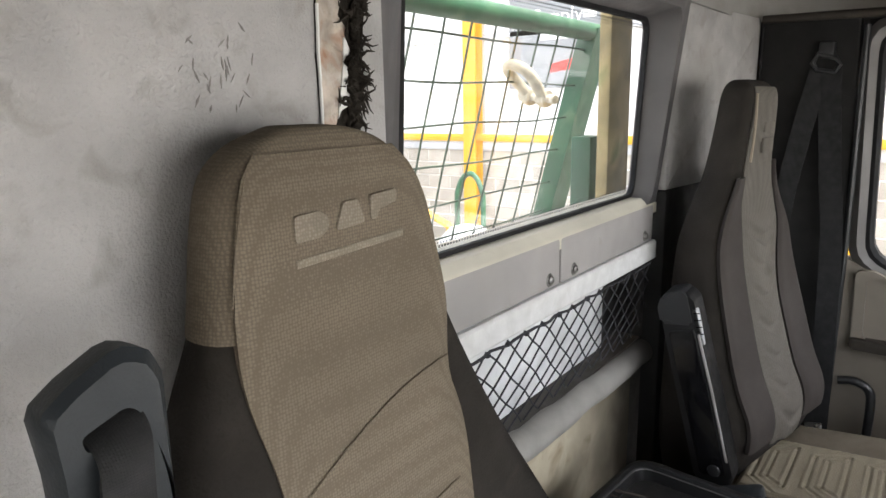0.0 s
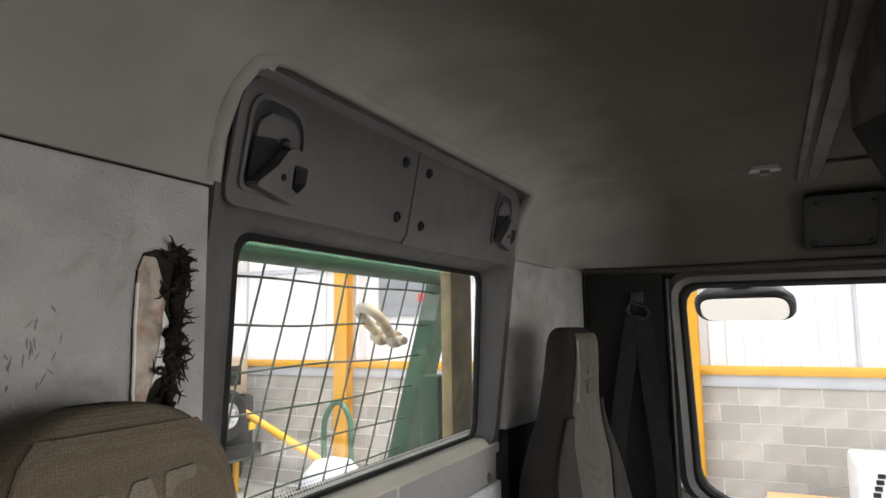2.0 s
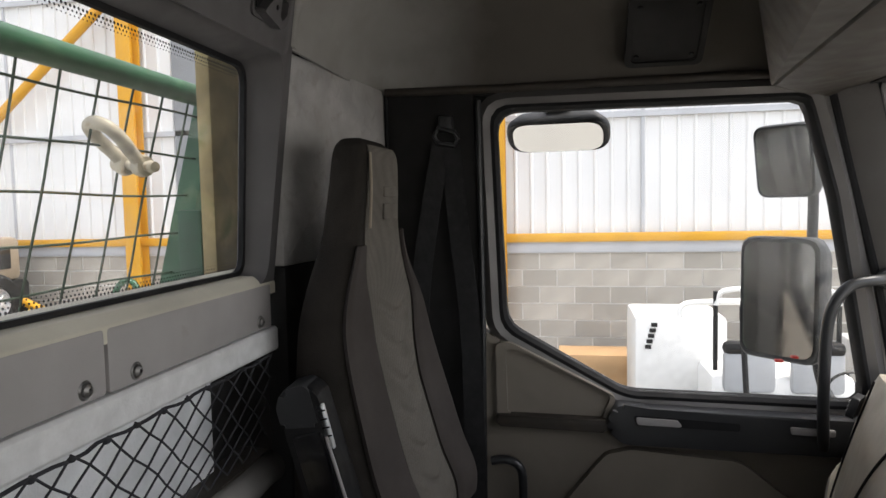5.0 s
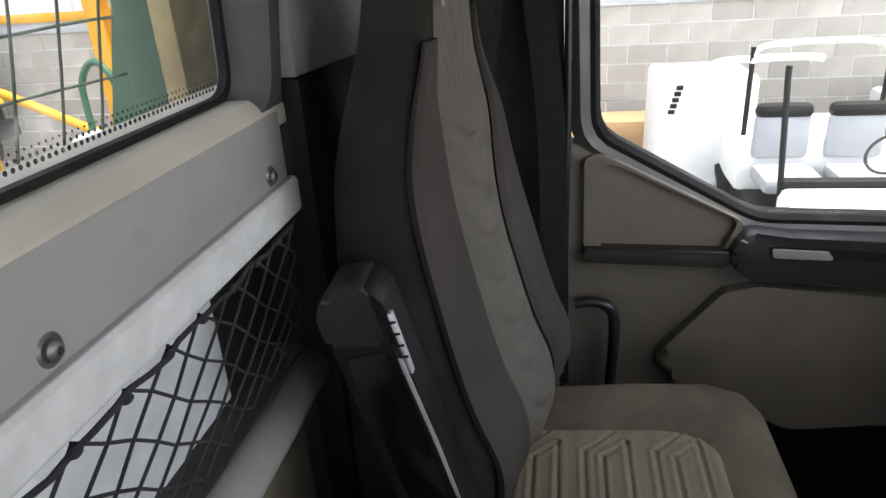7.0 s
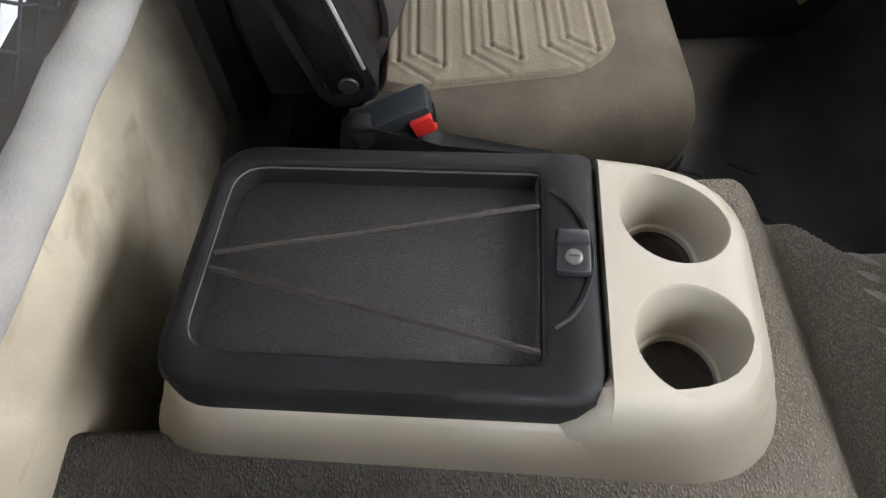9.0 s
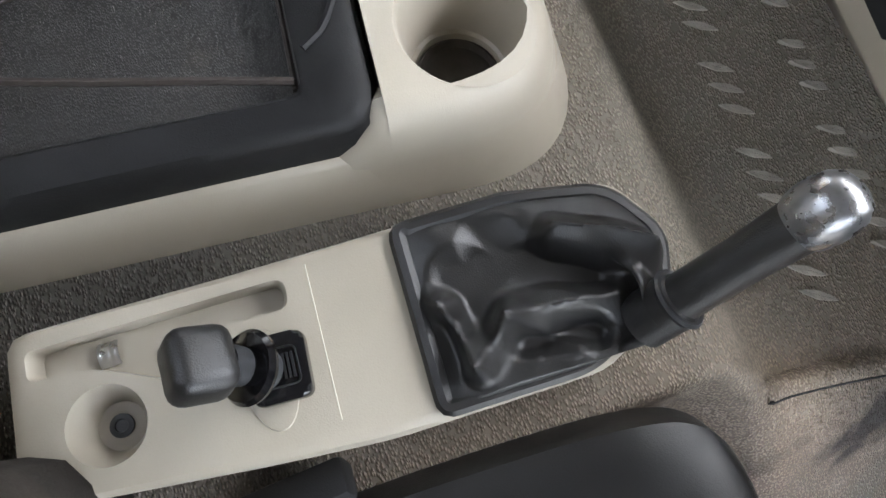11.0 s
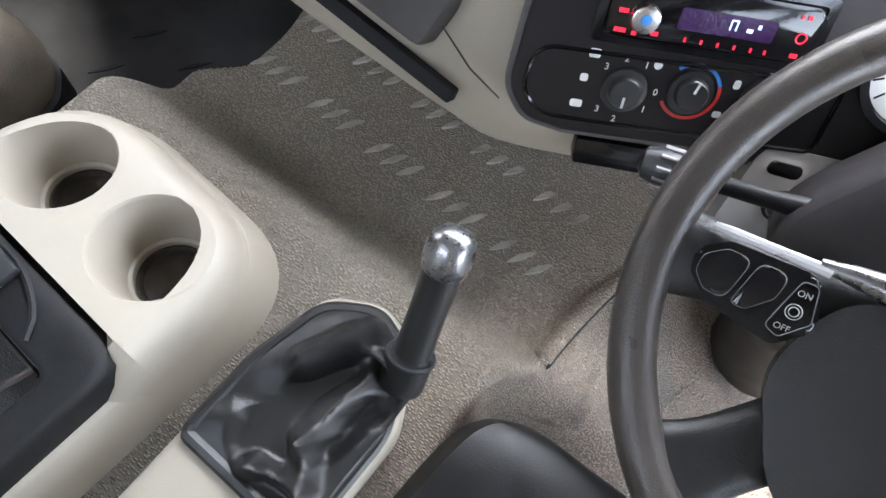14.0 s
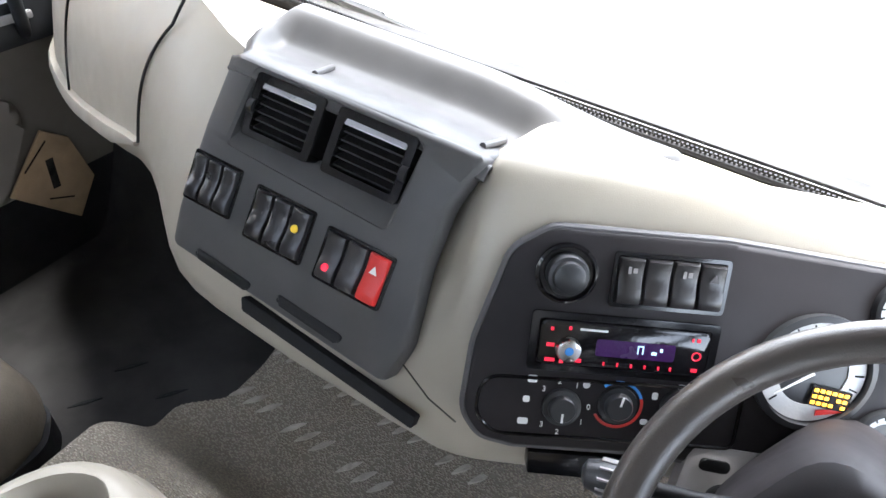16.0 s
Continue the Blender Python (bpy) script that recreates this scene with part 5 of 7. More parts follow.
guide = thing("belt_guide", (-0.78, -0.11, 0.95), "blue-grey plastic belt guide on the driver's shoulder", "belt guide")
go = resample(rounded([(-0.807, 1.114), (-0.792, 1.125), (-0.766, 1.138), (-0.749, 1.132), (-0.743, 1.116), (-0.746, 0.90), (-0.796, 0.90), (-0.803, 1.08)], [0.008, 0.02, 0.012, 0.012, 0.012, 0.01, 0.01, 0.05], 5), 72)
gi = rounded([(-0.791, 1.099), (-0.767, 1.107), (-0.757, 1.1125), (-0.752, 1.108), (-0.754, 1.098), (-0.766, 1.091), (-0.789, 1.090)], 0.004, 4)
turn_ = lambda p: math.atan2(p[1] - 1.100, p[0] + 0.769)
go, gi = sorted(go, key=turn_), sorted(resample(gi, 72), key=turn_)
rim_ = [(p[0] * 0.8 + q[0] * 0.2, p[1] * 0.8 + q[1] * 0.2) for p, q in zip(go, gi)]
bm = loft([[(x, -0.100, z) for x, z in go], [(x, -0.116, z) for x, z in go], [(x, -0.1215, z) for x, z in rim_], [(x, -0.121, z) for x, z in gi], [(x, -0.102, z) for x, z in gi]], False)
part("moulding", bm, BLUEGREY, guide)
part("webbing", strap(smooth_path([(-0.772, -0.104, 1.100), (-0.773, -0.126, 1.090), (-0.777, -0.132, 1.06), (-0.781, -0.130, 0.92)], 5), 0.030, (1, 0, 0.4)), WEB, guide, "black belt webbing")


# ---- centre console ----
CON = pose(0.070, -0.255, 0.0, 0, 0, -5.0) @ Matrix.Diagonal((1, -1, 1, 1))
console = thing("centre_console", (0.07, -0.25, 0.50), "beige console with a black tray lid and two cup holders", "console")
base_o = resample(rounded([(-0.162, -0.262), (0.150, -0.262), (0.150, 0.304), (-0.162, 0.304)], [0.06, 0.06, 0.10, 0.10], 8), 96)


def inset(p, d):
    """A point of the console's outline drawn in by d on every side."""
    return (-0.006 + (p[0] + 0.006) * (1 - d / 0.156), 0.021 + (p[1] - 0.021) * (1 - d / 0.283))


bm = loft([[(*inset(p, d), z) for p in base_o] for d, z in ((0.0, 0.486), (0.0, 0.498), (0.004, 0.503), (0.0045, 0.506), (0.015, 0.533), (0.0235, 0.553), (0.0255, 0.557), (0.030, 0.559))], False)
bmesh.ops.transform(bm, matrix=CON, verts=bm.verts)
part("base", bm, BEIGE, console, "", 50)
CUP_AT = ((-0.0685, 0.2085), (0.0545, 0.2045))
CUPS = CON @ Matrix(((1, 0, 0, 0), (0, 1, 0, 0), (0, -0.15, 1, 0.15 * 0.150), (0, 0, 0, 1)))   # the holders slope down towards the dashboard
front = [p for p in base_o if p[1] > 0.140]
front = sorted(front, key=lambda p: math.atan2(p[1] - 0.10, p[0] + 0.006))
front = [(front[0][0], 0.1385)] + front + [(front[-1][0], 0.1385)]


def cup_ring(d):
    """The holders' outline drawn in by d, but for its straight side against the lid."""
    return [(-0.006 + (p[0] + 0.006) * (1 - d / 0.156), p[1] - d * smoothstep(0.14, 0.24, p[1])) for p in front]


bm = bmesh.new()
rows = []
for d, z in ((0.010, 0.520), (0.0185, 0.545), (0.0205, 0.552), (0.022, 0.566), (0.0255, 0.582), (0.031, 0.594), (0.038, 0.6005), (0.046, 0.603)):
    rows.append([bm.verts.new((u, v, z + 0.15 * (v - 0.150) * smoothstep(0.566, 0.545, z))) for u, v in cup_ring(d)])
for p, q in zip(rows, rows[1:]):
    for k in range(len(p)):
        bm.faces.new((p[k - 1], p[k], q[k], q[k - 1]))
edges = [bm.edges.get((rows[-1][k - 1], rows[-1][k])) for k in range(len(rows[-1]))]
for cx, cy in CUP_AT:
    walls = [[bm.verts.new((cx + r * math.cos(2 * math.pi * k / 40), cy + r * math.sin(2 * math.pi * k / 40) + o, z)) for k in range(40)] for r, z, o in ((0.0515, 0.6032, 0.0), (0.0502, 0.6015, 0.0), (0.0492, 0.598, 0.0), (0.0430, 0.560, 0.0), (0.0395, 0.536, 0.0), (0.0365, 0.534, 0.0), (0.0345, 0.520, 0.0))]
    edges += [bm.edges.new((walls[0][k - 1], walls[0][k])) for k in range(40)]
    for p, q in zip(walls, walls[1:]):
        for k in range(40):
            bm.faces.new((p[k - 1], p[k], q[k], q[k - 1]))
    bm.faces.new(walls[-1])
bmesh.ops.triangle_fill(bm, use_beauty=True, use_dissolve=False, edges=edges)
bmesh.ops.transform(bm, matrix=CUPS, verts=bm.verts)
holder = part("cup_section", bm, BEIGE, console, "", 40)
for cx, cy in CUP_AT:
    part("cup_mat", lathe([(0.0342, 0.0), (0.0344, 0.009), (0.0325, 0.0095), (0.030, 0.003), (0.012, 0.003), (0.010, 0.004), (0.0, 0.004)], CUPS @ Matrix.Translation((cx, cy, 0.5205)), 32), CUPMAT, holder, "dark rubber cup mat")
lid_o = resample(rounded([(-0.1345, -0.2300), (0.1235, -0.2300), (0.1235, 0.1365), (-0.1320, 0.1365)], [0.045, 0.045, 0.014, 0.028], 8), 96)
tray = resample(rounded([(-0.105, -0.214), (0.100, -0.214), (0.100, 0.092), (-0.105, 0.092)], [0.034, 0.034, 0.010, 0.010], 8), 96)
lid = part("lid", plate(lid_o, [(tray, 0.030, 0.95)], 0.604, 0.554, CON, 0.013), BLACK, console, "black tray lid")
part("shoulder", loft([[CON @ Vector((-0.162 + d, v, 0.52 + (z - 0.52) * f)) for d, z in ((0.010, 0.520), (0.0185, 0.545), (0.0205, 0.552), (0.022, 0.566), (0.0255, 0.582), (0.031, 0.594), (0.038, 0.6005), (0.046, 0.6025), (0.060, 0.590), (0.060, 0.520))] for v, f in ((0.142, 1.0), (0.136, 0.99), (0.130, 0.95), (0.122, 0.85), (0.112, 0.70), (0.100, 0.54), (0.085, 0.40), (0.065, 0.28))]), BEIGE, console)
part("tray_floor", prism([(u * 0.95 + 0.0002, v * 0.95 - 0.003) for u, v in tray], 0.5742, 0.5756, CON), PEBBLE, lid, "grained black tray floor")
for a, b in (((-0.005, -0.205), (0.058, 0.084)), ((-0.022, -0.205), (-0.089, 0.084))):
    cord = part("elastic_cord", tube([CON @ Vector((a[0] + (b[0] - a[0]) * s, a[1] + (b[1] - a[1]) * s, 0.597 + 0.001 * math.sin(9 * s))) for s in [k / 12 for k in range(13)]], 0.0029, 6), CORD, lid, "thin brown elastic cord")
part("cross_cord", tube([CON @ Vector(p) for p in ((-0.094, 0.083, 0.594), (0.0, 0.084, 0.592), (0.092, 0.083, 0.594))], 0.0021, 6), CORD, lid)
# Graphite on the black lid carries the dusty rim's highlight in its colour.
part("inner_rim", tube([CON @ Vector((-0.0 + u * 0.972, -0.061 + (v + 0.061) * 0.972, 0.5965)) for u, v in tray], 0.0016, 6, True), GRAPHITE, lid, "inner ridge, paler for dust and its highlight")
arc = [CON @ Vector((-0.07 + 0.14 * s, 0.094 + 0.034 * math.sin(math.pi * s) ** 0.6, 0.6045)) for s in [k / 14 for k in range(15)]]
part("finger_groove", tube(arc, 0.0030, 6), RUBBER, lid)
lockm = CON @ Matrix.Translation((-0.002, 0.112, 0.604))
lock = part("lock_plate", merge(cuboid(-0.020, 0.020, -0.016, 0.014, 0.0, 0.010, 0.003, 2, lockm), cuboid(0.008, 0.022, -0.015, 0.013, 0.002, 0.013, 0.002, 2, lockm)), SATIN, lid, "dark steel lock plate")
part("lock_barrel", lathe([(0, 0), (0.0075, 0), (0.0075, 0.002), (0.0062, 0.003), (0.0, 0.003)], lockm @ Matrix.Translation((-0.006, -0.001, 0.010)), 20), DULL, lock, "dull steel lock barrel")
part("keyhole", cuboid(-0.0008, 0.0008, -0.004, 0.004, 0.0, 0.0035, 0, 1, lockm @ Matrix.Translation((-0.006, -0.001, 0.010))), RUBBER, lock)
for k in range(9):
    c = Vector((rnd(-0.07, 0.08), rnd(-0.2, 0.08), 0.5765))
    part("crumb", ball((0, 0, 0), rnd(0.0012, 0.0022), CON @ Matrix.Translation(c), 6, (1.4, 1, 0.5)), DUSTY, lid)

# ---- gear plate, lever and parking brake ----
gp = thing("gear_console", (-0.2, -0.3, 0.49), "beige gear lever console with a black leather gaiter", "gear console")
po = resample(rounded([(-0.126, -0.100), (-0.236, -0.092), (-0.258, -0.24), (-0.268, -0.32), (-0.272, -0.47), (-0.240, -0.532), (-0.195, -0.547), (-0.150, -0.522), (-0.134, -0.44), (-0.131, -0.30)], [0.014, 0.02, 0.3, 0.3, 0.05, 0.03, 0.03, 0.03, 0.05, 0.4], 7), 120)
slot = rounded([(-0.1405, -0.114), (-0.145, -0.284), (-0.166, -0.282), (-0.1635, -0.220), (-0.191, -0.217), (-0.191, -0.206), (-0.168, -0.161), (-0.1615, -0.140), (-0.1605, -0.113)], [0.006, 0.009, 0.009, 0.003, 0.006, 0.006, 0.02, 0.03, 0.006], 5)
dish = circle((-0.2015, -0.1545), 0.0255, 32)
plate_ = part("plate", plate(po, [(slot, 0.016, 0.95), (dish, 0.024, 0.62)], 0.567, 0.488, Matrix(), 0.010), BEIGE, gp)
part("joint", tube([(-0.141, -0.2995, 0.5668), (-0.246, -0.294, 0.5668)], 0.0006, 6), SILL, gp)
part("coin_hole", lathe([(0.0095, 0.0), (0.0095, 0.0012), (0.006, 0.0014), (0.0055, 0.0004), (0.0, 0.0004)], pose(-0.1675, -0.1985, 0.5512), 20), RUBBER, plate_, "dark round hole in the slot")
part("dish_boss", lathe([(0.008, 0.0), (0.008, 0.0015), (0.0045, 0.002), (0.004, 0.001), (0.0, 0.001)], pose(-0.2015, -0.1545, 0.5432), 18), SATIN, plate_, "black boss in the dish")
part("tape_strip", surface(lambda u, v: Vector((-0.1635 + 0.0165 * u, -0.153 - 0.0135 * v, 0.5525 + 0.0035 * math.sin(math.pi * u) + 0.0008 * math.sin(9 * v))), 10, 8, 0.0006), CHROME, plate_, "creased clear tape")
part("oval_boss", lathe([(0.0275, 0.0), (0.0265, 0.0022), (0.022, 0.0032), (0.0, 0.0034)], pose(-0.207, -0.258, 0.5662) @ Matrix.Diagonal((1.25, 0.62, 1, 1)), 32), BEIGE, plate_)
LV0, LV1 = Vector((-0.246, -0.515, 0.600)), Vector((-0.230, -0.582, 0.690))
lv = (LV1 - LV0).normalized()
go_ = resample(rounded([(-0.1375, -0.362), (-0.2635, -0.356), (-0.2665, -0.455), (-0.240, -0.522), (-0.197, -0.537), (-0.155, -0.512), (-0.139, -0.44)], [0.006, 0.006, 0.06, 0.03, 0.03, 0.04, 0.06], 7), 170)
lo_ = LV0 - lv * 0.012
sidev = lv.cross(Vector((1, 0, 0))).normalized()
acr = sidev.cross(lv).normalized()
rings = []
cgo = Vector((-0.205, -0.45))
# creases of the leather: start, end, height, width, sharpness
creases = [((-0.242, -0.388), (-0.220, -0.416), 0.020, 0.007), ((-0.220, -0.416), (-0.229, -0.488), 0.026, 0.009), ((-0.194, -0.370), (-0.200, -0.378), 0.016, 0.006), ((-0.200, -0.378), (-0.242, -0.387), 0.016, 0.006), ((-0.178, -0.462), (-0.206, -0.514), 0.024, 0.008), ((-0.222, -0.418), (-0.252, -0.452), 0.012, 0.006),
           ((-0.186, -0.396), (-0.205, -0.402), -0.014, 0.011), ((-0.236, -0.420), (-0.246, -0.466), -0.020, 0.006), ((-0.190, -0.440), (-0.214, -0.482), -0.022, 0.007), ((-0.214, -0.373), (-0.238, -0.374), -0.012, 0.005), ((-0.168, -0.420), (-0.190, -0.430), -0.012, 0.010)]


def crease_at(p):
    h = 0.0
    for a, b, amp, w in creases:
        a, b = Vector(a), Vector(b)
        s = min(1, max(0, (p - a).dot(b - a) / (b - a).length_squared))
        d = (p - a.lerp(b, s)).length / w
        h += 0.8 * amp * max(0.0, 1 - d / 2.3) ** (1.3 if amp > 0 else 1.0)
    return h


for j in range(61):
    s = j / 60
    ring = []
    for k, p in enumerate(go_):
        a = math.atan2(p[1] - cgo.y, p[0] - cgo.x)
        foot = Vector((cgo.x + (p[0] - cgo.x) * (0.985 - 0.05 * s), cgo.y + (p[1] - cgo.y) * (0.985 - 0.05 * s), 0.569))
        neck = lo_ + acr * (math.cos(a) * 0.019) + sidev * (-math.sin(a) * 0.019)
        q = foot.lerp(neck, s ** 1.35)
        q.z += 0.006 * math.sin(math.pi * min(1, s * 1.25)) * (1 - 0.55 * s)
        wob = min(1.0, s * 5) * min(1.0, (1 - s) * 3.5)
        n1 = noise.noise(Vector((q.x * 45, q.y * 45, 3.0)))
        q += Vector((math.cos(a) * 0.25, math.sin(a) * 0.25, 1.0)).normalized() * wob * (crease_at(q.xy) + 0.0025 * n1)
        q.z = max(q.z, 0.5700)
        ring.append(q)
    rings.append(ring)
gait = part("gaiter", loft(rings, False), LEATHER, gp, "black creased leather gaiter", 70)
part("gaiter_hem", tube([(x, y, 0.568) for x, y in [(cgo.x + (a - cgo.x) * 0.965, cgo.y + (b - cgo.y) * 0.972) for a, b in go_]], 0.0065, 8, True), LEATHER, gait)
lever = part("lever", tube([LV0 - lv * 0.03, LV0, LV0 + lv * 0.004, LV0 + lv * 0.05, LV0 + lv * 0.088], [0.019, 0.019, 0.0155, 0.0148, 0.0162], 20), VINYL, gp, "black gear lever grip")
KM = frame_of(LV0 + lv * 0.086, acr, lv.cross(acr))
if (KM.to_3x3() @ Vector((0, 0, 1))).dot(lv) < 0:
    KM = frame_of(LV0 + lv * 0.086, acr, -lv.cross(acr))
part("knob", lathe([(0.0162, -0.002), (0.0180, 0.002), (0.0192, 0.010), (0.0190, 0.018), (0.0170, 0.026), (0.0125, 0.032), (0.006, 0.0345), (0.0, 0.035)], KM, 28), KNOBM, lever, "worn silver knob")
part("collar", tube([LV0 + lv * 0.0005 + acr * (math.cos(a) * 0.0185) + sidev * (math.sin(a) * 0.0185) for a in [2 * math.pi * k / 24 for k in range(24)]], 0.0026, 6, True), SATIN, lever)
hb = thing("parking_brake", (-0.21, -0.27, 0.567), "black parking brake lever with a ribbed base", "brake lever")
PADM = pose(-0.2035, -0.2665, 0.569, 0, 0, -4)
pad_ = part("pad", prism(rounded([(-0.0215, -0.0185), (0.0215, -0.0195), (0.0215, 0.0195), (-0.0215, 0.0185)], 0.007, 5), -0.002, 0.011, PADM, 0.0035, 3), PIANO, hb, "gloss black base of the brake lever")
part("pad_groove", tube([PADM @ Vector((x, y, 0.0112)) for x, y in rounded([(-0.012, -0.013), (0.012, -0.013), (0.012, 0.012), (-0.012, 0.012)], 0.004, 4)], 0.0007, 6, True), RUBBER, pad_)
for k in range(3):
    part("rib", cuboid(-0.008, 0.008, -0.0008, 0.0008, 0.0105, 0.0122, 0, 1, PADM @ Matrix.Translation((0, -0.010 + 0.0028 * k, 0))), RUBBER, pad_)
part("stem", tube([(-0.2025, -0.2600, 0.577), (-0.1995, -0.252, 0.592), (-0.196, -0.242, 0.608)], [0.0125, 0.0115, 0.0130], 18), SATIN, hb)
part("collar", lathe([(0.0165, 0), (0.0225, 0.002), (0.0235, 0.005), (0.021, 0.0085), (0.012, 0.010), (0.0, 0.010)], frame_of((-0.2005, -0.2545, 0.5885), (1, 0.0, -0.2), (0, 0.75, -0.45)), 28), PIANO, hb, "round black collar")
part("grip", cuboid(-0.0205, 0.0205, -0.0165, 0.0165, -0.014, 0.024, 0.010, 4, frame_of((-0.1945, -0.2365, 0.618), (1, 0.05, -0.2), (0.15, 0.55, -0.83))), VINYL, hb, "grained black square grip")


# ---- dashboard ----
CEN = frame_of((-0.0345, -0.7799, 0.6842), (-0.9998, 0.0175, 0), (-0.0095, -0.5446, 0.8387))
DRV = frame_of((-0.189, -0.813, 0.687), (-0.8746, -0.4848, 0), (0.2276, -0.4106, 0.8829))
dash = thing("dashboard", (0.0, -1.0, 0.45), "beige and black dashboard with switches, vents and gauges", "dashboard")
# stations along the dash: foot of the face, head of the face
st = [((0.985, -1.12, 0.60), (0.985, -1.16, 0.76)), ((0.93, -1.045, 0.575), (0.93, -1.115, 0.79)), ((0.80, -0.985, 0.560), (0.80, -1.06, 0.815)), ((0.60, -0.915, 0.610), (0.60, -1.0, 0.84)), ((0.42, -0.855, 0.655), (0.42, -0.965, 0.862)), ((0.27, -0.762, 0.614), (0.27, -0.918, 0.835)), ((0.10, -0.738, 0.612), (0.10, -0.915, 0.812)), ((-0.06, -0.736, 0.606), (-0.06, -0.918, 0.810)), ((-0.11, -0.742, 0.596), (-0.088, -0.892, 0.832)), ((-0.165, -0.752, 0.585), (-0.118, -0.872, 0.846)), ((-0.25, -0.792, 0.585), (-0.205, -0.915, 0.844)), ((-0.39, -0.870, 0.585), (-0.335, -0.985, 0.838)), ((-0.61, -0.992, 0.585), (-0.55, -1.08, 0.825)), ((-0.80, -1.06, 0.585), (-0.78, -1.12, 0.80)), ((-1.05, -1.10, 0.585), (-1.05, -1.15, 0.78))]
foot, head = smooth_path([a for a, _ in st], 4), smooth_path([b for _, b in st], 4)
rings = []
for b, t in zip(foot, head):
    d = (t - b)
    n_ = Vector((0, 0.85, 0.52))
    back_ = Vector((0, -1, 0))
    tw = t.y - 0.13
    rise = smoothstep(-0.06, -0.12, t.x) * smoothstep(-0.66, -0.30, t.x)
    rings.append([Vector((b.x, min(-1.0, b.y - 0.25), 0.40)), Vector((b.x, b.y - 0.10, 0.455)), b + Vector((0, -0.035, -0.055)), b + Vector((0, -0.012, -0.048)), b + Vector((0, -0.004, -0.035)), b - n_ * 0.008, b.lerp(t, 0.33) - n_ * 0.004, b.lerp(t, 0.60) - n_ * 0.002, b.lerp(t, 0.80) - n_ * 0.004, b.lerp(t, 0.93) - n_ * 0.009, t + Vector((0, -0.014, -0.002)), t + Vector((0, -0.04, -0.004 + 0.011 * rise)), Vector((t.x, min(tw, -1.10) * 0.5 + (t.y - 0.06) * 0.5, t.z - 0.036 + 0.032 * rise * smoothstep(-0.36, -0.20, t.x) - 0.02 * smoothstep(-0.3, -0.6, t.x))), Vector((t.x, -1.13 if t.y > -1.07 else t.y - 0.06, min(t.z, 0.845) - 0.076)), Vector((t.x, -1.27, 0.708)), Vector((t.x, -1.29, 0.55))])
part("body", loft(rings), BEIGE, dash, "beige moulded dashboard body", 50)
# joints of the glove box lid, laid on the body's face
def on_dash(x, f):
    """A point of the dashboard's face: x along it, f from its foot (0) to its head (1)."""
    for k in range(len(foot) - 1):
        if foot[k + 1].x <= x <= foot[k].x:
            r = (foot[k].x - x) / (foot[k].x - foot[k + 1].x)
            return foot[k].lerp(foot[k + 1], r).lerp(head[k].lerp(head[k + 1], r), f)
    return foot[0].lerp(head[0], f)


for x0, bow_ in ((0.445, 0.030), (0.80, 0.022)):
    part("joint", tube([on_dash(x0 + bow_ * math.sin(math.pi * min(1.0, f * 1.25)) - 0.05 * f * f, f) for f in [0.02 + 0.96 * k / 16 for k in range(17)]], 0.0022, 6), RUBBER, dash)
part("lower_lip", loft([[on_dash(x, 0.0) + Vector((0, dy, dz)) * min(1.0, 0.25 + (x - 0.46) * 9) for dy, dz in ((0.004, 0.004), (0.010, -0.006), (0.010, -0.020), (-0.004, -0.030), (-0.05, -0.030), (-0.05, 0.0))] for x in [0.97 - 0.03 * k for k in range(18)]]), BEIGE, dash, "beige lower lip of the glove box")
endvent = part("side_vent", prism(rounded([(-0.03, -0.02), (0.03, -0.02), (0.024, 0.024), (-0.02, 0.024)], 0.006, 3), -0.01, 0.006, frame_of((0.87, -1.055, 0.735), (-0.82, 0.57, 0), (0, -0.35, 1)), 0.002), SATIN, dash, "black side vent")
for k in range(3):
    part("slat", cuboid(-0.02, 0.02, -0.002, 0.002, 0.005, 0.009, 0, 1, frame_of((0.87, -1.055, 0.735), (-0.82, 0.57, 0), (0, -0.35, 1)) @ Matrix.Translation((0, -0.01 + 0.01 * k, 0))), SILVER, endvent)

# centre panel
cp = rounded([(-0.279, 0.200), (-0.289, 0.11), (-0.292, 0.0), (-0.286, -0.047), (0.046, -0.066), (0.056, -0.02), (0.043, 0.070), (0.043, 0.135), (0.054, 0.172), (0.066, 0.199)], [0.012, 0.2, 0.05, 0.012, 0.012, 0.05, 0.1, 0.05, 0.04, 0.012], 6)
vent_hole = rounded([(-0.252, 0.096), (-0.012, 0.086), (-0.002, 0.188), (-0.240, 0.194)], 0.010, 4)
centre = part("centre_panel", plate(cp, [(vent_hole, 0.030, 0.93)], 0.010, -0.02, CEN, 0.009), GRAPHITE, dash, "satin graphite centre panel")
part("vent_ledge", loft([[CEN @ Vector((x, a + sk * x, b)) for a, b in ((0.0855, 0.0085), (0.092, 0.0075), (0.116, -0.010), (0.116, -0.016), (0.0855, -0.016))] for x, sk in ((-0.247, -0.04), (-0.18, -0.04), (-0.10, -0.04), (-0.010, -0.04))]), GRAPHITE, centre, "sloped ledge under the vents")
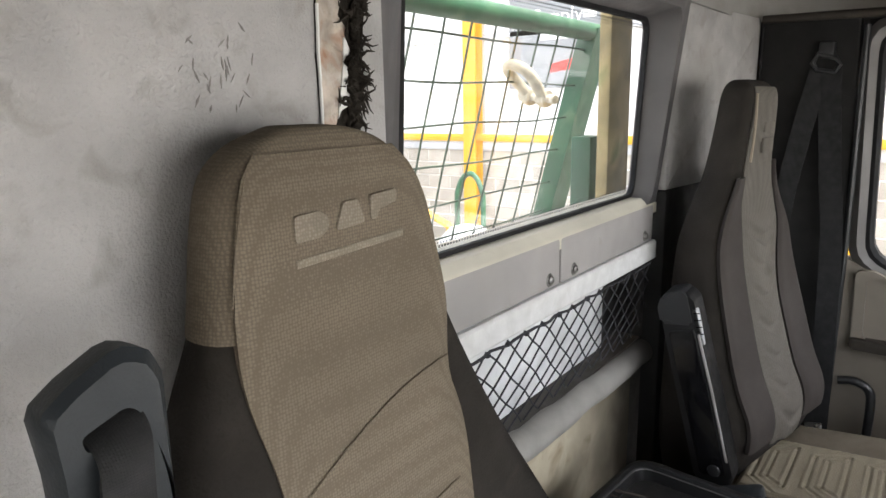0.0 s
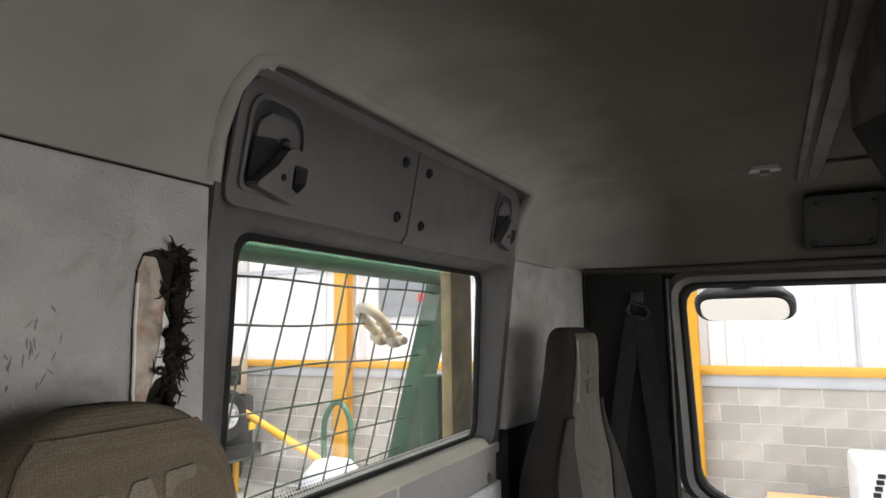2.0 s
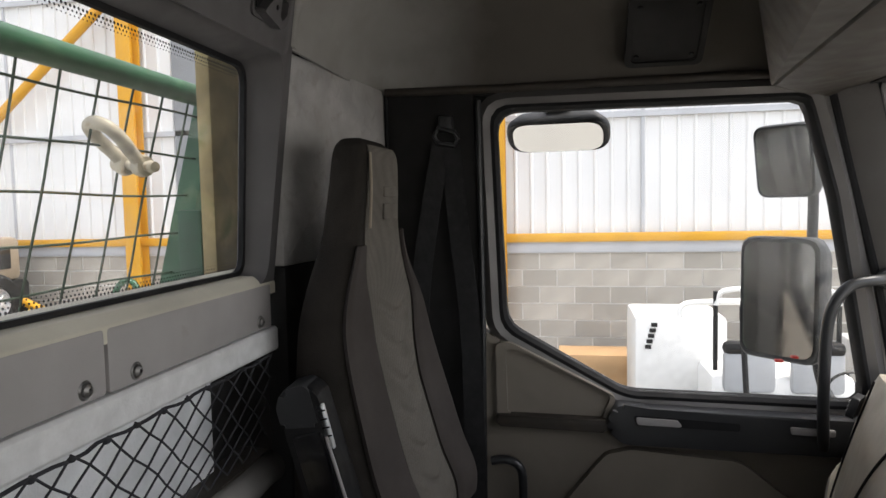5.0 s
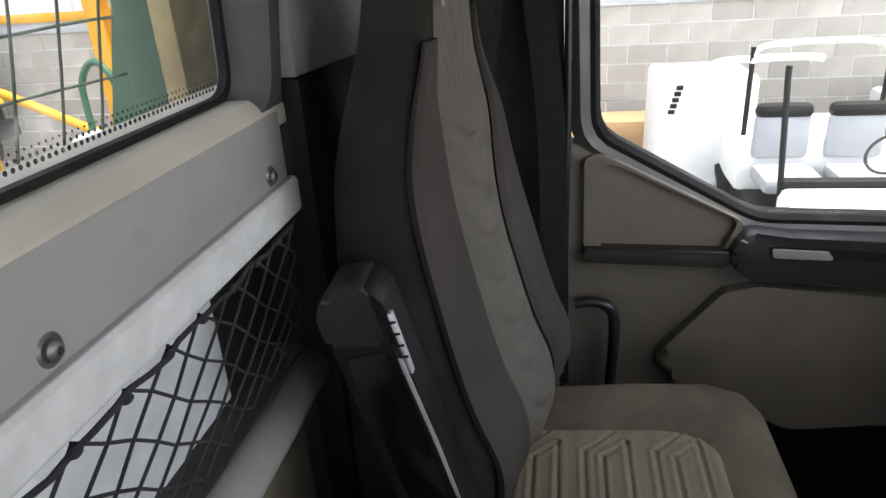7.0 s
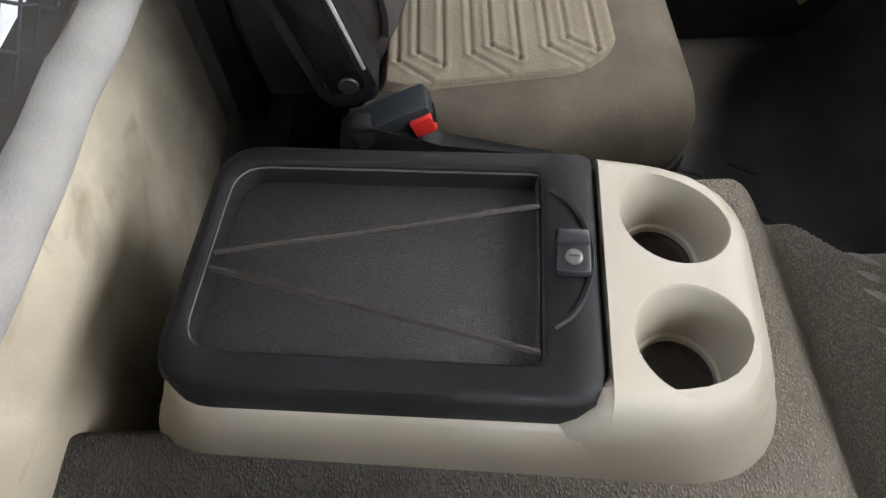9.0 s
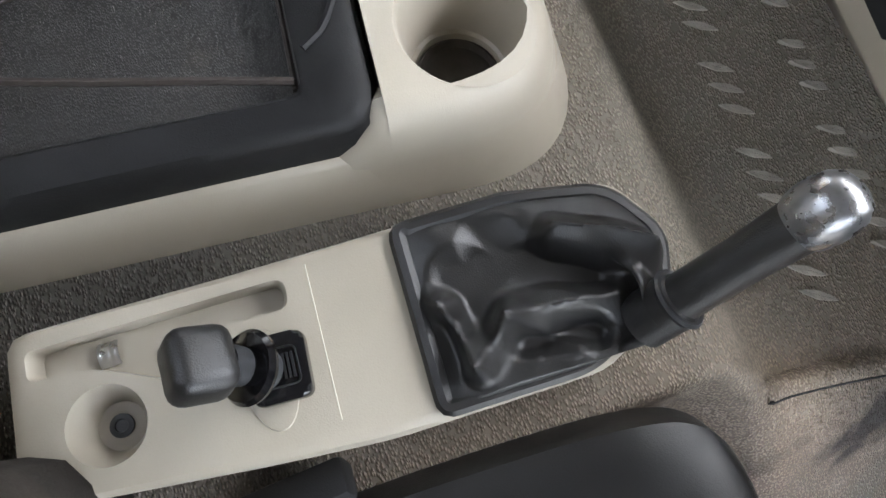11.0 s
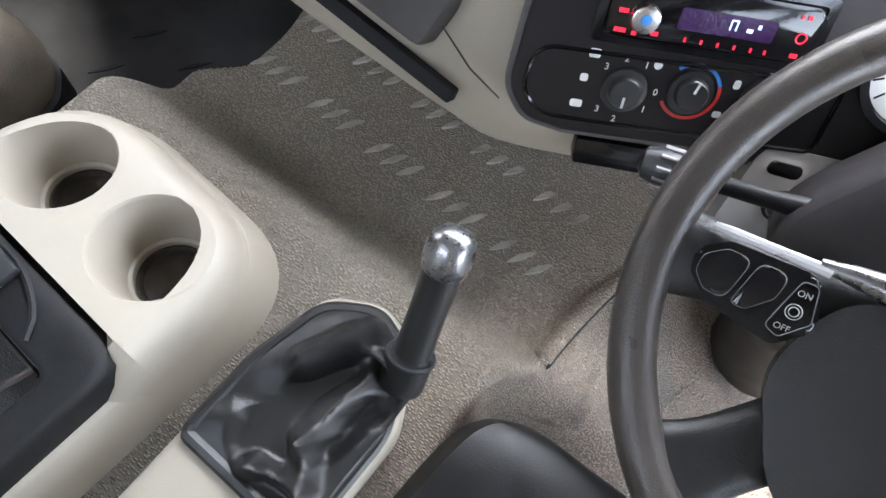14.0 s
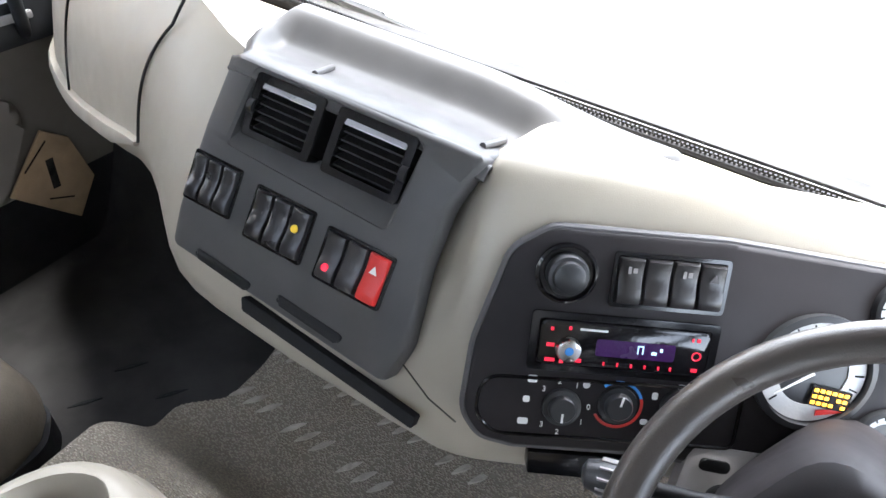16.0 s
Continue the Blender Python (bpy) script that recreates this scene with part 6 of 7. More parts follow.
for (x0, x1) in ((-0.232, -0.133), (-0.114, -0.012)):
    vf = part("vent", ringed(rect(x0, x1, 0.116, 0.190, 0.006, 4), rect(x0 + 0.010, x1 - 0.010, 0.124, 0.180, 0.004, 4), -0.02, 0.012, CEN), PIANO, centre, "black air vent")
    part("vent_back", prism(rect(x0 + 0.008, x1 - 0.008, 0.122, 0.182), -0.019, -0.014, CEN), RUBBER, vf)
    for k in range(5):
        part("slat", cuboid(x0 + 0.011, x1 - 0.011, -0.0012, 0.0012, -0.006, 0.008, 0, 1, CEN @ Matrix.Translation((0, 0.131 + 0.0095 * k, 0)) @ pose(0, 0, 0, 28, 0, 0)), DARK, vf)
    part("top_slat", cuboid(x0 + 0.011, x1 - 0.011, -0.0045, 0.0045, -0.001, 0.002, 0.001, 1, CEN @ Matrix.Translation((0, 0.177, 0.009)) @ pose(0, 0, 0, -25, 0, 0)), SILVER, vf, "bright louvre")
    part("thumb_wheel", lathe([(0, -0.004), (0.010, -0.004), (0.010, 0.004), (0, 0.004)], CEN @ Matrix.Translation((x0 + 0.004 if x0 < -0.2 else x1 - 0.004, 0.150, 0.007)) @ pose(0, 0, 0, 0, 90, 0), 16), BLACK, vf)


def rocker(m, w, h, material, parent, label="", mark=None, lamp=None):
    """A rocker switch, dished along its height."""
    sec = [(-h / 2, 0.0), (-h / 2, 0.0070), (-h * 0.42, 0.0092), (-h * 0.24, 0.0094), (-h * 0.08, 0.0066), (h * 0.12, 0.0052), (h * 0.34, 0.0062), (h * 0.46, 0.0078), (h / 2, 0.0068), (h / 2, 0.0)]
    bm = loft([[(x, a, b * f) for a, b in sec] for x, f in ((-w / 2, 0.55), (-w * 0.46, 0.86), (-w * 0.36, 1.0), (0, 1.04), (w * 0.36, 1.0), (w * 0.46, 0.86), (w / 2, 0.55))])
    bmesh.ops.transform(bm, matrix=m, verts=bm.verts)
    sw = part("rocker_switch", bm, material, parent, label)
    if mark == "triangle":
        part("symbol", prism([(-0.005, 0.006), (0.005, 0.006), (0.0, 0.015)], 0.0085, 0.0092, m), GREY if material is SWITCH else PRINT, sw)
    elif mark == "bars":
        part("symbol", merge(prism(rect(-0.004, -0.001, 0.008, 0.015), 0.007, 0.0082, m), prism(rect(0.001, 0.005, 0.009, 0.014), 0.007, 0.0082, m)), LGREY, sw)
    if lamp is not None:
        part("tell_tale", lathe([(0, 0.0), (0.0048, 0.0), (0.004, 0.0022), (0.0, 0.0028)], m @ Matrix.Translation((0, lamp[0], 0.0085)), 16), lamp[1], sw)
    return sw


for x0, x1, y0, y1, kinds in ((-0.283, -0.213, 0.018, 0.074, ("", "", "")), (-0.182, -0.101, 0.010, 0.069, ("", "", "y")), (-0.076, 0.009, 0.007, 0.063, ("r", "b", "h"))):
    bay = part("switch_bay", ringed(rect(x0 - 0.003, x1 + 0.003, y0 - 0.003, y1 + 0.003, 0.004, 4), rect(x0, x1, y0, y1, 0.002, 4), 0.008, 0.0125, CEN), PIANO, centre)
    part("bay_floor", prism(rect(x0, x1, y0, y1), 0.0085, 0.0108, CEN), RUBBER, bay)
    w = (x1 - x0) / 3
    for k, kd in enumerate(kinds):
        m = CEN @ Matrix.Translation((x0 + w * (k + 0.5), (y0 + y1) / 2, 0.0105))
        rocker(m, w * 0.88, (y1 - y0) * 0.94, RED if kd == "h" else SWITCH, centre, "red hazard switch" if kd == "h" else "", "triangle" if kd == "h" else None, (-0.012, LEDR) if kd == "r" else (0.006, YDOT) if kd == "y" else None)
for x0, x1 in ((-0.245, -0.150), (-0.115, -0.015)):
    part("finger_pull", prism(rounded([(x0, -0.034), (x1, -0.040), (x1 - 0.006, -0.052), (x0 + 0.006, -0.046)], 0.005, 4), 0.002, 0.012, CEN, 0.003), BLACK, centre, "black drawer pull")
part("coin_slot", prism(rounded([(-0.168, -0.064), (0.092, -0.083), (0.092, -0.097), (-0.160, -0.080)], 0.003, 3), -0.012, 0.001, CEN, 0.001), RUBBER, dash, "dark slot under the centre panel")
part("panel_joint", tube([CEN @ Vector(p) for p in ((0.058, -0.036, 0.004), (0.10, -0.052, 0.010), (0.135, -0.062, 0.004))], 0.0009, 6), DUSTY, dash)
# storage tray on top


def tray_sheet(u, v):
    """Tray behind the vents: a rounded brow, a floor falling to the rear, a sloped rear wall and a rim that sweeps out to a point."""
    y = -0.872 - 0.176 * v
    left = 0.242 + 0.048 * smoothstep(0.0, 0.55, v)
    right = -0.101 - 0.170 * smoothstep(0.05, 0.98, v) ** 1.1
    x = left + (right - left) * u
    crest = 0.841 + 0.013 * smoothstep(0.0, 0.08, v) + 0.006 * smoothstep(0.40, 0.92, v) - 0.019 * smoothstep(0.0, -0.21, x)
    well = smoothstep(0.06, 0.56, v) * (1 - smoothstep(0.60, 0.86, v))
    ends = smoothstep(0.282, 0.246, x) * smoothstep(-0.150, -0.080, x)
    z = crest - 0.026 * well * ends
    z -= 0.03 * smoothstep(0.955, 1.0, v) + 0.020 * smoothstep(0.05, 0.0, min(u, 1 - u)) ** 1.5 * smoothstep(0.0, 0.30, v)
    return Vector((x, y, z))


part("top_tray", surface(tray_sheet, 90, 70, 0.004), GRAPHITE, dash, "black open tray on the dashboard", 60)
for a, b in (((0.153, -0.922), (0.163, -0.966)), ((-0.077, -0.912), (-0.082, -0.954))):
    part("tray_rib", tube([(a[0], a[1], 0.8425), (b[0], b[1], 0.8300)], 0.0042, 8), GRAPHITE, dash)

# driver's panel
dp = rounded([(0.46, 0.115), (0.20, 0.137), (0.024, 0.137), (-0.014, 0.112), (-0.042, 0.012), (-0.047, -0.066), (-0.026, -0.094), (0.010, -0.101), (0.14, -0.099), (0.46, -0.13)], [0.01, 0.2, 0.03, 0.04, 0.1, 0.04, 0.03, 0.03, 0.2, 0.01], 6)
driver_panel = part("driver_panel", plate(dp, [], 0.010, -0.02, DRV, 0.007), PANELB, dash, "matt black instrument panel")
part("panel_rim", tube([DRV @ Vector((u, v, 0.001)) for u, v in dp], 0.0045, 8, True), GREY, driver_panel)


def dial(u, v, r, parent):
    m = DRV @ Matrix.Translation((u, v, 0.010))
    g = part("gauge", lathe([(r * 1.12, 0), (r * 1.12, 0.008), (r * 1.0, 0.010), (r * 0.98, 0.002), (0, 0.002)], m, 40), SATIN, parent, "round instrument")
    ring_o, ring_i = circle((0, 0), r * 0.96, 40), circle((0, 0), r * 0.64, 40)
    part("dial_ring", ringed(ring_o, ring_i, 0.002, 0.0035, m), DIAL, g, "pale dial ring")
    for k in range(14):
        a = radians(-40 + 260 * k / 13)
        part("tick", cuboid(-0.0008, 0.0008, -r * 0.08, r * 0.08, 0.0034, 0.0042, 0, 1, m @ Matrix.Translation((r * 0.84 * math.cos(a), r * 0.84 * math.sin(a), 0)) @ pose(0, 0, 0, 0, 0, math.degrees(a) - 90)), RUBBER, g)
    a = radians(200)
    part("needle", prism([(0.0, -0.0016), (r * 0.8, -0.0006), (r * 0.8, 0.0006), (0.0, 0.0016)], 0.005, 0.006, m @ pose(0, 0, 0, 0, 0, 215)), PRINT, g)
    return g, m


g1, gm = dial(0.305, 0.012, 0.056, driver_panel)
part("amber_display", prism(rect(0.004, 0.046, -0.034, -0.012, 0.002, 2), 0.0045, 0.006, gm @ pose(0, 0, 0, 0, 0, -8)), RUBBER, g1)
for r_ in range(3):
    for c_ in range(6):
        if random.random() < 0.75:
            part("lit_segment", cuboid(-0.0021, 0.0021, -0.0017, 0.0017, 0.0, 0.001, 0, 1, gm @ pose(0, 0, 0, 0, 0, -8) @ Matrix.Translation((0.008 + 0.0065 * c_, -0.030 + 0.0068 * r_, 0.006))), AMBER, g1)
part("red_band", prism([(0.010, -0.046), (0.050, -0.038), (0.050, -0.034), (0.010, -0.040)], 0.0045, 0.0056, gm), RED, g1)
dial(0.385, 0.085, 0.032, driver_panel)
dial(0.395, -0.058, 0.032, driver_panel)
# light switch, rockers
knobm = DRV @ Matrix.Translation((0.041, 0.093, 0.010))
part("knob_well", lathe([(0.031, 0), (0.031, 0.004), (0.028, 0.006), (0.026, 0.002), (0.0, 0.002)], knobm, 32), PIANO, driver_panel)
part("light_knob", lathe([(0.021, 0.001), (0.021, 0.012), (0.0195, 0.015), (0.016, 0.016), (0.015, 0.022), (0.012, 0.024), (0.0, 0.0245)], knobm, 32), SATIN, driver_panel, "black rotary light switch")
part("switch_bay", ringed(rect(0.086, 0.202, 0.063, 0.120, 0.005, 4), rect(0.090, 0.198, 0.067, 0.116, 0.003, 4), 0.008, 0.0125, DRV), PIANO, driver_panel)
part("bay_floor", prism(rect(0.089, 0.199, 0.066, 0.117), 0.0085, 0.0108, DRV), RUBBER, driver_panel)
for k in range(4):
    rocker(DRV @ Matrix.Translation((0.1035 + 0.0270 * k, 0.0915, 0.0105)), 0.0245, 0.046, SWITCH, driver_panel, "", None if k == 1 else "triangle" if k == 3 else "bars")
# radio
rb = part("radio", ringed(rect(0.013, 0.203, -0.010, 0.053, 0.005, 4), rect(0.021, 0.195, -0.003, 0.046, 0.004, 4), 0.006, 0.0135, DRV), PIANO, driver_panel, "car radio with a violet display")
part("fascia", prism(rect(0.0225, 0.1935, -0.0015, 0.0445, 0.006, 4), 0.002, 0.0155, DRV, 0.004), PIANO, rb)
part("display", prism(rect(0.080, 0.160, 0.011, 0.029, 0.003, 3), 0.015, 0.0162, DRV), SCREEN, rb, "violet lit display")
for u, v, w, h in ((0.1225, 0.021, 0.0011, 0.0085), (0.1275, 0.021, 0.0011, 0.0085), (0.125, 0.0248, 0.0050, 0.0011)):
    part("lit_mark", prism(rect(u - w / 2, u + w / 2, v - h / 2, v + h / 2), 0.0162, 0.0167, DRV), LEDB, rb, "blue lit marks")
for u, v, w, h in ((0.139, 0.0185, 0.005, 0.0030), (0.146, 0.0225, 0.0025, 0.0035)):
    part("lit_mark", prism(rect(u - w / 2, u + w / 2, v - h / 2, v + h / 2), 0.0162, 0.0167, DRV), LEDB, rb)
part("print_line", prism(rect(0.062, 0.090, 0.0365, 0.0385), 0.0152, 0.0158, DRV), PRINT, rb)
rk = DRV @ Matrix.Translation((0.052, 0.016, 0.0150))
part("volume_knob", lathe([(0.0125, 0), (0.0125, 0.006), (0.0115, 0.009), (0.0095, 0.0100), (0.0, 0.0085)], rk, 28), CHROME, rb, "chrome volume knob")
part("knob_cap", lathe([(0.0050, 0.0085), (0.0042, 0.0098), (0.0, 0.0102)], rk, 20), BLUEP, rb)
for u, v, w in ((0.034, 0.036, 0.003), (0.052, 0.038, 0.003), (0.034, 0.019, 0.008), (0.035, 0.003, 0.010), (0.047, 0.002, 0.004), (0.064, 0.004, 0.006), (0.182, 0.036, 0.003), (0.182, 0.004, 0.006), (0.176, 0.036, 0.0015), (0.090, 0.003, 0.0018), (0.104, 0.003, 0.0018), (0.118, 0.003, 0.0018), (0.132, 0.003, 0.0018), (0.146, 0.003, 0.0018), (0.158, 0.003, 0.0018)):
    part("lit_key", prism(rect(u - w / 2, u + w / 2, v - 0.0018, v + 0.0018), 0.0150, 0.0164, DRV), LEDR, rb)
part("ring_key", tube([DRV @ Vector((0.182 + 0.0042 * math.cos(a), 0.019 + 0.0042 * math.sin(a), 0.0158)) for a in [2 * math.pi * k / 18 for k in range(18)]], 0.0007, 5, True), LEDR, rb)
# heater controls
part("heater_rim", tube([DRV @ Vector((u, v, 0.0100)) for u, v in rounded([(-0.030, -0.022), (0.24, -0.016), (0.24, -0.082), (-0.012, -0.086), (-0.034, -0.066)], [0.03, 0.01, 0.01, 0.03, 0.03], 6)], 0.0022, 6, True), PIANO, driver_panel)
for u, v, turn in ((0.0553, -0.0506, 180), (0.1127, -0.0430, -10), (0.1766, -0.0400, 60)):
    m = DRV @ Matrix.Translation((u, v, 0.010))
    kn = part("heater_knob", lathe([(0.0205, 0), (0.0200, 0.004), (0.0150, 0.0045), (0.0140, 0.0095), (0.0125, 0.0108), (0.0, 0.0110)], m, 30), SATIN, driver_panel, "black heater knob")
    part("pointer", cuboid(-0.0011, 0.0011, 0.003, 0.0130, 0.0104, 0.0116, 0, 1, m @ pose(0, 0, 0, 0, 0, turn)), PRINT, kn)
for a0, a1, mt in ((20, 130, BLUEP), (-150, 20, RED)):
    o = [(0.1127 + 0.0265 * math.cos(radians(a0 + (a1 - a0) * k / 20)), -0.043 + 0.0265 * math.sin(radians(a0 + (a1 - a0) * k / 20))) for k in range(21)]
    i = [(0.1127 + 0.0235 * math.cos(radians(a0 + (a1 - a0) * k / 20)), -0.043 + 0.0235 * math.sin(radians(a0 + (a1 - a0) * k / 20))) for k in range(20, -1, -1)]
    part("temperature_arc", prism(o + i, 0.009, 0.0108, DRV), mt, driver_panel)
for ch, a, rr in (("1", 62, 0.028), ("2", 100, 0.0285), ("3", 138, 0.0275), ("0", 4, 0.028), ("1", -35, 0.0275), ("2", -92, 0.029), ("3", -130, 0.0285)):
    wording("numeral", ch, 0.0085, DRV @ Matrix.Translation((0.0553 + rr * math.cos(radians(a)), -0.0506 + rr * math.sin(radians(a)), 0.0104)), PRINT, driver_panel)
for u, v, w, h in ((0.022, -0.022, 0.010, 0.008), (0.018, -0.045, 0.007, 0.007), (0.017, -0.070, 0.011, 0.007), (0.150, -0.030, 0.006, 0.008), (0.176, -0.018, 0.008, 0.006), (0.143, -0.060, 0.008, 0.006)):
    part("symbol", prism(rect(u - w / 2, u + w / 2, v - h / 2, v + h / 2, 0.002, 2), 0.0098, 0.0106, DRV), PRINT, driver_panel)
part("snow_dot", lathe([(0, 0), (0.0038, 0), (0.0038, 0.0008), (0, 0.0008)], DRV @ Matrix.Translation((0.078, -0.024, 0.0098)), 14), PRINT, driver_panel)
part("lower_bin", prism(rounded([(0.028, -0.108), (0.150, -0.108), (0.150, -0.136), (0.030, -0.134)], 0.003, 3), -0.02, 0.004, DRV, 0.001), PIANO, dash, "black open bin under the heater controls")

# ---- steering wheel ----
g_, b_ = -0.438, -0.564
WU = Vector((math.cos(g_), math.sin(g_), 0))
WV = Vector((-math.sin(g_) * math.cos(b_), math.cos(g_) * math.cos(b_), math.sin(b_)))
WH = frame_of((-0.549, -0.668, 0.783), WU, -WV) @ Matrix.Diagonal((1, 1, -1, 1))   # second axis away from the driver; third axis up towards the driver
wheel = thing("steering_wheel", (-0.549, -0.668, 0.70), "black leather four-spoke steering wheel with worn rim", "steering wheel")
RIM = mat("worn_leather_rim", (0.050, 0.043, 0.038), 0.32, var=0.22, scale=7, grain=700, bump=0.14)
part("rim", tube([WH @ Vector((0.213 * math.cos(a), 0.213 * math.sin(a), 0)) for a in [2 * math.pi * k / 96 for k in range(96)]], 0.0165, 16, True), RIM, wheel)
hub = part("hub", prism(rounded([(-0.090, -0.036), (0.0, 0.0), (0.090, -0.036), (0.076, -0.110), (0.0, -0.160), (-0.076, -0.110)], [0.05, 0.12, 0.05, 0.06, 0.06, 0.06], 10), -0.05, 0.006, WH, 0.014, 4), VINYL, wheel, "grained black hub pad")


def spoke(a, b, w0, w1, z0, z1):
    a, b = Vector(a), Vector(b)
    d = (b - a).normalized()
    n_ = Vector((-d.y, d.x))
    rings = []
    for s in [k / 8 for k in range(9)]:
        p, w, z = a.lerp(b, s), w0 + (w1 - w0) * (4 * (s - 0.5) ** 2 if s > 0.5 else 0) , z0 + (z1 - z0) * s
        rings.append([WH @ Vector((*(p + n_ * w * math.cos(t)), z + 0.011 * math.sin(t))) for t in [2 * math.pi * k / 14 for k in range(14)]])
    return loft(rings)


for sx in (1, -1):
    part("spoke", spoke((0.055 * sx, -0.030), (0.178 * sx, -0.118), 0.024, 0.034, -0.022, -0.002), VINYL, wheel)
    part("spoke", spoke((0.030 * sx, -0.105), (0.050 * sx, -0.205), 0.026, 0.040, -0.022, -0.002), VINYL, wheel)
    part("silver_trim", tube([WH @ Vector(p) for p in ((0.166 * sx, -0.082, 0.006), (0.158 * sx, -0.077, 0.007), (0.130 * sx, -0.060, 0.005), (0.104 * sx, -0.044, 0.004))], [0.0028, 0.0034, 0.0036, 0.004], 8), SILVER, wheel, "silver spoke trim")
    pod = part("button_pod", prism(rounded([(x * sx, y) for x, y in ((0.160, -0.099), (0.152, -0.080), (0.104, -0.050), (0.079, -0.072), (0.086, -0.098), (0.129, -0.115), (0.150, -0.111))], 0.010, 6), -0.014, 0.008, WH, 0.004, 3), PIANO, wheel, "gloss black button pod")
    for outline in ([(0.154, -0.098), (0.148, -0.084), (0.134, -0.076), (0.124, -0.105), (0.136, -0.111), (0.148, -0.108)], [(0.130, -0.073), (0.114, -0.064), (0.108, -0.080), (0.112, -0.098), (0.120, -0.103)]):
        o = rounded([(x * sx, y) for x, y in outline], 0.007, 5)
        part("pod_button", prism(o, 0.006, 0.0095, WH, 0.0012), PIANO, pod)
        part("button_rim", tube([WH @ Vector((x, y, 0.0088)) for x, y in o], 0.0005, 5, True), GREY, pod)
    kr = rounded([(x * sx, y) for x, y in ((0.108, -0.060), (0.100, -0.055), (0.084, -0.072), (0.088, -0.092), (0.098, -0.094), (0.103, -0.078))], 0.004, 4)
    part("key_rim", tube([WH @ Vector((x, y, 0.0082)) for x, y in kr], 0.0004, 5, True), GREY, pod)
    if sx == 1:
        tilt = Matrix(((-0.835, 0.55, 0, 0), (0.55, 0.835, 0, 0), (0, 0, 1, 0), (0, 0, 0, 1)))
        for wd, at in (("ON", (0.1005, -0.0645)), ("OFF", (0.0915, -0.0865))):
            wording("lettering", wd, 0.0056, WH @ Matrix.Translation((*at, 0.0084)) @ tilt, PODMARK, pod)
        for rr in (0.0048, 0.0030):
            part("symbol_ring", tube([WH @ Vector((0.0955 + rr * math.cos(a), -0.0755 + rr * math.sin(a), 0.0084)) for a in [2 * math.pi * k / 20 for k in range(20)]], 0.0004, 5, True), PODMARK, pod)
band = [(0.112 - 0.014 * k) for k in range(17)]
part("hub_trim", tube([WH @ Vector((x, -0.046 + 0.042 * (1 - (x / 0.112) ** 2), 0.004 - 0.007 * (1 - (x / 0.112) ** 2))) for x in band], [0.0038 + 0.0105 * (1 - (x / 0.112) ** 2) for x in band], 14), KNOBM, wheel, "silver band over the hub")
column = thing("steering_column", (-0.55, -0.76, 0.45), "dark steering column shroud with control stalks", "steering column")
part("shroud", loft([[WH @ Vector((x * s, y * s - 0.01 + o, z)) for x, y in rounded([(-0.162, -0.06), (0.162, -0.06), (0.140, 0.085), (-0.140, 0.085)], 0.05, 6)] for s, z, o in ((0.80, -0.040, 0.0), (0.95, -0.048, 0.0), (1.08, -0.10, 0.012), (1.18, -0.16, 0.03), (1.25, -0.24, 0.06))]), PANELB, column)
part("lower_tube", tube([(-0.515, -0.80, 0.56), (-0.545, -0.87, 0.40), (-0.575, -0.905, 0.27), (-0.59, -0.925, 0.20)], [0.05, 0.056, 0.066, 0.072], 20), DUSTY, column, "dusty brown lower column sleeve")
IGN = frame_of((-0.428, -0.872, 0.572), (-0.87, -0.48, 0), (0.2, -0.41, 0.88))
cover = part("column_cover", prism(rounded([(-0.062, -0.075), (0.075, -0.075), (0.060, 0.045), (-0.040, 0.052)], 0.018, 5), -0.01, 0.008, IGN, 0.004), LGREY, column, "grey lower panel with the ignition lock")
part("ignition_lock", lathe([(0.017, 0.0), (0.017, 0.003), (0.014, 0.0045), (0.012, 0.002), (0.0, 0.0015)], IGN @ Matrix.Translation((0.0, -0.010, 0.008)), 24), RUBBER, cover, "black ignition lock")
part("button", prism(rounded([(-0.030, 0.024), (0.004, 0.020), (0.004, 0.034), (-0.028, 0.038)], 0.006, 4), 0.006, 0.0105, IGN, 0.001), BLACK, cover)
stalk = part("stalk", tube([(-0.455, -0.765, 0.712), (-0.40, -0.752, 0.700), (-0.345, -0.742, 0.687)], [0.011, 0.0075, 0.007], 14), BLACK, column, "dark control stalk")
part("stalk_end", tube([(-0.350, -0.743, 0.688), (-0.340, -0.741, 0.686), (-0.318, -0.737, 0.681), (-0.306, -0.735, 0.678), (-0.302, -0.734, 0.677)], [0.011, 0.015, 0.016, 0.013, 0.006], 16), SATIN, stalk)
for k in range(10):
    a = 2 * math.pi * k / 10
    d = Vector((0.97, 0.12, -0.14)).normalized()
    e1 = d.orthogonal().normalized()
    e2 = d.cross(e1)
    off = (e1 * math.cos(a) + e2 * math.sin(a)) * 0.0160
    part("rib", tube([Vector((-0.340, -0.741, 0.686)) + off, Vector((-0.316, -0.737, 0.681)) + off], 0.0015, 5), LGREY, stalk)

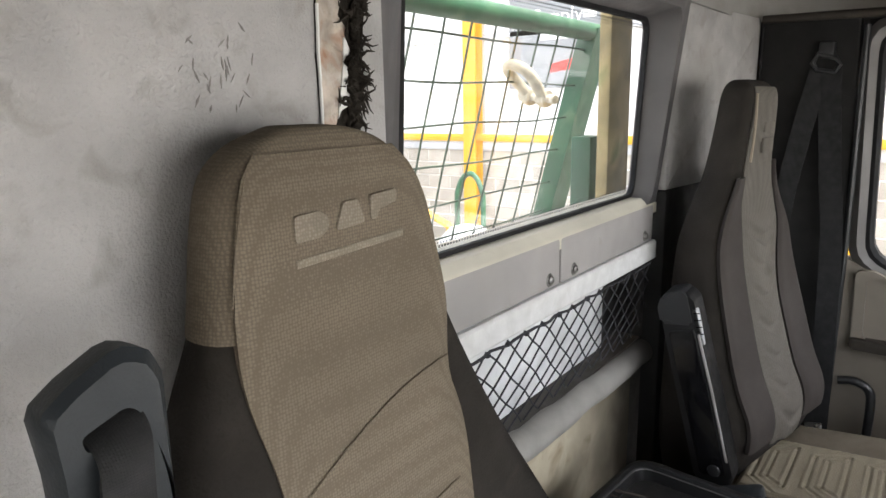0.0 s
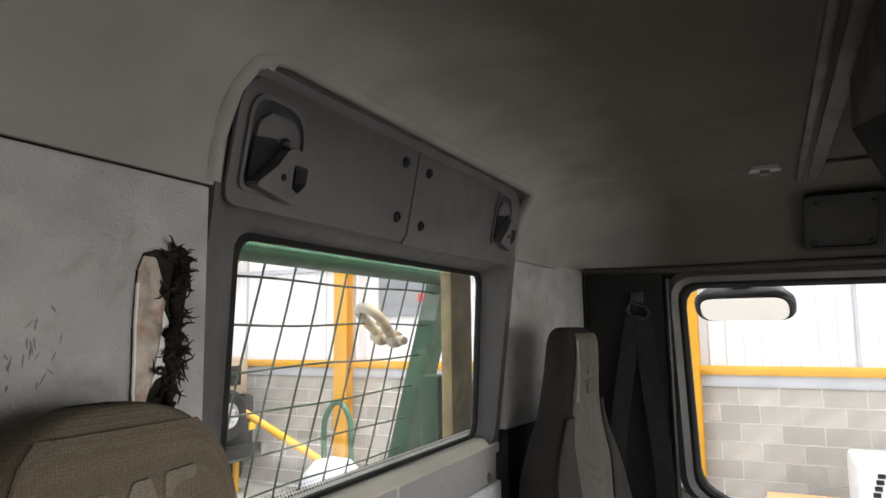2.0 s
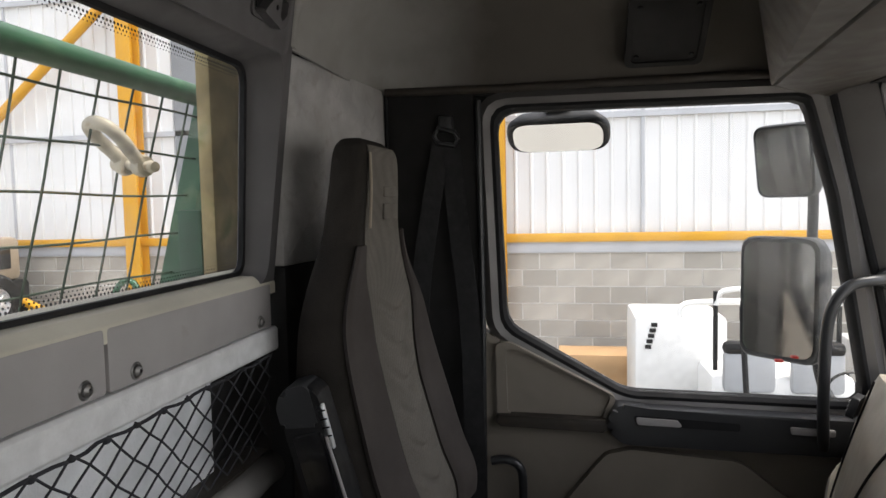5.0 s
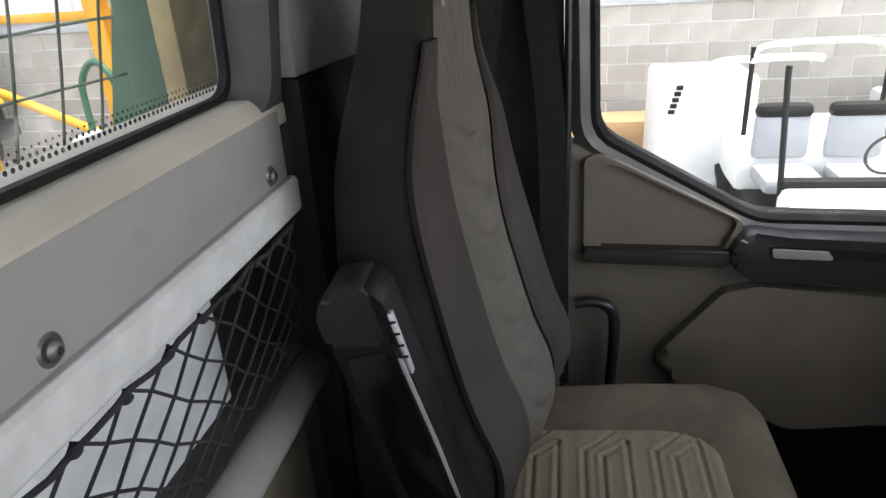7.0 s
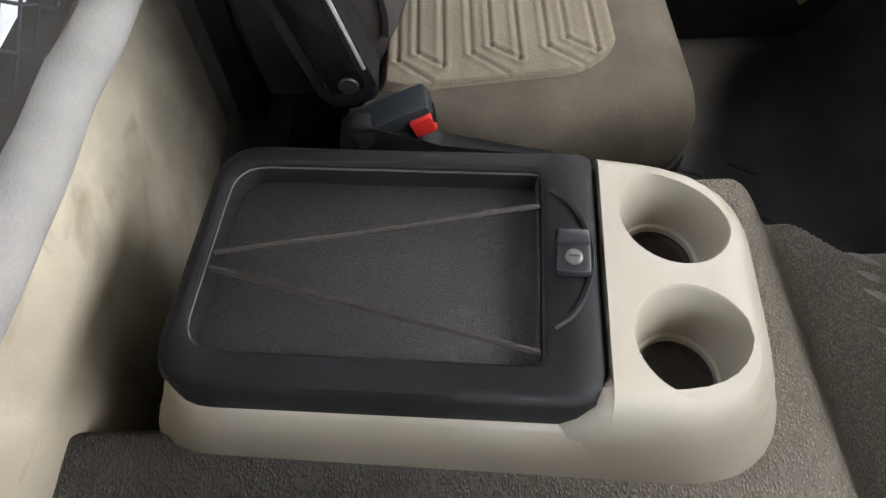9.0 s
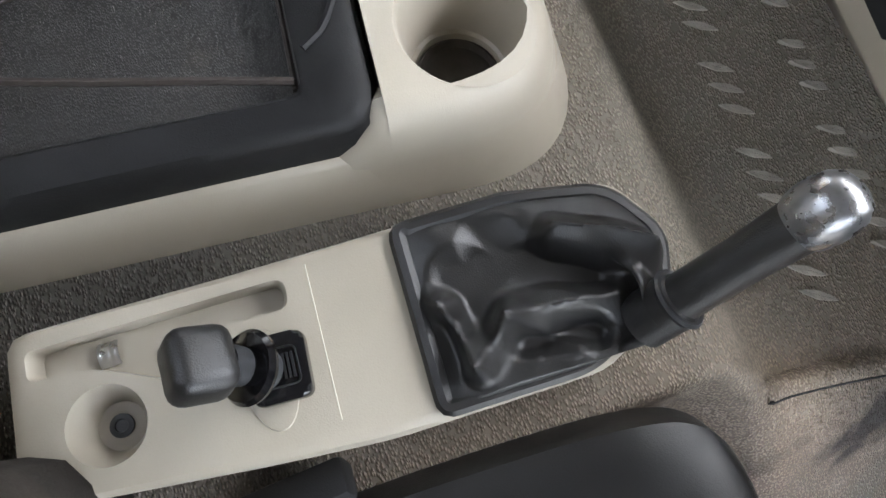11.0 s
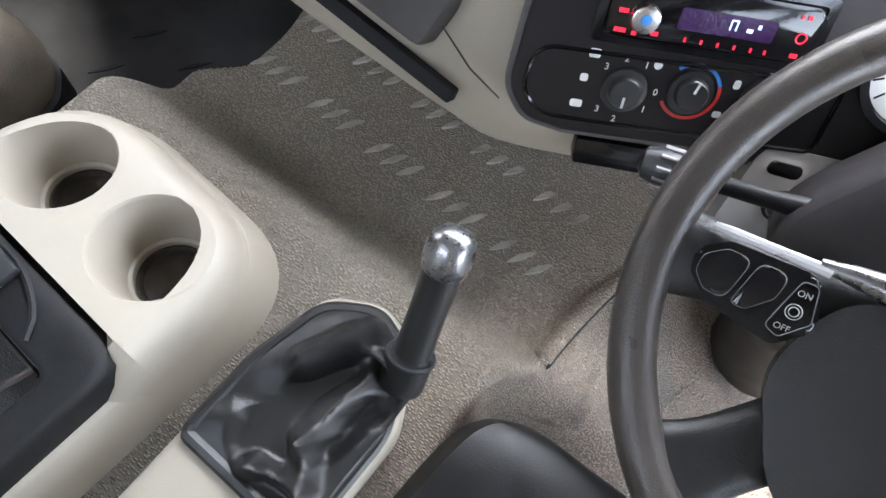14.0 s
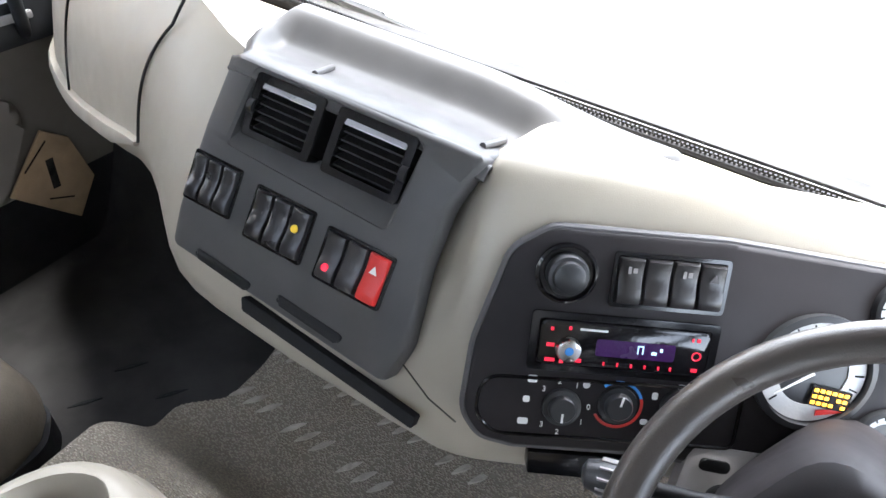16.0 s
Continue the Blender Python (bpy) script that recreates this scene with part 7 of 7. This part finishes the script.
# ---- windscreen ----
ws = thing("windscreen", (0, -1.25, 0.74), "clear laminated windscreen with a dotted black border", "windscreen", kind="structure")
WSM = frame_of((0, -1.29, 0.72), (-1, 0, 0), (0, 0.155, 0.70))
wp = part("pane", prism(rect(-1.02, 1.02, -0.02, 0.74, 0.05), -0.004, 0.0, WSM), PANE, ws, "clear glass pane")
wp.visible_shadow = False
part("border", ringed(rect(-1.02, 1.02, -0.02, 0.74, 0.05), rect(-0.985, 0.985, 0.001, 0.715, 0.05), 0.001, 0.003, WSM), BLACKTAPE, ws, "black printed border")
FOOT = smooth_path([(1.0, -1.262, 0.738), (0.39, -1.262, 0.733), (0.20, -1.262, 0.723), (-0.05, -1.262, 0.718), (-0.50, -1.262, 0.718), (-1.0, -1.262, 0.718)], 6)
setting("trim_windscreen_foot", merge(tube(FOOT, 0.0065, 8), *[cuboid(-0.0019, 0.0019, -0.002, 0.002, 0.0, 0.0065, 0, 1, pose(*p, 0, 0, 0) @ Matrix.Translation((0, 0, 0.0045))) for p in resample_open(FOOT, 0.0068)]), RUBBER, "rubber strip with a toothed edge at the foot of the windscreen", "trim")
for bx, bz, cx, cz in ((0.62, 0.737, 0.10, 0.699), (-0.20, 0.700, -0.74, 0.694)):
    wiper = thing("wiper", (bx, -1.335, bz), "black windscreen wiper at rest", "wiper", "windscreen wipers")
    part("arm", tube([(bx + 0.06, -1.37, bz - 0.09), (bx - 0.05, -1.36, bz - 0.016), ((bx + cx) / 2, -1.352, (bz + cz) / 2 - 0.002)], 0.008, 8), RUBBER, wiper)
    part("blade", tube([(bx, -1.335, bz), ((bx + cx) / 2, -1.335, (bz + cz) / 2 + 0.002), (cx, -1.335, cz)], [0.005, 0.009, 0.005], 6), RUBBER, wiper)
setting("trim_windscreen_head", cuboid(-1.05, 1.05, -1.24, -1.12, 1.41, 1.72, 0), DARK, "steel header above the windscreen", "cab wall")


# ---- mirrors outside ----
def mirror(c, face, w, h, d, label, curve=0.35):
    t = thing("door_mirror", c, label, "mirror", "outside mirrors")
    f = Vector(face).normalized()
    u = Vector((0, 0, 1)).cross(f).normalized()
    m = frame_of(c, u, f.cross(u))
    o = resample(rounded([(-w, -h), (w, -h), (w, h), (-w, h)], min(w, h) * curve, 7), 60)
    bm = loft([[m @ Vector((x * s, y * s, z)) for x, y in o] for s, z in ((0.6, -d), (0.85, -d * 0.85), (1.0, -d * 0.3), (1.0, 0.0), (0.97, 0.006), (0.92, 0.004), (0.92, -0.004))])
    part("housing", bm, BLUEGREY, t, "dark grey mirror housing")
    part("mirror_glass", prism([(x * 0.87, y * 0.91) for x, y in o], -0.004, 0.0085, m), MIRROR, t, "mirror glass")
    return t


big = mirror((1.31, -1.035, 0.895), (-0.70, 0.71, 0.02), 0.112, 0.168, 0.10, "large rectangular door mirror in a dark housing")
mirror((1.31, -1.045, 1.265), (-0.68, 0.70, -0.16), 0.082, 0.098, 0.07, "small wide-angle mirror in a dark housing")
part("arm", tube(smooth_path([(1.10, -1.16, 0.62), (1.32, -1.15, 0.66), (1.38, -1.14, 0.9), (1.38, -1.14, 1.2), (1.36, -1.12, 1.28)], 5), 0.014, 10), BLUEGREY, big)
part("lamp", cuboid(1.245, 1.262, -1.03, -1.01, 0.735, 0.742, 0.002), RED, big)
kerb = mirror((1.125, -0.452, 1.338), (-0.60, 0.05, -0.80), 0.130, 0.056, 0.045, "convex kerb mirror hanging over the door window", 0.85)
part("bracket", cuboid(1.10, 1.15, -0.485, -0.42, 1.36, 1.44, 0.01), BLUEGREY, kerb)

# ---- body behind the cab ----
def board_y(z):
    return 0.45 - 0.267 * (z - 1.4)


head_board = thing("mesh_headboard", (0.3, 0.45, 0.2), "green steel frame with wire mesh behind the cab", "headboard")
part("top_rail", tube([(-1.2, board_y(1.46), 1.462), (0.0, board_y(1.46), 1.458), (1.06, board_y(1.46), 1.452)], 0.026, 12), GREEN, head_board, "green painted top rail")
part("post", loft([[(1.03 + a, board_y(z) + b, z) for a, b in ((-0.05, -0.03), (0.05, -0.03), (0.05, 0.03), (-0.05, 0.03))] for z in (0.2, 1.46)]), GREEN, head_board)
part("brace_post", cuboid(0.632, 0.712, 0.262, 0.315, 0.2, 1.168, 0.004), GREEN, head_board)
part("timber", cuboid(0.535, 0.66, 0.175, 0.205, 0.9, 1.6, 0.006), WOODY, head_board, "mossy timber upright")
part("bottom_rail", cuboid(-1.2, 1.06, board_y(0.5) - 0.03, board_y(0.5) + 0.03, 0.40, 0.52, 0.004), GREEN, head_board)
for k in range(10):
    z = 1.401 - 0.098 * k
    pts = [(-1.2 + 2.24 * j / 28, board_y(z) + 0.002 * math.sin(j * 1.1 + k), z + 0.003 * math.sin(j * 0.8 + 2 * k)) for j in range(29)]
    part("wire", tube(pts, 0.0028, 6), WIRE, head_board)
for k in range(23):
    x = 0.999 - 0.104 * k
    pts = [(x + 0.003 * math.sin(j * 0.9 + k), board_y(1.44 - 0.94 * j / 14) - 0.005, 1.44 - 0.94 * j / 14) for j in range(15)]
    part("wire", tube(pts, 0.0028, 6), WIRE, head_board)
sk = thing("shackle", (0.53, board_y(1.30) - 0.02, 1.25), "weathered steel bow shackle hung on the mesh", "shackle")
up_ = Vector((-0.70, 0.20, 0.68)).normalized()          # towards the crown of the bow
pin_ = Vector((-0.35, -0.93, -0.09)).normalized()       # along the pin, out towards the cab
SM = frame_of((0.628, board_y(1.30) - 0.035, 1.302), pin_, up_)
bow = [SM @ Vector(p) for p in ((0.030, -0.045, 0), (0.034, -0.012, 0), (0.041, 0.022, 0), (0.033, 0.052, 0), (0.0, 0.066, 0), (-0.033, 0.052, 0), (-0.041, 0.022, 0), (-0.034, -0.012, 0), (-0.030, -0.045, 0))]
part("bow", tube(smooth_path(bow, 4), 0.0145, 12), IRON, sk)
for sx in (-1, 1):
    part("eye", lathe([(0.0, -0.014), (0.021, -0.013), (0.024, 0.0), (0.021, 0.013), (0.0, 0.014)], SM @ Matrix.Translation((0.030 * sx, -0.054, 0)) @ pose(0, 0, 0, 0, 90, 0), 18), IRON, sk)
part("pin", lathe([(0.0, -0.062), (0.015, -0.062), (0.015, -0.048), (0.0105, -0.047), (0.0105, 0.056), (0.013, 0.057), (0.011, 0.072), (0.0, 0.073)], SM @ Matrix.Translation((0, -0.054, 0)) @ pose(0, 0, 0, 0, 90, 0), 16), IRON, sk)

# ---- the yard and hall wall ----
GZ = -1.25
setting("ground", cuboid(-400, 400, -400, 400, GZ - 0.2, GZ, 0), GROUND, "pale concrete hall floor", "ground")
wall = setting("wall_hall", cuboid(8.03, 8.25, -24, 34, GZ, 0.56, 0), MORTAR, "grey concrete block wall with pale mortar", "wall")
setting("flashing", merge(cuboid(7.98, 8.25, -24, 34, 0.555, 0.665, 0.0), cuboid(7.985, 8.25, -24, 34, 0.53, 0.553, 0.0)), FLASH, "grey steel flashing on the block wall", "flashing")
y = -24.0
pts = []
while y < 34.0:
    pts += [(8.06, y), (8.06, y + 0.15), (8.035, y + 0.165), (8.035, y + 0.185), (8.06, y + 0.20)]
    y += 0.20
bm = bmesh.new()
lo, hi = [bm.verts.new((x, yy, 0.66)) for x, yy in pts], [bm.verts.new((x, yy, 9.0)) for x, yy in pts]
for k in range(len(pts) - 1):
    bm.faces.new((lo[k], lo[k + 1], hi[k + 1], hi[k]))
setting("cladding", bm, CLAD, "white ribbed steel cladding", "cladding")
for yy in (-1.40, 7.6, -6.5, 13.0):
    setting("cladding_joint", cuboid(8.015, 8.05, yy - 0.02, yy + 0.02, 0.66, 9.0, 0), FLASH, "grey joint between cladding sheets", "joint")
for zz in (2.24, 4.2):
    setting("girt", cuboid(8.00, 8.045, -24, 34, zz - 0.035, zz + 0.035, 0), FLASH, "pale steel rail along the cladding", "rail")
rail = thing("guard_rail", (7.95, 0, 0.66), "yellow painted steel rail along the hall wall", "rail")
part("rail", cuboid(7.93, 8.0, -24, 34, 0.668, 0.778, 0.004), YELLOW, rail)
for yy in (0.40, 5.50, 10.6, -4.7, -9.8, 15.7):
    post = thing("hall_column", (7.9, yy, GZ), "yellow painted steel hall column", "column", "hall columns")
    part("flange", cuboid(7.76, 7.78, yy - 0.11, yy + 0.11, GZ, 9.0, 0.002), YELLOW, post)
    part("web", cuboid(7.78, 7.96, yy - 0.008, yy + 0.008, GZ, 9.0, 0), YELLOW, post)
    part("flange", cuboid(7.96, 7.98, yy - 0.11, yy + 0.11, GZ, 9.0, 0.002), YELLOW, post)
    if yy == 5.50:
        part("brace", tube([(7.82, 5.6, 4.2), (7.82, 7.60, 2.55), (7.82, 10.4, 0.2)], 0.07, 10), YELLOW, post)
handrail = thing("yellow_handrail", (7.4, 6.3, GZ), "yellow sloping steel handrail", "handrail")
part("rail", tube([(7.4, 7.3, 0.09), (7.4, 5.55, -0.66)], 0.06, 10), YELLOW, handrail)
for s in (0.0, 1.0):
    part("post", tube([(7.4, 7.2 - 1.55 * s, 0.06 - 0.66 * s), (7.4, 7.2 - 1.55 * s, GZ)], 0.05, 10), YELLOW, handrail)
sign = thing("wall_sign", (7.9, 4.2, 1.45), "dark grey company sign with white and red marks", "sign")
SG = frame_of((8.0, 4.3, 2.4), (0, -1, 0), (0, 0, 1))
part("board", prism(rect(-0.62, 0.85, -0.95, 1.2, 0.02, 3), -0.045, 0.0, SG), SIGNG, sign)
wording("lettering", "Supply", 0.30, SG @ Matrix.Translation((0.16, 0.03, 0.003)), PRINT, sign)
part("printed_bar", prism(rect(0.55, 0.75, -0.02, 0.08), 0.0, 0.004, SG), PRINT, sign)
part("printed_bar", prism(rect(-0.1, 0.7, -0.28, -0.20), 0.0, 0.004, SG), PRINT, sign)
part("red_mark", prism([(0.05, -0.62), (0.75, -0.48), (0.75, -0.66), (0.05, -0.74)], 0.0, 0.004, SG), RED, sign)
part("red_mark", prism([(0.45, 0.4), (0.75, 0.5), (0.75, 1.0), (0.55, 0.9)], 0.0, 0.004, SG), RED, sign)
carton = thing("cardboard_box", (7.5, -0.8, GZ), "brown cardboard sheets leaning by the wall", "box")
part("carton", cuboid(7.2, 7.7, -1.26, -0.36, GZ, -0.60, 0.01), CARD, carton)
part("flap", cuboid(7.18, 7.2, -1.22, -0.40, -0.85, -0.60, 0.003), CARD, carton)


def cart(px, py, turn):
    t = thing("utility_cart", (px, py, GZ), "white open utility cart with grey seats", "cart", "parked utility carts")
    m = pose(px, py, GZ, 0, 0, turn)

    def P(*a, **k):
        return cuboid(*a, m=m, **k)

    part("chassis", P(-1.3, 1.3, -0.55, 0.55, 0.25, 0.42, bev=0.04), BLACK, t)
    part("tub", P(-1.25, -0.25, -0.6, 0.6, 0.40, 0.85, bev=0.06), WHITE, t, "white rear box")
    part("bonnet", prism(rounded([(0.75, 0.40), (1.35, 0.40), (1.30, 0.62), (0.95, 0.78), (0.75, 0.80)], 0.08, 4), -0.55, 0.55, m @ frame_of((0, 0, 0), (1, 0, 0), (0, 0, 1)), 0.04), WHITE, t, "white bonnet")
    for sy in (-0.28, 0.28):
        seat = part("seat", P(-0.20, 0.28, sy - 0.23, sy + 0.23, 0.55, 0.68, bev=0.05), GRSEAT, t, "grey vinyl seat")
        part("seat_back", P(-0.30, -0.20, sy - 0.22, sy + 0.22, 0.70, 1.08, bev=0.05), GRSEAT, seat, "grey seat back")
        part("head_pad", P(-0.32, -0.19, sy - 0.22, sy + 0.22, 1.04, 1.16, bev=0.05), BLACK, seat, "black head pad")
    for sx, sy, lean in ((0.72, -0.52, -0.22), (0.72, 0.52, -0.22), (-0.45, -0.52, 0.0), (-0.45, 0.52, 0.0)):
        part("roof_post", tube([m @ Vector((sx, sy, 0.6)), m @ Vector((sx + lean, sy, 1.52)), m @ Vector((sx + lean, sy, 1.58))], 0.022, 8), BLACK, t)
    part("hoop", tube(smooth_path([m @ Vector(p) for p in ((-0.45, -0.52, 1.45), (-0.45, -0.45, 1.58), (-0.45, 0.0, 1.61), (-0.45, 0.45, 1.58), (-0.45, 0.52, 1.45))], 4), 0.024, 8), WHITE, t)
    sc = part("screen", P(0.60, 0.612, -0.5, 0.5, 0.80, 1.15, bev=0.004), PANE, t, "clear cart windscreen")
    sc.visible_shadow = False
    part("dash_bar", P(0.62, 0.72, -0.52, 0.52, 0.74, 0.82, bev=0.02), BLACK, t)
    part("steering_ring", tube([m @ Vector((0.42 + 0.05 * math.cos(a), 0.28 + 0.17 * math.sin(a), 0.92 + 0.16 * math.cos(a))) for a in [2 * math.pi * k / 24 for k in range(24)]], 0.012, 6, True), BLACK, t)
    for wx in (-0.85, 0.95):
        for wy in (-0.55, 0.55):
            wm = m @ Matrix.Translation((wx, wy, 0.24)) @ pose(0, 0, 0, 90, 0, 0)
            wl = part("wheel", lathe([(0.13, -0.08), (0.22, -0.09), (0.24, -0.05), (0.24, 0.05), (0.22, 0.09), (0.13, 0.08), (0.13, -0.08)], wm, 24), RUBBER, t, "black tyre")
            part("hub_cap", lathe([(0.0, -0.085), (0.12, -0.07), (0.13, 0.0), (0.12, 0.07), (0.0, 0.085)], wm, 20), ALLOY, wl)
    return t


cart(5.35, -2.32, 180)
cart(6.5, -4.05, 176)
van = thing("white_trailer", (6.4, -1.5, GZ), "white panelled trailer with dark vents", "trailer")
part("body", cuboid(6.2, 7.1, -2.0, -1.12, GZ + 0.25, 0.02, 0.05), WHITE, van)
part("frame_hoop", tube(smooth_path([(6.25, -1.55, 0.0), (6.25, -1.58, 0.12), (6.25, -1.75, 0.16), (6.25, -2.3, 0.17), (6.25, -2.5, 0.15)], 4), 0.03, 8), WHITE, van)
for k in range(5):
    part("vent", cuboid(6.185, 6.20, -1.28 - 0.015 * k, -1.22 - 0.015 * k, -0.30 + 0.055 * k, -0.26 + 0.055 * k, 0.004), BLACK, van)
for yy in (-1.9, -1.25):
    part("wheel", lathe([(0.0, -0.08), (0.2, -0.09), (0.25, -0.05), (0.25, 0.05), (0.2, 0.09), (0.0, 0.08)], pose(6.4, yy, GZ + 0.25, 0, 90, 0), 20), RUBBER, van)
jeep = thing("off_road_vehicle", (7.0, 7.6, GZ), "tan off-road vehicle with a spare wheel on its tail", "vehicle")
part("body", cuboid(6.35, 7.6, 7.02, 9.8, -0.75, 0.25, 0.06), BLACK, jeep, "dark lower body")
part("cabin", cuboid(6.4, 7.5, 7.05, 9.0, 0.25, 0.85, 0.08), TAN, jeep, "tan cabin")
part("rear_window", cuboid(6.7, 7.3, 7.035, 7.06, 0.42, 0.72, 0.02), PIANO, jeep)
sm = pose(6.86, 6.93, 0.0, 90, 0, 0)
sp = part("spare_wheel", lathe([(0.19, -0.10), (0.33, -0.11), (0.38, -0.06), (0.38, 0.06), (0.33, 0.11), (0.19, 0.10), (0.19, -0.10)], sm, 36), RUBBER, jeep, "black spare tyre")
part("rim", lathe([(0.19, -0.06), (0.19, 0.09), (0.17, 0.10), (0.16, 0.04), (0.06, 0.03), (0.05, 0.07), (0.0, 0.07)], sm, 30), ALLOY, sp, "alloy rim")
for k in range(6):
    part("spoke", cuboid(-0.03, 0.03, 0.05, 0.175, 0.03, 0.075, 0.008, 1, sm @ pose(0, 0, 0, 0, 0, 60 * k)), ALLOY, sp)
part("plate", cuboid(7.45, 7.60, 6.99, 7.01, -0.30, -0.18, 0.004), YDOT, jeep, "yellow plate")
part("bumper", cuboid(6.3, 7.65, 6.9, 7.05, -0.72, -0.50, 0.03), BLACK, jeep)
for wy in (7.6, 9.2):
    for wx in (6.45, 7.5):
        part("wheel", lathe([(0.0, -0.12), (0.33, -0.12), (0.40, -0.06), (0.40, 0.06), (0.33, 0.12), (0.0, 0.12)], pose(wx, wy, GZ + 0.40, 0, 90, 0), 28), RUBBER, jeep)
hoopt = thing("hand_truck", (5.0, 3.6, GZ), "grey-green tubular hand truck standing in the hall", "hand truck")
part("frame", tube(smooth_path([(5.0, 3.78, GZ + 0.05), (5.0, 3.78, 0.1), (5.0, 3.76, 0.35), (5.0, 3.66, 0.50), (5.0, 3.55, 0.50), (5.0, 3.46, 0.35), (5.0, 3.44, 0.1), (5.0, 3.44, GZ + 0.05)], 5), 0.03, 10), GREEN, hoopt)
part("toe_plate", cuboid(4.75, 5.05, 3.40, 3.82, GZ, GZ + 0.02, 0.004), GREEN, hoopt)
for wy in (3.36, 3.86):
    part("wheel", lathe([(0.0, -0.04), (0.11, -0.04), (0.13, 0.0), (0.11, 0.04), (0.0, 0.04)], pose(5.08, wy, GZ + 0.13, 90, 0, 0), 20), RUBBER, hoopt)
bin_ = thing("round_container", (4.0, 2.96, GZ), "pale grey container with a domed lid", "container")
part("drum", lathe([(0.0, 0.0), (0.27, 0.0), (0.28, 1.12), (0.0, 1.12)], pose(4.0, 2.96, GZ), 32), GRSEAT, bin_)
part("lid", lathe([(0.29, 1.10), (0.29, 1.16), (0.25, 1.30), (0.16, 1.40), (0.0, 1.44)], pose(4.0, 2.96, GZ), 32), GRSEAT, bin_, "domed lid")

# concrete blocks of the hall wall, course by course
block_mesh = None
for r in range(8):
    z0 = 0.53 - 0.2175 * (r + 1)
    if z0 < GZ - 0.05:
        break
    for c in range(38):
        yy = -5.2 + 0.442 * c + (0.221 if r % 2 else 0.0)
        if block_mesh is None:
            bm = cuboid(-0.002, 0.03, -0.2120, 0.2120, -0.0995, 0.0995, 0.0)
            first = part("block", bm, BLOCK, wall)
            block_mesh = first.data
            first.location = (8.02, yy, z0 + 0.108)
            continue
        ob = new("block", block_mesh)
        ob.parent = wall
        ob.location = (8.02 + random.uniform(-0.002, 0.002), yy, z0 + 0.108)
